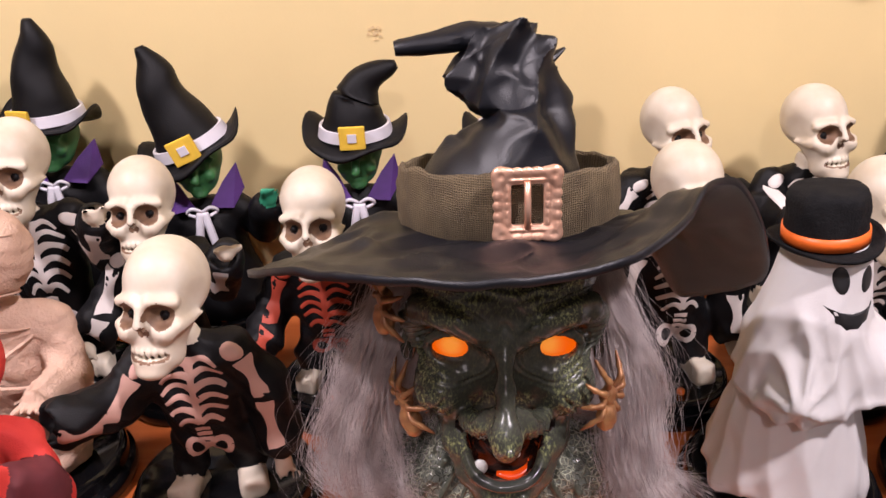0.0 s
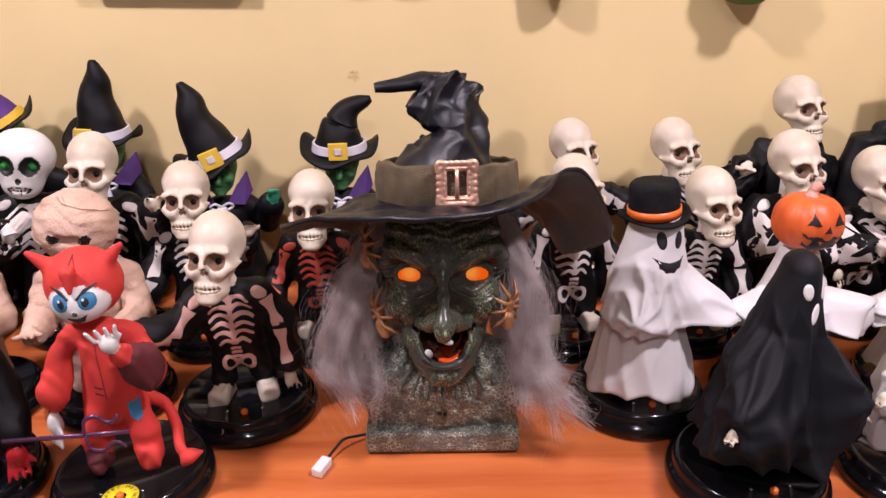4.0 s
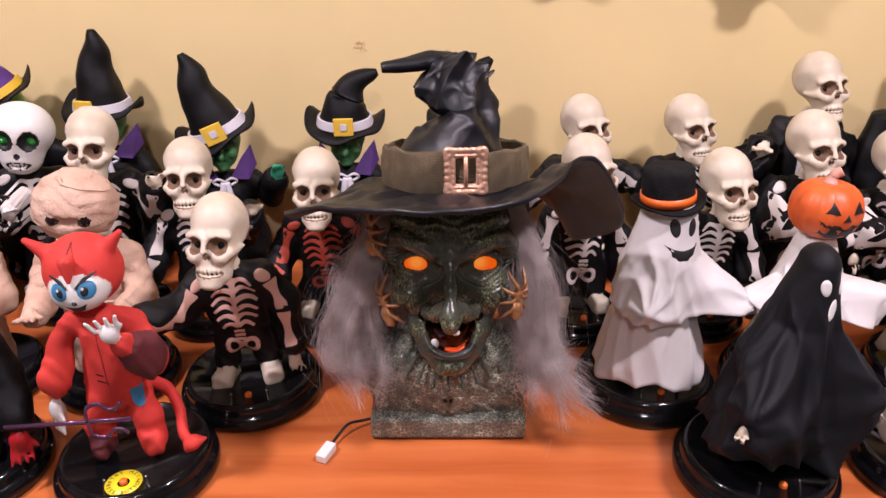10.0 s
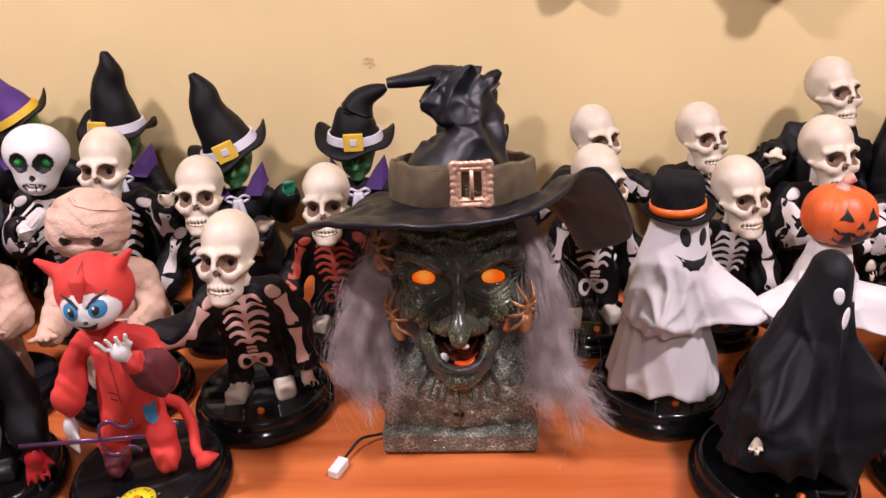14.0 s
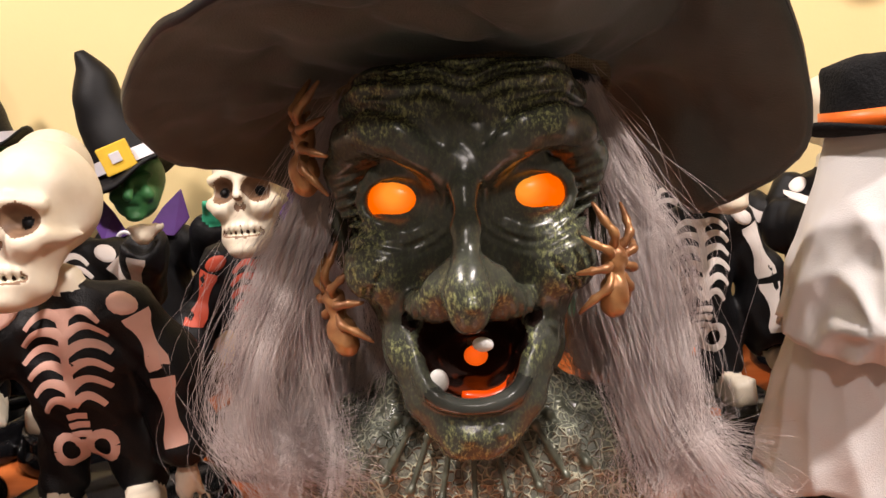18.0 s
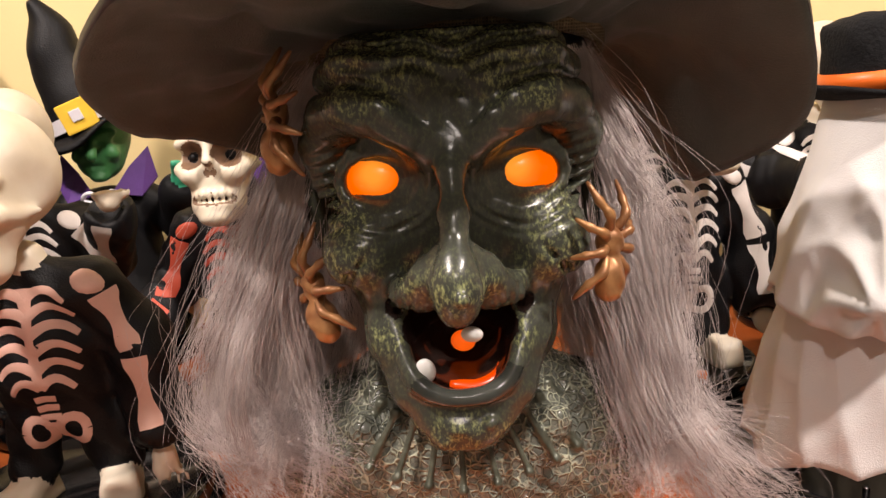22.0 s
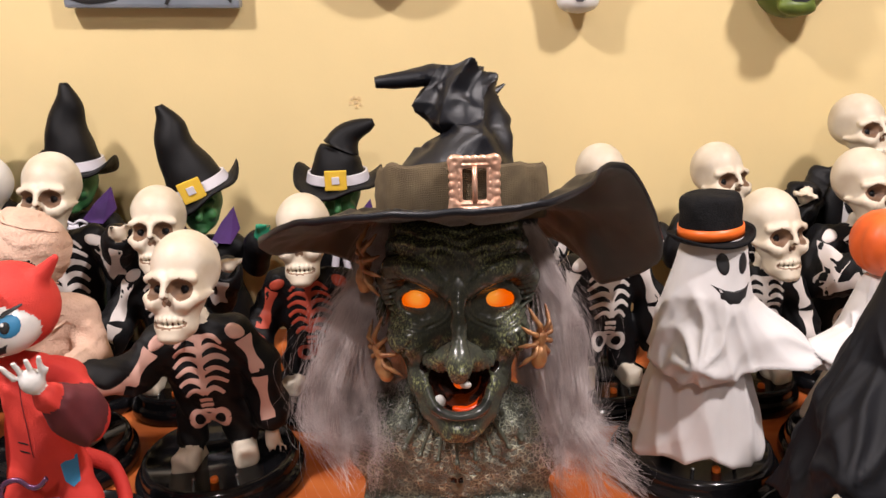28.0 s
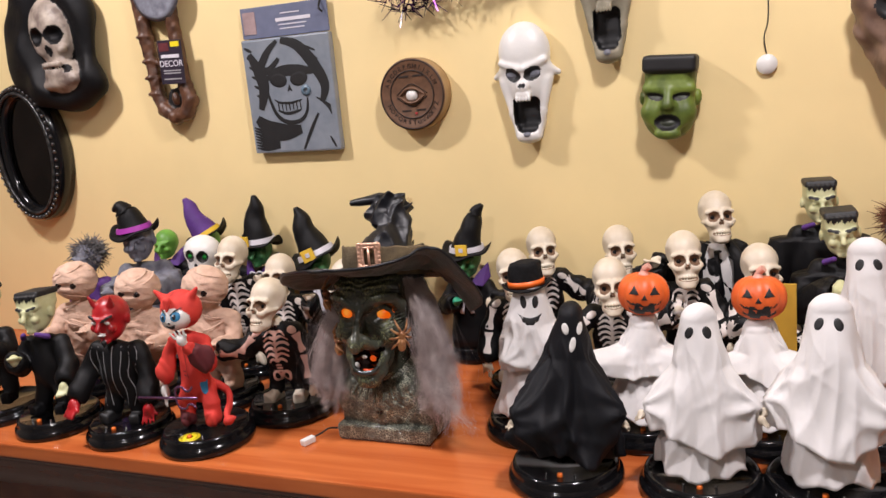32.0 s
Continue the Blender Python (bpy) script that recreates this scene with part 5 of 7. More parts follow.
for s in (-1, 1):
    T += [(-1, .0015, 6, ell((s * .0035, -.002, .059), (.0024, .004, .0026)))]
tb = solid_mesh(T, (-.114, -.024, -.002), (.114, .112, .140), .0016)
me = bpy.data.meshes.new("tmp")
tb.to_mesh(me)
tb.free()
add_mesh(bm, me, Matrix())
bust = part("witch_bust", bm, [FACE, EYEGLOW, HAMMERED, MOUTHGLOW, SKULLWHITE, LIP, MOUTHDARK, PEWTER])
tagged(bust, "dark green-black resin witch head bust with glowing orange eyes, open mouth", "bust")

# spiders clipped to the hair and ears
def spider(m, size=1.0):
    sp = new("toy_spider")
    sp.matrix_world = m @ Matrix.Scale(size, 4)
    tagged(sp, "small copper-painted plastic spider clipped beside the face", "toy spider", "copper spiders")
    P = [(1, .003, 0, ell((0, 0, .007), (.0072, .0080, .0058))), (1, .002, 0, ell((-.0030, -.0085, .0078), (.0020, .0022, .0020))), (1, .002, 0, ell((.0030, -.0085, .0078), (.0020, .0022, .0020))), (1, .003, 0, ell((0, .0165, .0080), (.0078, .0118, .0072))), (0, 0, 0, folds(.0005, 700, 2))]
    part("body", solid_mesh(P, (-.014, -.014, -.002), (.014, .032, .020), .0010), COPPER, sp)
    for s in (-1, 1):
        for a, l in ((64, 1.32), (28, 1.06), (-14, 1.06), (-52, 1.36)):
            c, sn = s * math.cos(radians(a)), -math.sin(radians(a))
            bm = tube(bmesh.new(), bez([(c * .004, sn * .005, .006), (c * .010 * l, sn * .011 * l, .0105), (c * .016 * l, sn * .017 * l, .006), (c * .020 * l, sn * .024 * l, .000)], 4),
                      [.0020, .0021, .0026, .0020, .0025, .0026, .0019, .0019, .0024, .0018, .0015, .0012, .0007], 8, 0)
            part("leg", bm, COPPER, sp)
    return sp


def cling(p, out, back):
    """Matrix at p with z along out and the abdomen (y) towards back."""
    z = Vector(out).normalized()
    y = Vector(back)
    y = (y - z * y.dot(z)).normalized()
    x = y.cross(z)
    return Matrix(((x.x, y.x, z.x, p[0]), (x.y, y.y, z.y, p[1]), (x.z, y.z, z.z, p[2]), (0, 0, 0, 1)))


spider(cling((.0665, -.0150, .2090), (.70, -.71, 0), (-.18, 0, -1)), .95)
spider(cling((-.0680, .0040, .2720), (-.93, -.37, 0), (.05, .1, -1)), 1.0)
spider(cling((-.0600, .0060, .1900), (-.85, -.52, -.1), (.35, -.3, -1)), 1.0)

# ---- the wig: long grey strands on both sides ----
def through_keys(keys, tt):
    """Smooth curves through keys (n, k, 3), sampled at tt."""
    k = keys.shape[1]
    ext = np.concatenate([2 * keys[:, :1] - keys[:, 1:2], keys, 2 * keys[:, -1:] - keys[:, -2:-1]], 1)
    f = tt * (k - 1)
    i = np.minimum(f.astype(int), k - 2)
    t = (f - i)[None, :, None]
    a, b, c, d = (ext[:, i + o] for o in range(4))
    return .5 * (2 * b + (c - a) * t + (2 * a - 5 * b + 4 * c - d) * t * t + (3 * b - a - 3 * c + d) * t ** 3)


def wig():
    """Locks of fine strands that leave the hat's edge, swell beside the jaw and straggle at the ends."""
    rng = np.random.default_rng(5)
    allv, allf, count = [], [], 0
    K, per = 26, 46
    tt = np.linspace(0, 1, K)
    #          x inner, x outer, y front, y back, z
    BACK = [(.044, .064, .050, .094, .288), (.052, .072, .052, .096, .244), (.056, .078, .052, .094, .190), (.060, .088, .050, .090, .140), (.066, .094, .050, .086, .112), (.070, .098, .050, .084, .096)]
    KEYS = [(36, [(-.058, -.068, .036, .085, .288), (-.070, -.088, .028, .080, .244), (-.078, -.114, .016, .078, .190), (-.086, -.146, .006, .070, .132), (-.086, -.136, -.006, .045, .092), (-.076, -.108, -.012, .030, .066)]),
            (36, [(.054, .066, .022, .080, .290), (.066, .088, .016, .078, .244), (.076, .106, .008, .076, .190), (.078, .112, .000, .066, .132), (.084, .126, -.010, .050, .086), (.096, .144, -.020, .036, .046)]),
            (15, [(-x0, -x1, y0, y1, z) for x0, x1, y0, y1, z in BACK]), (15, BACK)]
    for locks, rows in KEYS:
        u, v = (np.arange(locks) + rng.random(locks)) / locks, rng.random(locks)
        key = np.stack([np.stack([X0 + a + (b - a) * u, c + (d - c) * v, z + 0 * u], -1) for a, b, c, d, z in rows], 1)
        drift = rng.normal(0, 1, (locks, len(rows), 3)) * np.array([.001, .003, .006, .008, .010, .012])[None, :, None]
        key = key + drift
        key[:, 4:, 2] += (rng.random(locks)[:, None] * .045 - .012) * np.array([.6, 1.0])
        n = locks * per
        own = np.repeat(np.arange(locks), per)
        wild = rng.random(n) < .09
        girth = np.array([.0022, .0050, .0066, .0060, .0046, .0038])[None, :, None]
        spread = rng.normal(0, 1, (n, 1, 3)) * girth * np.where(wild, 2.4, .62)[:, None, None]
        strays = rng.normal(0, 1, (n, len(rows), 3)) * np.array([.0005, .0010, .0016, .0022, .0030, .0045])[None, :, None] * np.where(wild, 2.8, .8)[:, None, None]
        k = key[own] + spread + strays
        k[:, -1, 2] += rng.random(n) * .030
        pts = through_keys(k, tt)
        ph = rng.normal(0, 1, locks)[own][:, None] * 3
        ph2 = rng.normal(0, .9, (n, 1))
        curl = (.0030 + .0075 * rng.random(locks))[own][:, None, None]
        wave = np.stack([np.sin((9 + ph) * tt[None] + ph + ph2), np.cos((8 - .8 * ph) * tt[None] + ph * 1.3 - ph2), .3 * np.sin(11 * tt[None] + ph)], -1) * curl * np.sqrt(tt)[None, :, None]
        frizz = np.stack([np.sin(31 * tt[None] + 5 * ph2), np.sin(27 * tt[None] + 7 * ph2 + 1), 0 * tt[None] + 0 * ph2], -1) * (.0006 * rng.random(n))[:, None, None]
        pts = pts + wave + frizz * np.sqrt(tt)[None, :, None]
        pts[..., 2] = np.maximum(pts[..., 2], .003)
        d = np.gradient(pts, axis=1)
        d /= np.linalg.norm(d, axis=-1, keepdims=True) + 1e-9
        a = np.cross(d, np.array((.3, 1, 0)))
        a /= np.linalg.norm(a, axis=-1, keepdims=True) + 1e-9
        b = np.cross(a, d)
        r = (np.where(wild, .00009, .00014)[:, None] * (1 - .45 * tt[None]))[..., None]
        ring = np.stack([pts + r * (math.cos(w) * a + math.sin(w) * b) for w in (0, 2.094, 4.189)], 2)
        allv.append(ring.reshape(-1, 3))
        base = count + (np.arange(n)[:, None, None] * K + np.arange(K - 1)[None, :, None]) * 3
        k3 = np.arange(3)[None, None, :]
        allf.append(np.stack([base + k3, base + (k3 + 1) % 3, base + 3 + (k3 + 1) % 3, base + 3 + k3], -1).reshape(-1, 4))
        count += n * K * 3
    me = bpy.data.meshes.new("wig")
    me.from_pydata(np.concatenate(allv).tolist(), [], np.concatenate(allf).tolist())
    me.polygons.foreach_set("use_smooth", [True] * len(me.polygons))
    me.materials.append(HAIR)
    return tagged(new("wig", me), "long straggly silver-grey synthetic hair hanging beside the bust's face", "wig", kind="stuff")


HAIR = node_mat("silver_synthetic_hair", (0.80, 0.72, 0.70), .20, second=(.42, .35, .34), scale=45, bump=0, spec=.8)
wig()


# ---- the big hat ----
HX, HY = .008, .085
RIM = [(7, .140, .214), (30, .140, .228), (60, .130, .248), (95, .120, .248), (128, .116, .236), (155, .118, .231), (174, .146, .253), (187, .170, .262), (204, .190, .288), (222, .190, .314), (241, .190, .332), (265, .197, .342),
       (286, .184, .342), (304, .165, .346), (320, .153, .354), (331, .162, .342), (342, .178, .296), (352, .182, .250)]


def rim(a):
    """Outer radius and height of the brim at angle a in degrees."""
    L = [(RIM[i - len(RIM)][0] - 360, *RIM[i - len(RIM)][1:]) for i in range(len(RIM) - 2, len(RIM))] + RIM + [(t + 360, r, z) for t, r, z in RIM[:3]]
    a %= 360
    for i in range(1, len(L) - 2):
        if L[i][0] <= a <= L[i + 1][0]:
            t = (a - L[i][0]) / (L[i + 1][0] - L[i][0])
            out = []
            for k in (1, 2):
                p0, p1, p2, p3 = (L[j][k] for j in (i - 1, i, i + 1, i + 2))
                out.append(.5 * (2 * p1 + (p2 - p0) * t + (2 * p0 - 5 * p1 + 4 * p2 - p3) * t * t + (3 * p1 - p0 - 3 * p2 + p3) * t ** 3))
            return out
    return RIM[0][1:]


hat = thing("witch_hat", 0, 0, 0, "large black satin witch hat with burlap band and copper buckle", "hat")
bm = bmesh.new()
N, J = 240, 26
grid = [[], []]
for side in (0, 1):
    for j in range(J + 1):
        row = []
        for i in range(N):
            a = 360 * i / N
            ro, zo = rim(a)
            u = j / J
            r = .070 + (ro - .070) * u
            zi = .2940 - .0125 * math.sin(radians(a))
            z = zi + (zo - zi) * u ** (1.25 if zo > zi else 1.5)
            x, y = r * math.cos(radians(a)), r * math.sin(radians(a))
            z += u * (1 - u * .4) * (.0042 * noise.noise(Vector((x * 26, y * 26, 3))) + .0022 * noise.noise(Vector((x * 70, y * 70, 1))))
            c1 = 1 - 4 * abs(noise.noise(Vector((x * 11 + 2, y * 11, 5))))
            c2 = 1 - 4 * abs(noise.noise(Vector((x * 22, y * 22 + 4, 9))))
            z += math.sin(math.pi * min(1, u * 1.05)) * (.0060 * max(c1, -.4) + .0042 * max(c2, -.4)) - .0012 * (abs(u - .93) < .02)
            edge = .0010 if u > .93 else 0
            row.append(bm.verts.new((HX + x, HY + y * .98, z + (.0016 + edge if side == 0 else -.0016 - edge))))
        grid[side].append(row)
for side in (0, 1):
    for a, b in zip(grid[side], grid[side][1:]):
        for i in range(N):
            q = (a[i], b[i], b[(i + 1) % N], a[(i + 1) % N])
            bm.faces.new(q if side == 0 else tuple(reversed(q))).material_index = side
for i in range(N):
    for j, flip in ((0, True), (J, False)):
        q = (grid[0][j][i], grid[1][j][i], grid[1][j][(i + 1) % N], grid[0][j][(i + 1) % N])
        bm.faces.new(tuple(reversed(q)) if flip else q)
# underside colour made paler and greener to lift shade and cancel warm bounce
LIFTED_UNDERBRIM = node_mat("shade_lifted_underbrim", (0.064, 0.074, 0.062), 0.42, var=0.40, scale=18, bump=0.35, bump_scale=1100, spec=0.5, sheen=.2)
part("brim", smooth(bm), [SATIN, LIFTED_UNDERBRIM], hat)

crown_path = bez([(HX, HY, .290), (HX + .002, HY, .318), (HX + .009, HY, .343), (HX + .013, HY + .010, .365), (HX + .003, HY + .024, .384), (HX - .006, HY + .036, .399), (HX - .012, HY + .044, .410)], 16)
crown_rad = [.072, .062, .045, .029, .035, .038, .026]
bm = bmesh.new()
rings = []
M = 112
for k, p in enumerate(crown_path):
    f = k / (len(crown_path) - 1) * (len(crown_rad) - 1)
    i0 = min(int(f), len(crown_rad) - 2)
    r = crown_rad[i0] + (crown_rad[i0 + 1] - crown_rad[i0]) * (f - i0)
    d = (crown_path[min(k + 1, len(crown_path) - 1)] - crown_path[max(k - 1, 0)]).normalized()
    sx = Vector((1, 0, 0)) - d * d.x
    sx.normalize()
    sy = d.cross(sx)
    up = k / (len(crown_path) - 1)
    ring = []
    for i in range(M):
        a = 2 * math.pi * i / M
        q = p + r * (math.cos(a) * sx + math.sin(a) * sy)
        w = 1.3 * noise.noise(Vector((q.x * 16, q.y * 16, q.z * 16)))
        # long slanting folds that twist round the peak, sharper towards the top
        one = 1 - 2 * abs(math.sin(1.5 * a + 6 * up + 1.1 * w))
        two = 1 - 2 * abs(math.sin(2.5 * a - 8 * up + 1.4 * w + 1))
        tri = 1 - 3 * abs(noise.noise(Vector((q.x * 34 - q.z * 30, q.y * 34, q.z * 30 + q.x * 20))))
        crease = (.0062 * one + .0044 * two + .0028 * tri - .0015) * min(1, r / .036)
        q += (q - p).normalized() * crease * min(1, max(.0, (up - .10) * 2.6)) * (.45 + .75 * up)
        ring.append(bm.verts.new(q))
    rings.append(ring)
for a, b in zip(rings, rings[1:]):
    for i in range(M):
        bm.faces.new((a[i], a[(i + 1) % M], b[(i + 1) % M], b[i]))
bm.faces.new(rings[-1])
# the folded-over tip and a stray corner of the crumpled peak
tip = bez([(HX + .010, HY + .046, .398), (HX - .022, HY + .046, .412), (HX - .050, HY + .038, .411), (HX - .078, HY + .033, .409)], 7)
tube(bm, tip, [.020, .021, .022, .022, .021, .020, .018, .016, .015, .014, .013, .0125, .012, .0115, .011, .0105, .010, .0095, .009, .0085, .008, .0065], 16, 0, .75)
tube(bm, bez([(HX + .000, HY + .050, .400), (HX - .012, HY + .054, .413), (HX - .017, HY + .056, .420)], 4), [.020, .018, .016, .014, .012, .010, .008, .006, .003], 12, 0)
tube(bm, bez([(HX + .014, HY + .034, .388), (HX + .032, HY + .036, .398), (HX + .042, HY + .038, .405)], 4), [.014, .013, .011, .009, .0075, .006, .0045, .003, .0015], 10, 0, .6)
for v in bm.verts:
    if v.co.z > .37:
        v.co += Vector((noise.noise(v.co * 60), noise.noise(v.co * 60 + Vector((5, 0, 0))), noise.noise(v.co * 60 + Vector((0, 7, 0))))) * .0016
smooth(bm)
bm.normal_update()
for e in bm.edges:   # creased cloth keeps hard folds
    e.smooth = len(e.link_faces) == 2 and e.calc_face_angle(0) < .55
part("crown", bm, SATIN, hat, "crumpled black satin peak folded to one side")

bm = bmesh.new()
rows = []
for z, r in ((.299, .0775), (.302, .0795), (.322, .0800), (.335, .0785), (.346, .0770), (.3495, .0745), (.346, .0735), (.304, .0750)):
    row = []
    for i in range(120):
        a = 2 * math.pi * i / 120
        rr = r + .0032 * noise.noise(Vector((math.cos(a) * 5, math.sin(a) * 5, z * 60)))
        row.append(bm.verts.new((HX + rr * math.cos(a), HY + rr * math.sin(a), z + (.0065 * noise.noise(Vector((math.cos(a) * 3, math.sin(a) * 3, 7))) if z > .33 else 0))))
    rows.append(row)
for a, b in zip(rows, rows[1:] + rows[:1]):
    for i in range(120):
        bm.faces.new((a[i], a[(i + 1) % 120], b[(i + 1) % 120], b[i]))


def weave(name, one, two, pitch):
    """Coarse woven burlap: two crossed wave patterns."""
    m = node_mat(name, one, .9, second=two, scale=55, bump=0)
    nt = m.node_tree
    b = nt.nodes["Principled BSDF"]
    tc = nt.nodes.new("ShaderNodeTexCoord")
    heights = []
    for axis in ("X", "Z"):
        w = nt.nodes.new("ShaderNodeTexWave")
        w.bands_direction = axis
        w.inputs["Scale"].default_value, w.inputs["Distortion"].default_value, w.inputs["Detail"].default_value, w.inputs["Detail Scale"].default_value = pitch, 3.0, 2, 1.5
        nt.links.new(tc.outputs["Object"], w.inputs["Vector"])
        heights.append(w.outputs["Fac"])
    mx = nt.nodes.new("ShaderNodeMath")
    mx.operation = "MAXIMUM"
    nt.links.new(heights[0], mx.inputs[0])
    nt.links.new(heights[1], mx.inputs[1])
    bp = nt.nodes.new("ShaderNodeBump")
    bp.inputs["Strength"].default_value, bp.inputs["Distance"].default_value = .9, .0015
    nt.links.new(mx.outputs[0], bp.inputs["Height"])
    nt.links.new(bp.outputs[0], b.inputs["Normal"])
    mul = nt.nodes.new("ShaderNodeMix")
    mul.data_type, mul.blend_type = "RGBA", "MULTIPLY"
    mul.inputs[0].default_value = .75
    src = b.inputs["Base Color"].links[0].from_socket
    nt.links.new(src, mul.inputs[6])
    nt.links.new(mx.outputs[0], mul.inputs[7])
    nt.links.new(mul.outputs[2], b.inputs["Base Color"])
    return m


for v in bm.verts:   # the hat sits tipped back
    v.co.z += .006 - .24 * (v.co.y - .005)
BURLAP = weave("brown_burlap", (0.27, 0.20, 0.11), (0.17, 0.125, 0.07), 210)
part("band", smooth(bm), BURLAP, hat, "brown woven burlap band with frayed edge")

# ornate buckle on the front of the band
ROSE = node_mat("rose_copper", (0.90, 0.56, 0.40), .34, metal=.6, second=(.72, .40, .27), scale=90, bump=.15)
bk = new("buckle")
bk.parent = hat
bk.matrix_basis = pose(HX + .010, HY - .0835, .3375, -6, 0, 4)
bk["label"] = "ornate rose-copper frame buckle"
W2, H2 = .0190, .0215
P = [(1, .001, 0, block((0, 0, 0), (W2, .0018, H2), .0015)), (-1, .001, 0, block((0, 0, 0), (W2 * .52, .01, H2 * .60), .0015))]
for s in (-1, 1):
    for z in (-1, 1):
        P += [(1, .002, 0, ell((s * W2 * .86, -.001, z * H2 * .88), (.0060, .0032, .0060))), (-1, .001, 0, ell((s * W2 * .86, -.0045, z * H2 * .88), (.0026, .0016, .0026)))]
    for t in (-.62, -.32, 0, .32, .62):
        P += [(1, .0015, 0, ell((s * W2 * .98, -.0012, H2 * t), (.0030, .0024, .0036))), (1, .0015, 0, ell((W2 * t, -.0012, s * H2 * .98), (.0036, .0024, .0030))),
              (1, .0008, 0, ell((s * W2 * .66, -.0020, H2 * t * .8), (.0010, .0012, .0026))), (1, .0008, 0, ell((W2 * t * .8, -.0020, s * H2 * .74), (.0026, .0012, .0010)))]
part("frame", solid_mesh(P, (-.028, -.008, -.031), (.028, .006, .031), .0008), ROSE, bk)
part("prong", tube(bmesh.new(), [(0, -.002, -H2 * .7), (0, -.003, 0), (0, -.002, H2 * .7)], .0022, 8), ROSE, bk)

# power lead with a small inline switch lying on the wood
lead = thing("power_lead", 0, 0, 0, "thin black cable ending in a small white inline switch", "cable")
part("cable", tube(bmesh.new(), bez([(-.070, .040, .006), (-.100, .028, .008), (-.118, .016, .012), (-.128, .002, .008), (-.134, -.012, .007)], 8), .0017, 8), BLACKPAINT, lead)
bm = box(bmesh.new(), (-.0065, -.013, 0), (.0065, .013, .011), .002)
sw = part("switch", bm, SKULLWHITE, lead, "small white plastic switch")
sw.matrix_basis = pose(-.139, -.026, .0005, 0, 0, -22)


# ---- the figurines on the sideboard ----
SKEL = "ivory-skulled skeleton figurine in black, printed "
SKG = "skeleton figurines"
OUT_UP = (((-.064, -.024, .104), (-.092, -.052, .116)), ((.054, .000, .088), (.058, -.012, .042)))
place("skeleton_figurine", skeleton(OUT_UP, RIB_PINK, RIB_PINK, -10, -18, seed=1), -.258, .088, .240, SKEL + "pink bones, one arm held out", 10, (-.250, .098), group=SKG)
place("skeleton_figurine", skeleton("up", None, None, -9, 0, seed=2), -.343, .258, .246, SKEL + "white bones beside a witch", 8, (-.345, .262), .062, group=SKG)
place("skeleton_figurine", skeleton("up", None, None, -7, -4, seed=3), -.462, .260, .287, SKEL + "white bones, one palm raised", 8, (-.462, .270), .062, group=SKG)
place("skeleton_figurine", skeleton("up", RIB_RED, RIB_RED, -9, 0, seed=4), -.172, .240, .238, SKEL + "red bones, one palm raised", 2, (-.168, .252), .070, group=SKG)
place("skeleton_figurine", skeleton("wide", None, None, -9, 8, seed=5), .196, .405, .259, SKEL + "white bones, standing by the wall", 15, (.200, .410), .066, group=SKG)
place("skeleton_figurine", skeleton("down", None, None, -7, 12, seed=6), .180, .256, .250, SKEL + "white bones, standing behind the bust", 8, (.182, .258), .070, group=SKG)
place("skeleton_figurine", skeleton("front", None, None, -9, 10, seed=7), .352, .410, .257, SKEL + "white bones, arms held forward", 10, (.352, .412), .066, group=SKG)
place("skeleton_figurine", skeleton("out", None, None, -7, 8, seed=8), .363, .250, .232, SKEL + "white bones, behind the hatted ghost", 8, (.360, .262), .066, group=SKG)
place("skeleton_figurine", skeleton("out", None, None, -9, 10, True, seed=9, head=.95), .534, .420, .316, "tall skeleton figurine in black jacket, white shirt and dark tie", 8, (.534, .415), .070, size=1.08, girth=1.25, group=SKG)
place("skeleton_figurine", skeleton("chest", None, None, -7, 8, seed=10), .487, .296, .268, SKEL + "white bones, palm at the chest", 6, (.487, .300), .062, group=SKG)
place("skeleton_figurine", skeleton("chest", None, None, -5, 12, seed=11), .612, .300, .242, SKEL + "white bones, behind a pumpkin figurine", 4, (.612, .302), .060, group=SKG)
place("skeleton_figurine", sugar_skeleton(), -.571, .290, .284, "black-suited skeleton figurine with round white skull and green eyes", 6, (-.572, .292), .050, group=SKG)

m = place("ghost_figurine", ghost("smile", [(-38, .072, .100), (58, .112, .096)], 1.0, .074, hem_r=.062, palms=0, skirt_r=.070, fold=.7), .255, .108, .247, "white cloth ghost figurine with black smiling face", 16, (.250, .104), base_yaw=6)
top_hat(m @ pose(-.003, .002, .2065, -3, -5, 0) @ Matrix.Scale(.93, 4))
BLK = [(-62, .100, .084), (50, .096, .090)]
place("ghost_figurine", ghost("howl", BLK, 2.3, .014, SATINCLOTH := node_mat("black_lining_cloth", (0.006, 0.0065, 0.009), .62, var=.3, scale=25, bump=.2, bump_scale=900, spec=.24), SKULLWHITE, .232, r_top=.021, hem_r=.070, skirt=False, palms=.6, fold=1.9), .362, -.040, .244, "black cloth ghost figurine with white eyes and mouth", 22, (.338, -.050), base_yaw=6)
place("ghost_figurine", ghost("eyes", None, 3.1, .042, top=.228, r_top=.023, hem_r=.066, fold=1.0), .538, -.030, .244, "white cloth ghost figurine with two black eyes", 2, (.535, -.044), group="white ghosts")
place("ghost_figurine", ghost("eyes", None, 4.4, .046, top=.232, r_top=.023, hem_r=.070, fold=1.0), .702, -.020, .252, "white cloth ghost figurine at the sideboard's edge", -8, (.700, -.036), group="white ghosts")
place("ghost_figurine", ghost("eyes", None, 5.2, .056, top=.236, r_top=.023), .760, .140, .285, "tall white cloth ghost figurine behind another", -4, (.775, .136), .08, group="white ghosts")
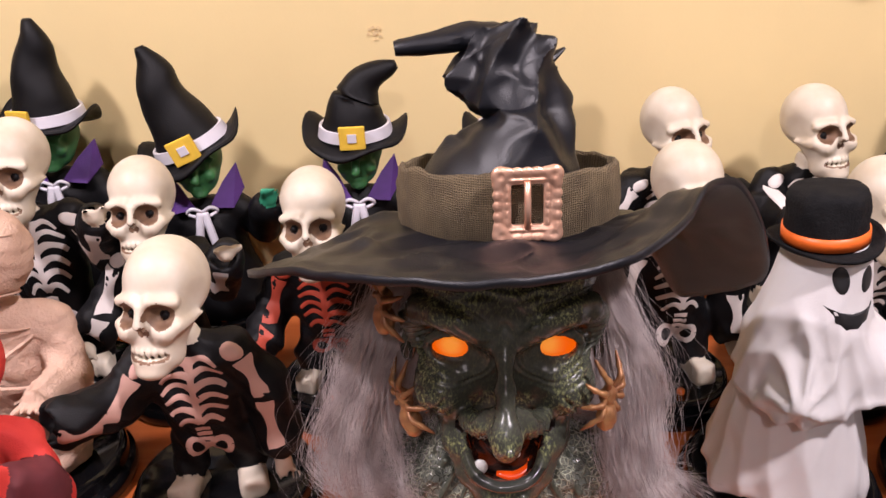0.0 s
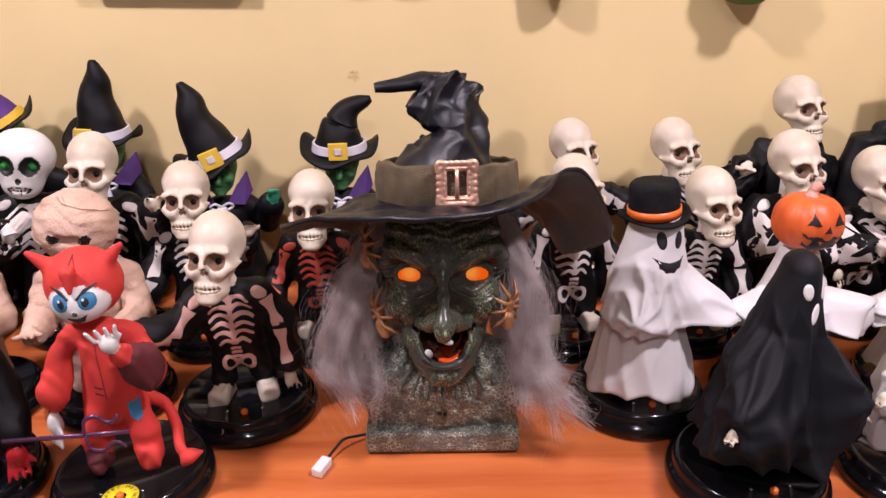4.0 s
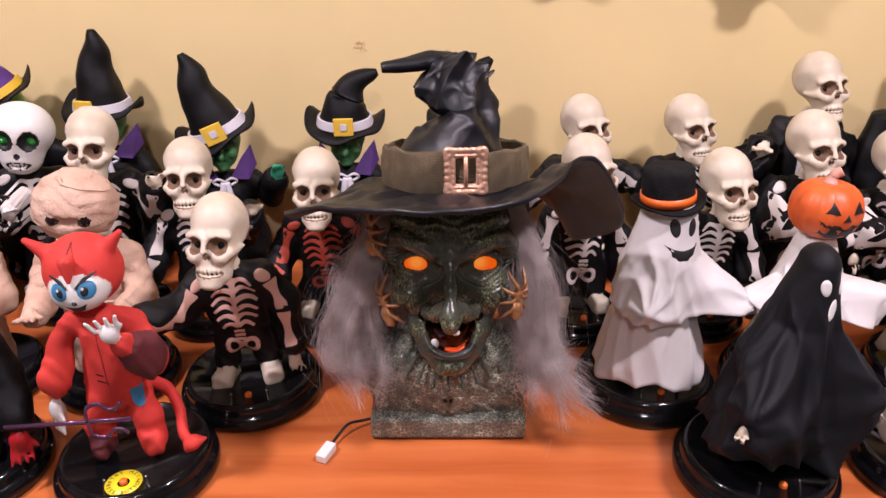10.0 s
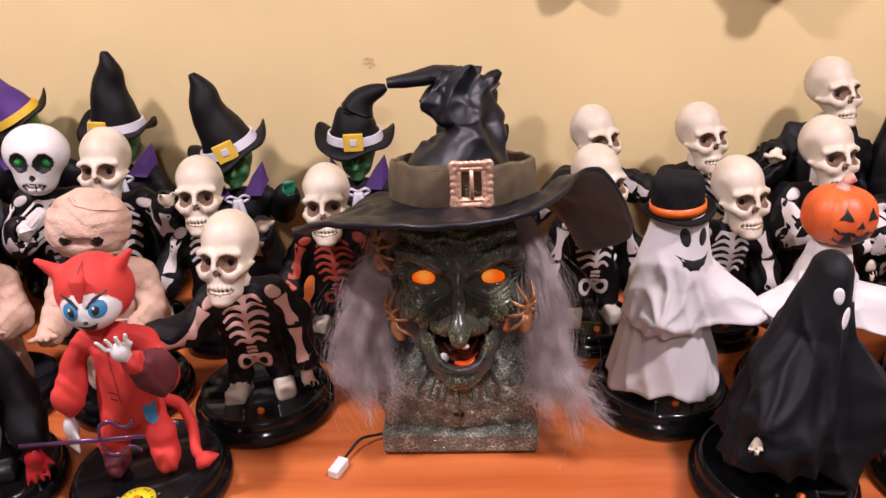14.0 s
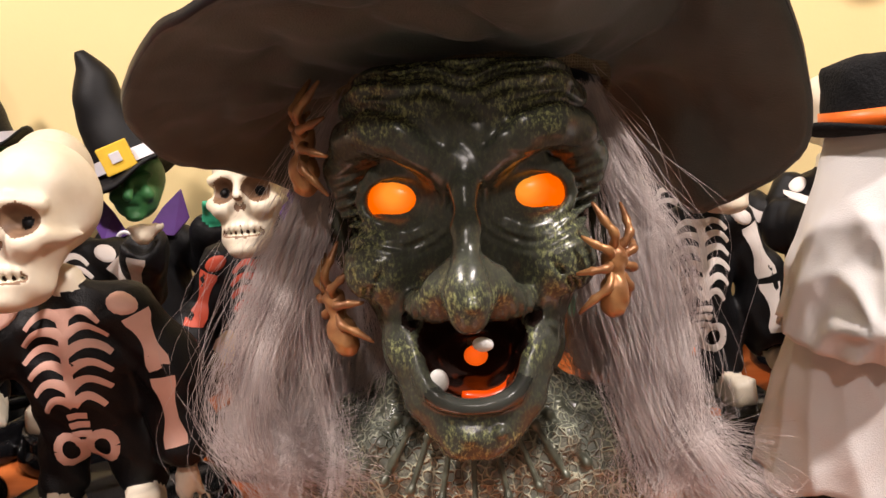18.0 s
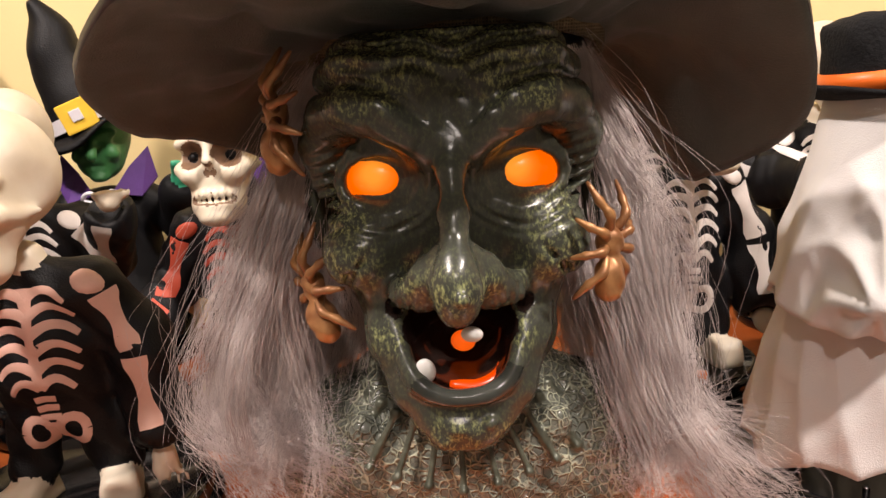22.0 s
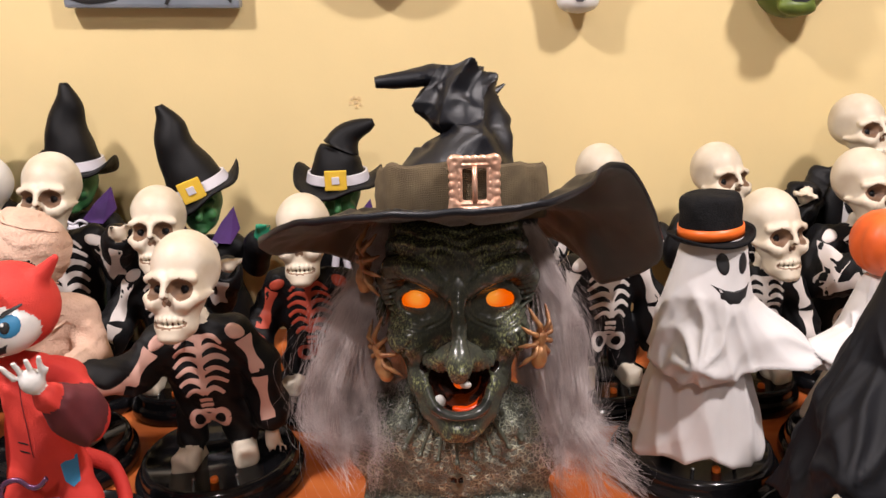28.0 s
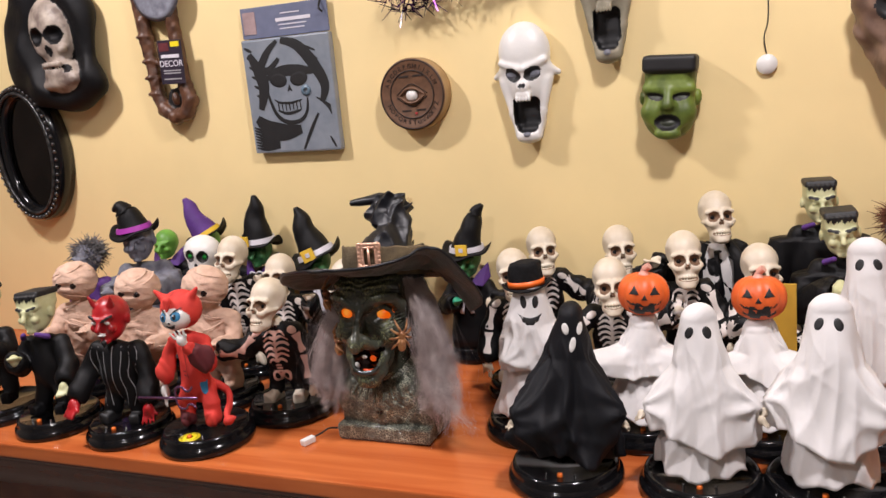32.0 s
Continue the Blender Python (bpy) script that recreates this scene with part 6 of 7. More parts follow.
place("pumpkin_figurine", pumpkin_ghost(1.4), .442, .130, .246, "orange pumpkin-headed figurine in white cloth", 10, (.430, .112), .080, group="pumpkin figurines")
place("pumpkin_figurine", pumpkin_ghost(2.6), .612, .150, .236, "darker orange pumpkin-headed figurine in white cloth", 0, (.618, .120), .080, group="pumpkin figurines")

place("imp_figurine", hooded_imp(), -.353, -.050, .258, "red hooded imp costume doll with trident and blue patch", 8, (-.345, -.046), sticker=True, base_yaw=8, size=.86)
place("devil_figurine", horned_devil(), -.520, -.050, .246, "red horned devil figurine in black pinstripe suit", 12, (-.530, -.048), .084)
place("monster_figurine", monster("chest", 3), -.738, -.030, .248, "pale green flat-headed monster figurine in black suit", 8, (-.725, -.044), .086, group="monster figurines")
place("monster_figurine", monster("front", 4), -.925, -.010, .250, "pale green monster figurine in black suit reaching forward", 12, (-.912, -.020), .086, group="monster figurines")
place("monster_figurine", monster("down", 5), .712, .420, .333, "tall pale green monster figurine in black cape", 6, (.712, .415), .07, girth=1.5, size=.90, group="monster figurines")
place("monster_figurine", monster("chest", 6), .735, .305, .300, "pale green monster figurine leaning its head sideways", 4, (.750, .310), .06, girth=1.4, size=.90, group="monster figurines")
place("mummy_figurine", mummy(0), -.430, .114, .254, "tan mummy figurine wrapped in gauze bandages", 10, (-.432, .122), .080, group="mummies")
place("mummy_figurine", mummy(1), -.600, .105, .252, "tan bandaged mummy figurine behind the devil", 14, (-.602, .112), .080, group="mummies")
place("mummy_figurine", mummy(2), -.800, .128, .262, "tan bandaged mummy figurine by the monster", 14, (-.800, .130), .080, group="mummies")

m = place("witch_figurine", witch("chest", None, 3), -.520, .432, .262, "green-faced witch figurine in black cape, purple collar", 6, (-.520, .436), .060, group="witches")
witch_hat(m @ pose(0, -.002, .205), "straight", yaw=-18, size=1.10)
m = place("witch_figurine", witch("up", None, 4), -.342, .405, .236, "green-faced witch figurine with white ribbon and purple collar", 12, (-.338, .405), .066, group="witches")
witch_hat(m @ pose(0, -.002, .203, 0, -19, 0), "straight", size=1.16)
m = place("witch_figurine", witch("up", None, 5), -.152, .400, .246, "green-faced witch figurine in black with a bent hat", 4, (-.152, .408), .060, group="witches")
witch_hat(m @ pose(0, -.002, .205), "bent", size=1.08)
m = place("witch_figurine", witch("chest", None, 6), .022, .430, .234, "green-faced witch figurine behind the large bust", 4, (.022, .432), .060, group="witches")
witch_hat(m @ pose(0, -.002, .205), "right", size=1.0)
m = place("witch_figurine", witch("wide", WITCHGREEN, 7), -.668, .428, .285, "bright green witch figurine in purple with yellow hat band", 20, (-.670, .432), .056, group="witches")
witch_hat(m @ pose(0, -.002, .203, 0, -26, 0), "straight", PURPLE, YELLOWCORD := node_mat("yellow_band", (0.78, 0.50, 0.03), .6), "black-brimmed purple witch hat with yellow band", size=1.02, brim_r=.058)
m = place("robed_figurine", wolfish(), -.735, .270, .325, "grey-faced figurine in a loose grey robe", 20, (-.735, .275), .066, girth=1.2, size=1.08)
witch_hat(m @ pose(-.004, -.004, .212, 0, -6, 0), "flop", None, MAGENTA := node_mat("magenta_satin", (0.42, 0.05, 0.42), .4), "black witch hat with magenta satin band", size=.98)
m = place("witch_figurine", witch("wide", WITCHGREEN, 8), -.800, .425, .285, "green-skinned figurine in purple behind the grey one", 12, (-.800, .428), .056, group="witches")


def furry(seed, fur, cloth):
    """Small figurine with a bushy head of hair."""
    P = clothed([], 1, ARMS["down"], shoe=1, skin=2)
    P += [(0, 0, 0, folds(.0014, 120, seed))]
    face_head(P, 2, w=.030, h=.038, c=(0, -.004, .188))
    bm = solid_mesh(P, (-.10, -.09, 0), (.10, .05, .234), .003)
    rnd = random.Random(seed)
    for i in range(900):
        d = Vector((rnd.gauss(0, 1), rnd.gauss(.35, .9), rnd.gauss(.5, .8))).normalized()
        p = Vector((0, .004, .196)) + d * .030
        q = p + (d + Vector((rnd.gauss(0, .5), rnd.gauss(0, .5), rnd.gauss(-.2, .5)))) * rnd.uniform(.008, .019)
        tube(bm, [p, p.lerp(q, .5) + Vector((0, 0, .002)), q], [.0012, .0009, .0003], 4, 0)
    return bm, [fur, cloth, GREY]


place("furry_figurine", furry(1, GREYFUR, PURPLE), -.900, .262, .285, "small figurine with bushy grey hair and purple robe", 10, (-.900, .264), .06)
place("furry_figurine", furry(2, BROWNFUR, BLUE), .850, .420, .285, "small figurine with bushy auburn hair in blue", 0, (.850, .420), .06)


# ---- things hung on the wall ----
def hang(ob, label, category, group=""):
    return tagged(ob, label, category, group)


LEATHER = node_mat("brown_embossed_card", (0.17, 0.085, 0.045), .5, second=(.11, .055, .03), scale=60, bump=.25, bump_scale=400)
TANSIDE = node_mat("tan_card", (0.42, 0.27, 0.12), .6, var=.15)
DARKINK = node_mat("dark_brown_ink", (0.025, 0.014, 0.010), .6)
disc = thing("spirit_box", -.081, .50, .585, "round brown spirit box with raised eye and ring of letters", "wall decoration")
to_wall = pose(0, 0, 0, 90)
part("case", lathe(bmesh.new(), [(0, 0), (.076, 0), (.078, .002), (.078, .036), (.076, .038), (0, .038)], 64, m=to_wall), TANSIDE, disc, "tan card side")
part("face", lathe(bmesh.new(), [(.0765, .038), (.0765, .0395), (.070, .0405), (.068, .0395), (0, .0395)], 64, m=to_wall), LEATHER, disc, "brown embossed face")
for r in (.0735, .051):
    part("ring", lathe(bmesh.new(), [(r - .0012, .0394), (r - .0012, .0412), (r + .0012, .0412), (r + .0012, .0394)], 64, m=to_wall), DARKINK, disc)
def arc_text(text, radius, start, end, size, flip):
    n = len(text)
    for i, ch in enumerate(text):
        a = radians(start + (end - start) * i / (n - 1))
        words(ch, size, DARKINK, disc, pose(radius * math.cos(a), -.0402, radius * math.sin(a), 90, 0, 0) @ pose(0, 0, 0, 0, 0, math.degrees(a) + (90 if flip else -90)), .0004, "letter")
arc_text("ABCDEFGHIJKLM", .060, 158, 22, .0135, False)
arc_text("NOPQRSTUVWXYZ", .060, 202, 338, .0135, True)
part("eyeball", lathe(bmesh.new(), [(.013, .038), (.0125, .043), (.008, .047), (0, .049)], 24, m=pose(0, 0, -.002) @ to_wall), EYEWHITE, disc, "pale glassy eyeball")
for s in (-1, 1):
    pts = bez([(-.030, -.0405, -.002), (-.014, -.043, -.002 + s * .012), (0, -.046, -.002 + s * .0155), (.014, -.043, -.002 + s * .012), (.030, -.0405, -.002)], 5)
    part("eyelid", tube(bmesh.new(), pts, .0030, 8), LEATHER, disc)
    pts = bez([(-.036, -.0405, -.002 + s * .003), (0, -.0405, -.002 + s * .024), (.036, -.0405, -.002 + s * .003)], 6)
    part("eye_line", tube(bmesh.new(), pts, .0010, 6), DARKINK, disc)
part("indicator", lathe(bmesh.new(), [(.0028, .039), (.0024, .042), (0, .0425)], 12, m=pose(.006, 0, -.041) @ to_wall), HORNRED, disc, "small red lamp")
for x in (-.016, .018):
    part("ink_bar", box(bmesh.new(), (x - .012, -.0405, .037), (x + .012, -.0395, .041)), DARKINK, disc)
    part("ink_bar", box(bmesh.new(), (x - .011, -.0405, -.036), (x + .011, -.0395, -.032)), DARKINK, disc)


def long_mask(name, x, z, colour, shade, label, h=.245, w=.150):
    """Long-jawed plastic mask with hollow eyes, a snarling upper row and an open jaw."""
    sz, sx = h / .245, w / .150
    P = [(1, .02, 0, ell((0, 0, .060), (.054, .034, .062))), (1, .02, 0, ell((0, .002, .002), (.049, .029, .045))), (1, .02, 0, ell((0, .006, -.066), (.036, .022, .052))), (1, .010, 0, ell((0, -.008, -.108), (.025, .020, .016)))]
    for s in (-1, 1):
        P += [(1, .010, 0, cap((s * .044, .000, .026), (s * .066, .008, .016), .013, .006)), (1, .008, 0, cap((s * .008, -.030, .029), (s * .046, -.018, .043), .0065, .0060)),
              (1, .010, 0, cap((s * .046, -.002, .004), (s * .030, -.006, -.060), .011, .009)), (1, .008, 0, cap((s * .030, -.006, -.060), (s * .018, -.008, -.108), .009, .009)),
              (-1, .004, 1, ell((s * .0250, -.036, .0175), (.0215, .018, .0125), ry=-s * 17)), (1, .001, 2, ell((s * .025, -.020, .017), (.011, .004, .0055), ry=-s * 17))]
    P += [(1, .006, 0, ell((0, -.030, -.008), (.014, .012, .012))), (-1, .002, 1, ell((-.004, -.042, -.004), (.0026, .006, .004))), (-1, .002, 1, ell((.004, -.042, -.004), (.0026, .006, .004)))]
    P += [(-1, .004, 1, block((0, -.028, -.058), (.026, .030, .028), .008)), (-1, .004, 1, block((0, -.028, -.082), (.020, .030, .016), .008))]
    P += [(1, .004, 0, ell((0, -.030, -.022), (.018, .010, .008)))]
    for i in range(5):
        P += [(1, .0012, 0, ell(((i - 2) * .0066, -.036, -.030), (.0034, .0045, .0072)))]
    P += [(1, .002, 3, ell((0, -.026, -.104), (.007, .006, .005)))]
    P += [(-1, .001, -1, block((0, .060, 0), (.2, .040, .3), .001))]
    bm = solid_mesh(P, (-.082, -.052, -.132), (.082, .026, .128), .0022)
    ob = part(name, bm, [colour, BLACKPAINT, shade, GREY])
    ob.matrix_world = pose(x, .478, z, 0, 0, 0) @ Matrix.Diagonal((sx, 1, sz, 1))
    return hang(ob, label, "mask", "skull masks")


long_mask("skull_mask", .172, .585, SKULLWHITE, GREY, "white plastic long-jawed skull mask with black eyes and mouth")
long_mask("skull_mask", .345, .742, node_mat("grey_bone_vinyl", (0.36, 0.33, 0.24), .5, second=(.2, .18, .13), scale=30), BLACKPAINT, "weathered grey long-jawed skull mask with open mouth", .27, .140)

OLIVE = node_mat("olive_green_vinyl", (0.17, 0.235, 0.035), .45, second=(.07, .105, .018), scale=28, bump=.2)
P = [(1, .02, 0, block((0, 0, .010), (.048, .036, .060), .022)), (1, .02, 0, ell((0, -.002, -.045), (.046, .034, .038))), (1, .008, 0, cap((-.040, -.027, .019), (.040, -.027, .019), .011)), (1, .006, 0, cap((-.030, -.030, .030), (.030, -.030, .030), .004)),
     (1, .004, 1, block((0, -.006, .066), (.051, .038, .017), .009)), (1, .007, 0, cap((0, -.034, .014), (0, -.044, -.012), .009, .012)), (1, .006, 0, ell((0, -.034, -.068), (.026, .012, .012)))]
for s in (-1, 1):
    P += [(-1, .005, 1, ell((s * .025, -.038, .004), (.016, .008, .0048), ry=-s * 8)), (1, .002, 2, ell((s * .025, -.0305, .002), (.010, .004, .0022))), (1, .012, 0, ell((s * .034, -.024, -.026), (.018, .016, .018))),
          (1, .006, 0, cap((s * .012, -.036, -.014), (s * .030, -.030, -.044), .007, .006)), (1, .004, 0, ell((s * .052, .006, 0), (.008, .012, .016)))]
P += [(1, .005, 0, ell((0, -.030, -.046), (.031, .013, .021))), (-1, .004, 1, ell((0, -.042, -.046), (.024, .014, .0140))), (1, .003, 2, ell((0, -.026, -.048), (.017, .008, .007)))]
P += [(-1, .001, -1, block((0, .066, 0), (.2, .04, .3), .001))]
ob = part("monster_mask", solid_mesh(P, (-.066, -.062, -.094), (.066, .030, .088), .0021), [OLIVE, BLACKPAINT, node_mat("dark_olive_paint", (.055, .065, .045), .5, var=.3)])
ob.matrix_world = pose(.456, .474, .530, 0, 4, 0) @ Matrix.Scale(.97, 4)
hang(ob, "olive green snarling monster mask with flat black hair", "mask")

# bagged bandana with printed header card
PACKGREY = node_mat("grey_printed_cloth", (0.24, 0.27, 0.31), .42, second=(.19, .22, .26), scale=30, bump=.15, bump_scale=300, coat=.5)
CARDBLUE = node_mat("slate_card", (0.16, 0.18, 0.27), .4, var=.15, coat=.3)
CARDPINK = node_mat("dusty_pink_card", (0.42, 0.30, 0.30), .5, var=.3)
pack = thing("packaged_banner", -.398, .490, .612, "grey skull-printed cloth folded in clear bag with header card", "packaged cloth")
pack.matrix_world = pose(-.398, .492, .612, 0, 1.2, 0)
w, h = .119, .133
part("folded_cloth", box(bmesh.new(), (-w, -.016, -h), (w, .004, h), .005), PACKGREY, pack)
part("header_card", box(bmesh.new(), (-w + .002, -.006, h + .002), (w - .002, -.002, h + .072), .001), CARDBLUE, pack, "slate-blue printed header card")
part("card_picture", box(bmesh.new(), (-w + .008, -.0075, h + .012), (-w + .042, -.0055, h + .062)), CARDPINK, pack)
for i, (zz, ww) in enumerate(((.052, .034), (.038, .062), (.027, .050), (.018, .044))):
    part("ink_bar", box(bmesh.new(), (-.020 - ww * .5 + .03, -.0072, h + zz - (.004 if i == 1 else .0012)), (-.020 + ww + .03, -.0056, h + zz + (.004 if i == 1 else .0012))), RIBBON, pack)
flat = BVHTree.FromPolygons([Vector(v) for v in ((-w, -.0166, -h), (w, -.0166, -h), (w, -.0166, h), (-w, -.0166, h))], [(0, 1, 2, 3)])
bm = bmesh.new()
def inkline(pts, wd):
    ribbon(bm, flat, [(p.x, p.y) for p in bez([(x, z, 0) for x, z in pts], 5)], [1.45 * wd * (.35 + .65 * math.sin(math.pi * (k + .6) / ((len(pts) - 1) * 5 + 1.4))) for k in range((len(pts) - 1) * 5 + 1)], 0, .0006)
inkline([(-.10, .10), (-.08, .06), (-.07, .02), (-.085, -.03)], .022)
inkline([(-.02, .125), (-.05, .10), (-.072, .065), (-.05, .06), (-.02, .085)], .014)
inkline([(-.02, .128), (.03, .112), (.065, .075), (.095, .02), (.085, -.02)], .020)
inkline([(-.06, .04), (-.02, .055), (.03, .055), (.07, .05)], .018)
for x in (-.028, .028):
    blob(bm, flat, oval(x, .036, .024, .017, 8 if x > 0 else -8), 0, .0007)
blob(bm, flat, [(-.006, .008), (.000, .026), (.007, .008), (.0, .012)], 0, .0007)
inkline([(-.062, .03), (-.058, -.005), (-.042, -.045), (-.015, -.062), (.02, -.060), (.040, -.040), (.046, -.008)], .007)
inkline([(-.045, -.008), (-.030, -.016), (0, -.018), (.030, -.012)], .004)
inkline([(-.038, -.034), (-.012, -.042), (.024, -.036)], .005)
for i in range(7):
    inkline([(-.036 + .010 * i, -.014), (-.035 + .010 * i, -.036)], .0022)
inkline([(-.10, -.05), (-.07, -.075), (-.03, -.085), (.02, -.080)], .030)
for i in range(8):
    inkline([(-.112, -.070 - .007 * i), (-.085, -.082 - .006 * i), (-.045, -.100 - .003 * i)], .0045)
for i in range(6):
    inkline([(.045 + .008 * i, .110 - .012 * i), (.080 + .004 * i, .095 - .020 * i)], .0042)
    inkline([(.070 + .006 * i, -.010 - .004 * i), (.105, -.030 - .004 * i)], .0036)
inkline([(.070, -.045), (.045, -.085), (.020, -.128)], .006)
inkline([(.095, -.100), (.108, -.125)], .004)
for i in range(6):
    inkline([(-.112 + .004 * i, .115 - .022 * i), (-.092 + .004 * i, .105 - .022 * i)], .005)
part("printed_figure", bm, BLACKPAINT, pack, "black ink drawing of a hooded skull")
part("disc_tag", lathe(bmesh.new(), [(.0045, .016), (.0125, .016), (.012, .0195), (.005, .0195)], 20, m=pose(.044, 0, .008) @ to_wall), GREYBLUE := node_mat("grey_blue_plastic", (.13, .20, .26), .3), pack, "round grey-blue tag")
part("hook", tube(bmesh.new(), bez([(w - .018, -.004, h + .072), (w - .016, -.018, h + .052), (w - .012, -.012, h + .044)], 4), .0025, 8), BLACKPAINT, pack)

# carved-look double post with a card
CARVED = node_mat("carved_brown_resin", (0.14, 0.060, 0.030), .42, second=(.06, .025, .014), scale=40, bump=.5, bump_scale=160)
post = thing("door_knocker", -.735, .49, .70, "brown carved resin knocker with looped end and price card", "wall decoration")
P = [(1, .006, 0, cap((-.070, -.014, .30), (-.048, -.014, -.062), .018, .016)), (1, .006, 0, cap((.026, -.016, .30), (.040, -.016, -.04), .016, .016))]
for z in (.09, .03, -.01, -.05):
    P += [(1, .003, 0, ell((-.058 + (.03 - z) * .05, -.014, z), (.022, .021, .006)))]
loop = [(-.048 + .0, -.014, -.06), (-.034, -.016, -.092), (.0, -.018, -.112), (.034, -.018, -.104), (.050, -.018, -.074), (.040, -.016, -.04)]
for a, b_ in zip(loop, loop[1:]):
    P += [(1, .006, 0, cap(a, b_, .017, .018))]
P += [(1, .006, 1, ell((.006, -.010, -.070), (.030, .012, .030))), (1, .004, 0, ell((.014, -.028, -.066), (.009, .009, .016))), (1, .005, 0, cap((-.052, -.016, .028), (.030, -.018, .010), .007))]
P += [(0, 0, 0, folds(.0012, 240, 50))]
part("knocker_ring", solid_mesh(P, (-.100, -.048, -.140), (.072, .010, .20), .0028), [CARVED, BLACKPAINT], post)
card = part("price_card", box(bmesh.new(), (-.036, -.0012, -.052), (.036, .0012, .052), .0008), BLACKCARD := node_mat("black_card", (.03, .022, .04), .35, var=.3, coat=.3), post, "black and yellow printed card")
card.matrix_basis = pose(.030, -.040, .020, 0, 3, 0)
words("DECOR", .021, RIBBON, card, pose(0, -.0016, -.004, 90), .0003)
part("ink_bar", box(bmesh.new(), (-.028, -.0018, .010), (.026, -.0010, .018)), RIBBON, card)
part("price_sticker", box(bmesh.new(), (.004, -.0019, .036), (.030, -.0010, .048)), YELLOWSTICKER, card, "yellow price sticker")
part("card_band", box(bmesh.new(), (-.032, -.0018, .026), (-.002, -.0010, .046)), MAROON, card)
for zz in (-.020, -.026, -.040):
    part("ink_bar", box(bmesh.new(), (-.026, -.0018, zz - .0015), (.026, -.0010, zz + .0015)), GREYSTRIPE, card)
part("round_plate", lathe(bmesh.new(), [(0, 0), (.066, 0), (.072, .006), (.060, .012), (.054, .009), (0, .009)], 40, m=pose(.010, -.026, .190) @ to_wall), GREY, post, "round grey plate")

# hooded reaper mask
P = [(1, .03, 1, ell((0, 0, .02), (.150, .050, .170))), (1, .02, 1, ell((.03, -.004, -.09), (.120, .045, .075))), (1, .03, 1, ell((-.10, .004, -.05), (.075, .030, .10))), (0, 0, 0, folds(.006, 40, 60)),
     (-1, .02, 1, ell((.035, -.060, .00), (.096, .052, .140), ry=-8)), (1, .01, 0, ell((.030, -.026, .030), (.064, .036, .084), ry=-8)), (1, .012, 0, ell((.052, -.032, -.078), (.058, .032, .044)))]
for s in (-1, 1):
    P += [(-1, .006, 1, ell((.036 + s * .030, -.060, .022), (.025, .022, .020))), (1, .006, 0, ell((.040 + s * .040, -.046, -.016), (.016, .012, .012)))]
P += [(-1, .004, 1, ell((.040, -.062, -.018), (.009, .012, .014))), (-1, .003, 1, block((.048, -.064, -.062), (.046, .014, .0075), .004))]
for i in range(8):
    P += [(1, .002, 0, ell((.016 + .0085 * i, -.058 - .004 * math.sin(i * .4), -.050), (.0042, .005, .009))), (1, .002, 0, ell((.018 + .0080 * i, -.055 - .004 * math.sin(i * .4), -.068), (.0040, .005, .008)))]
for s in (-1, 1):
    P += [(-1, .012, -1, ell((.044 + s * .062, -.056, -.040), (.022, .030, .030)))]
P += [(1, .008, 0, cap((.010, -.048, -.100), (.100, -.044, -.090), .013, .011)), (-1, .001, -1, block((0, .080, 0), (.3, .04, .4), .001))]
ob = part("reaper_mask", solid_mesh(P, (-.19, -.085, -.18), (.19, .045, .20), .0042), [AGEDBONE := node_mat("aged_bone_vinyl", (.48, .41, .34), .5, second=(.16, .12, .10), scale=30, bump=.5), CLOTH])
ob.matrix_world = pose(-1.085, .458, .800)
hang(ob, "aged skull mask inside a black cloth hood", "mask")

# oval framed dark mirror
MIRRORDARK = node_mat("dark_mirror", (0.05, 0.045, 0.045), .06, metal=1.0, var=.3, scale=12, bump=0)
SILVER = node_mat("antique_silver_paint", (0.14, 0.14, 0.14), .28, metal=.8, second=(.03, .03, .03), scale=60, bump=.3)
fr = thing("oval_mirror", -1.262, .497, .530, "black oval frame with beaded silver edging round dark glass", "mirror")
def oval_ring(profile, mat, name):
    bm = bmesh.new()
    rows = [[bm.verts.new(((.125 + o) * math.cos(a), -d, (.190 + o) * math.sin(a))) for a in (2 * math.pi * i / 80 for i in range(80))] for o, d in profile]
    for a, b in zip(rows, rows[1:] + rows[:1]):
        for i in range(80):
            bm.faces.new((a[i], b[i], b[(i + 1) % 80], a[(i + 1) % 80])).smooth = True
    bmesh.ops.recalc_face_normals(bm, faces=bm.faces[:])
    return part(name, bm, mat, fr)
oval_ring([(.0, 0), (.0, .030), (-.006, .046), (-.018, .050), (-.024, .042), (-.036, .040), (-.042, .030), (-.042, 0)], PLASTIC, "frame")
oval_ring([(-.020, .045), (-.022, .052), (-.028, .053), (-.031, .046)], SILVER, "inner_moulding")
bm = bmesh.new()
c = bm.verts.new((0, -.026, 0))
ringv = [bm.verts.new((.085 * math.cos(a), -.026, .150 * math.sin(a))) for a in (2 * math.pi * i / 64 for i in range(64))]
for i in range(64):
    bm.faces.new((c, ringv[i], ringv[(i + 1) % 64]))
bmesh.ops.recalc_face_normals(bm, faces=bm.faces[:])
part("glass", bm, MIRRORDARK, fr, "dark mirror glass")
bead = lathe(bmesh.new(), [(.0055, 0), (.0050, .003), (.003, .005), (0, .0056)], 8, m=to_wall)
bead_me = bpy.data.meshes.new("bead")
bead.to_mesh(bead_me)
bead.free()
bead_me.materials.append(SILVER)
for i in range(54):
    a = 2 * math.pi * i / 54
    o = new("bead", bead_me)
    o.parent = fr
    o.location = (.113 * math.cos(a), -.048, .178 * math.sin(a))

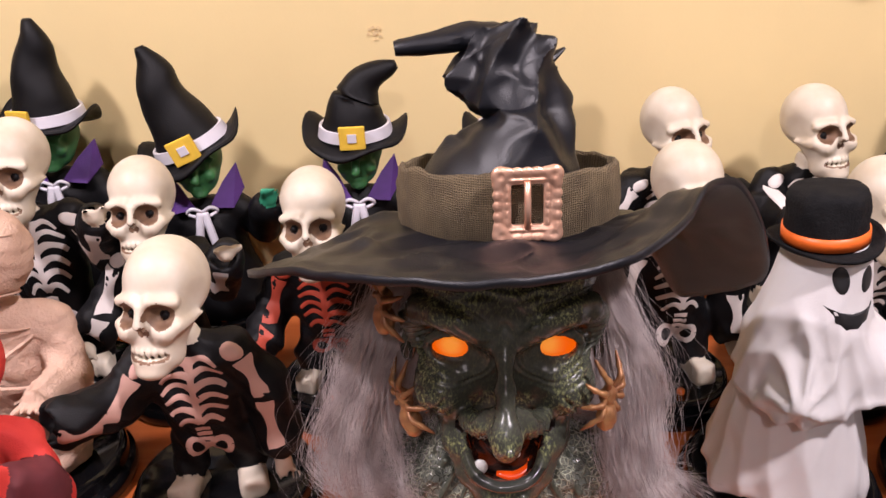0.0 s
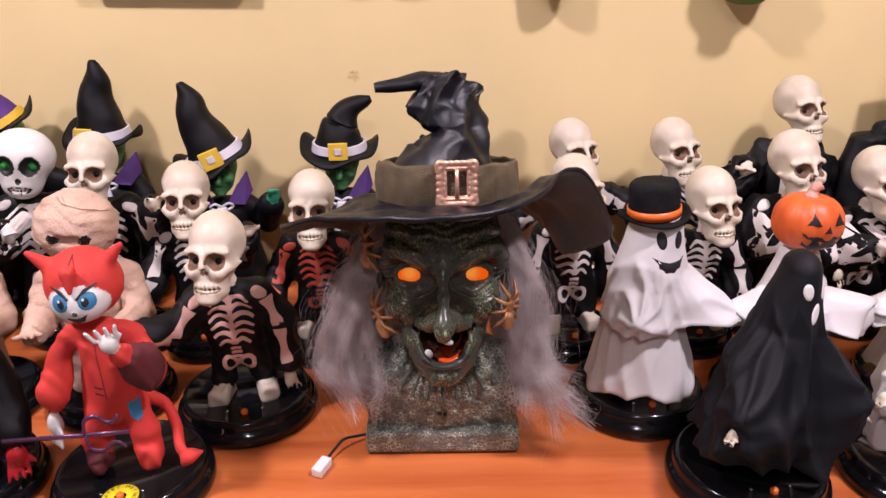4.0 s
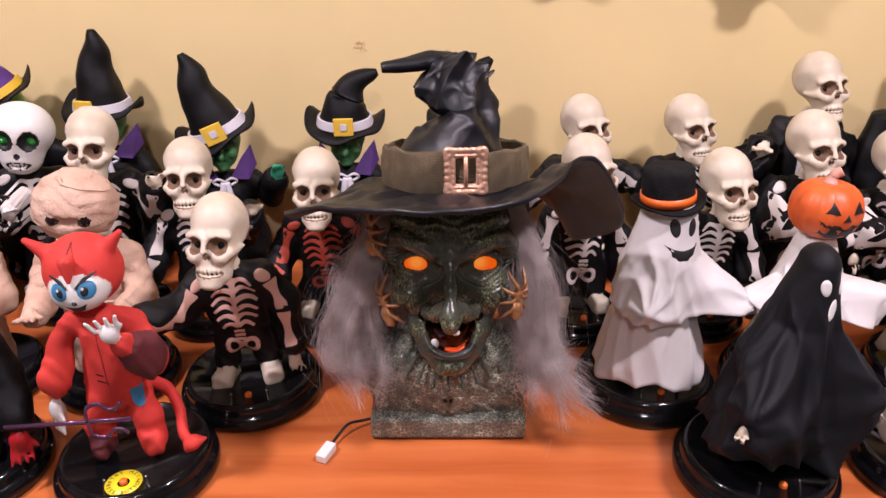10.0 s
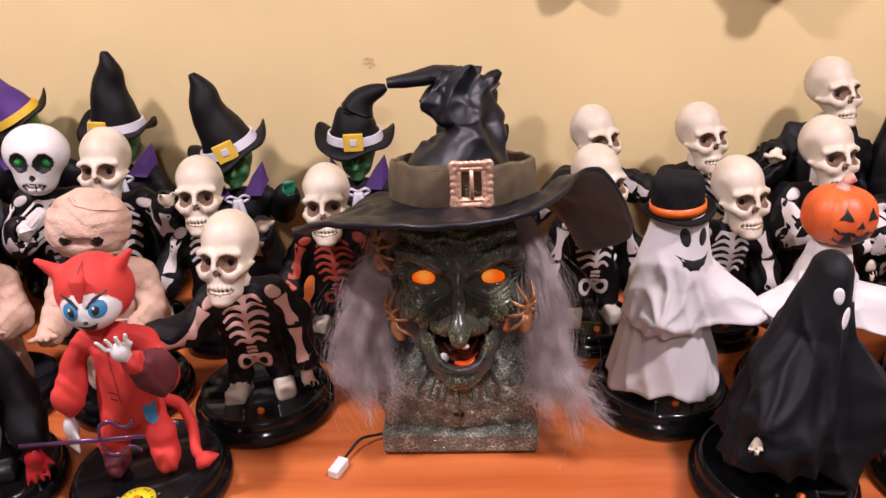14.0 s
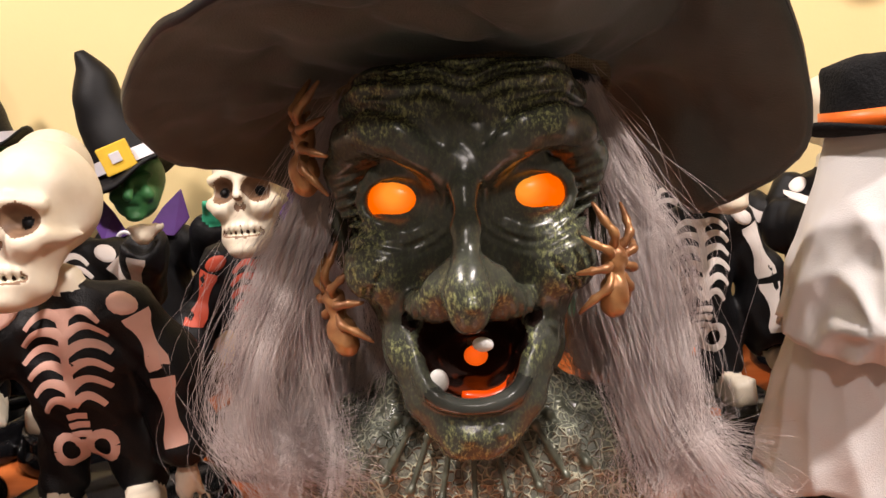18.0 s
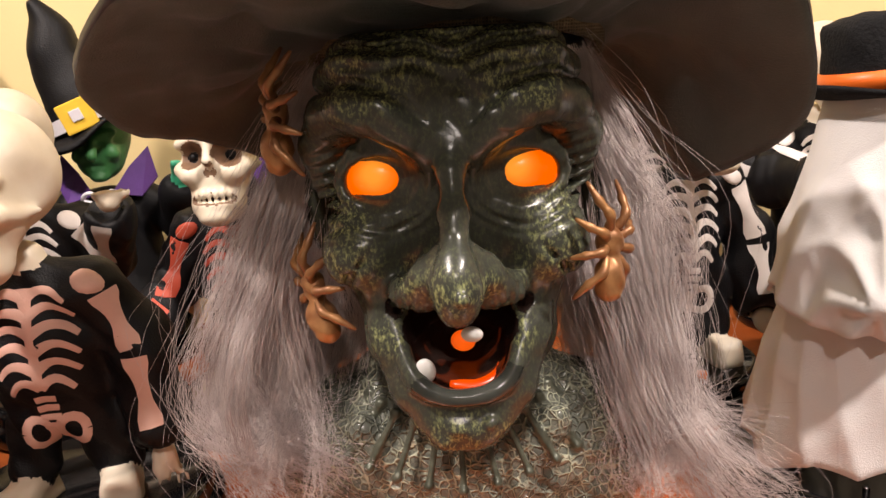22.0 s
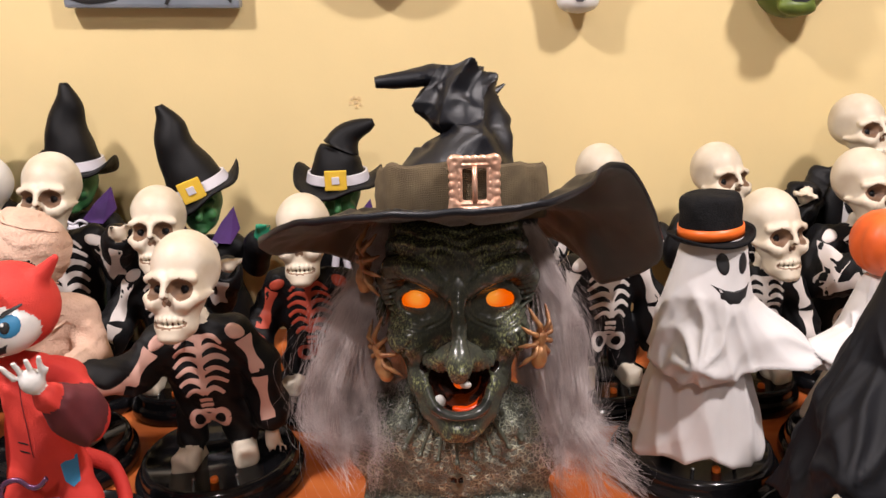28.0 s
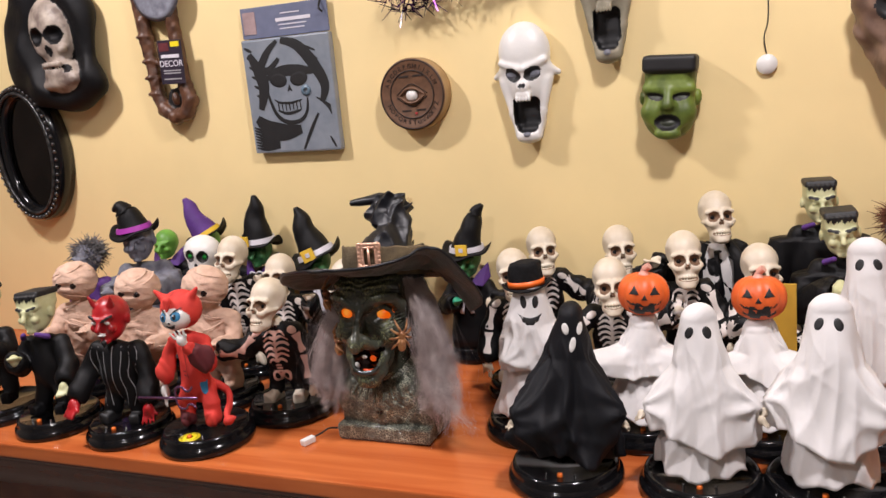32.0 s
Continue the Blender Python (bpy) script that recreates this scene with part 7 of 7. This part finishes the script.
# tinsel garland, sensor button on a cord, brown mask
tin = random.Random(8)
bm = bmesh.new()
for i in range(420):
    cx = tin.uniform(-.14, .16)
    c0 = Vector((cx, tin.uniform(-.03, .0), .02 * math.sin(cx * 20) + tin.uniform(0, .05)))
    d = Vector((tin.gauss(0, 1), tin.gauss(-.3, .7), tin.gauss(0, 1))).normalized() * tin.uniform(.02, .045)
    sd = d.cross(Vector((tin.gauss(0, 1), tin.gauss(0, 1), tin.gauss(0, 1)))).normalized() * .0016
    a = [bm.verts.new(c0 - sd), bm.verts.new(c0 + sd), bm.verts.new(c0 + d + sd * .4), bm.verts.new(c0 + d - sd * .4)]
    bm.faces.new(a).material_index = i % 3 == 0
ob = part("tinsel_garland", bm, [node_mat("purple_foil", (.10, .02, .16), .2, metal=.9), node_mat("black_foil", (.03, .03, .035), .15, metal=.9)])
ob.location = (.020, .478, .775)
tagged(ob, "shiny purple and black foil tinsel garland", "garland", kind="stuff")
bell = thing("sensor_button", .629, .50, .574, "small white round sensor button hanging on a black cord", "sensor")
part("button", lathe(bmesh.new(), [(0, 0), (.018, 0), (.0185, .006), (.017, .009), (0, .0095)], 32, m=to_wall), SKULLWHITE, bell)
part("cord", tube(bmesh.new(), bez([(0, -.004, .017), (-.004, -.004, .05), (.004, -.004, .09), (.002, -.004, .20)], 6), .0011, 6), BLACKPAINT, bell)
P = [(1, .02, 0, ell((0, 0, .02), (.085, .05, .10))), (1, .02, 0, ell((0, -.01, -.07), (.055, .05, .06))), (1, .02, 0, cap((-.07, -.02, .05), (.07, -.02, .05), .02)), (-1, .012, 1, ell((-.035, -.055, .02), (.022, .02, .018))), (-1, .012, 1, ell((.035, -.055, .02), (.022, .02, .018))),
     (1, .01, 0, cap((0, -.045, .02), (0, -.065, -.03), .012, .018)), (-1, .008, 1, ell((0, -.06, -.075), (.03, .02, .015))), (0, 0, 0, folds(.004, 110, 71)), (-1, .001, -1, block((0, .08, 0), (.2, .04, .3), .001))]
ob = part("brown_mask", solid_mesh(P, (-.11, -.095, -.145), (.11, .045, .14), .0034), [node_mat("brown_latex", (.26, .16, .11), .5, second=(.12, .07, .05), scale=25, bump=.4), BLACKPAINT])
ob.matrix_world = pose(.852, .462, .630)
hang(ob, "wrinkled brown latex face mask", "mask")

# scuff on the paint
bm = bmesh.new()
for i in range(7):
    x, z, r = .0075 * math.cos(2.4 * i) * (i > 0), .0070 * math.sin(2.4 * i) * (i > 0), tin.uniform(.0015, .0034)
    bm.faces.new([bm.verts.new((x - r * math.cos(a) * tin.uniform(.5, 1.2), 0, z + r * math.sin(a) * tin.uniform(.5, 1.2))) for a in (2 * math.pi * k / 9 for k in range(9))])
ob = part("wall_scuff", bm, node_mat("scuffed_plaster", (.72, .52, .28), .8, second=(.80, .61, .31), scale=300))
ob.location = (-.135, .4985, .346)
tagged(ob, "small brown scuff mark on the yellow paint", "stain", kind="structure")

# yellow card panel standing behind a pumpkin figurine
panel = thing("card_panel", .642, .208, 0, "upright ochre-yellow cardboard panel behind a pumpkin figurine", "card panel")
part("board", box(bmesh.new(), (-.026, 0, 0), (.026, .004, .233), .0008), node_mat("ochre_card", (.62, .36, .04), .6, var=.12, scale=30), panel)
part("foot", box(bmesh.new(), (-.020, .004, 0), (.020, .030, .003), .0006), node_mat("grey_card", (.35, .31, .25), .7, var=.1), panel)
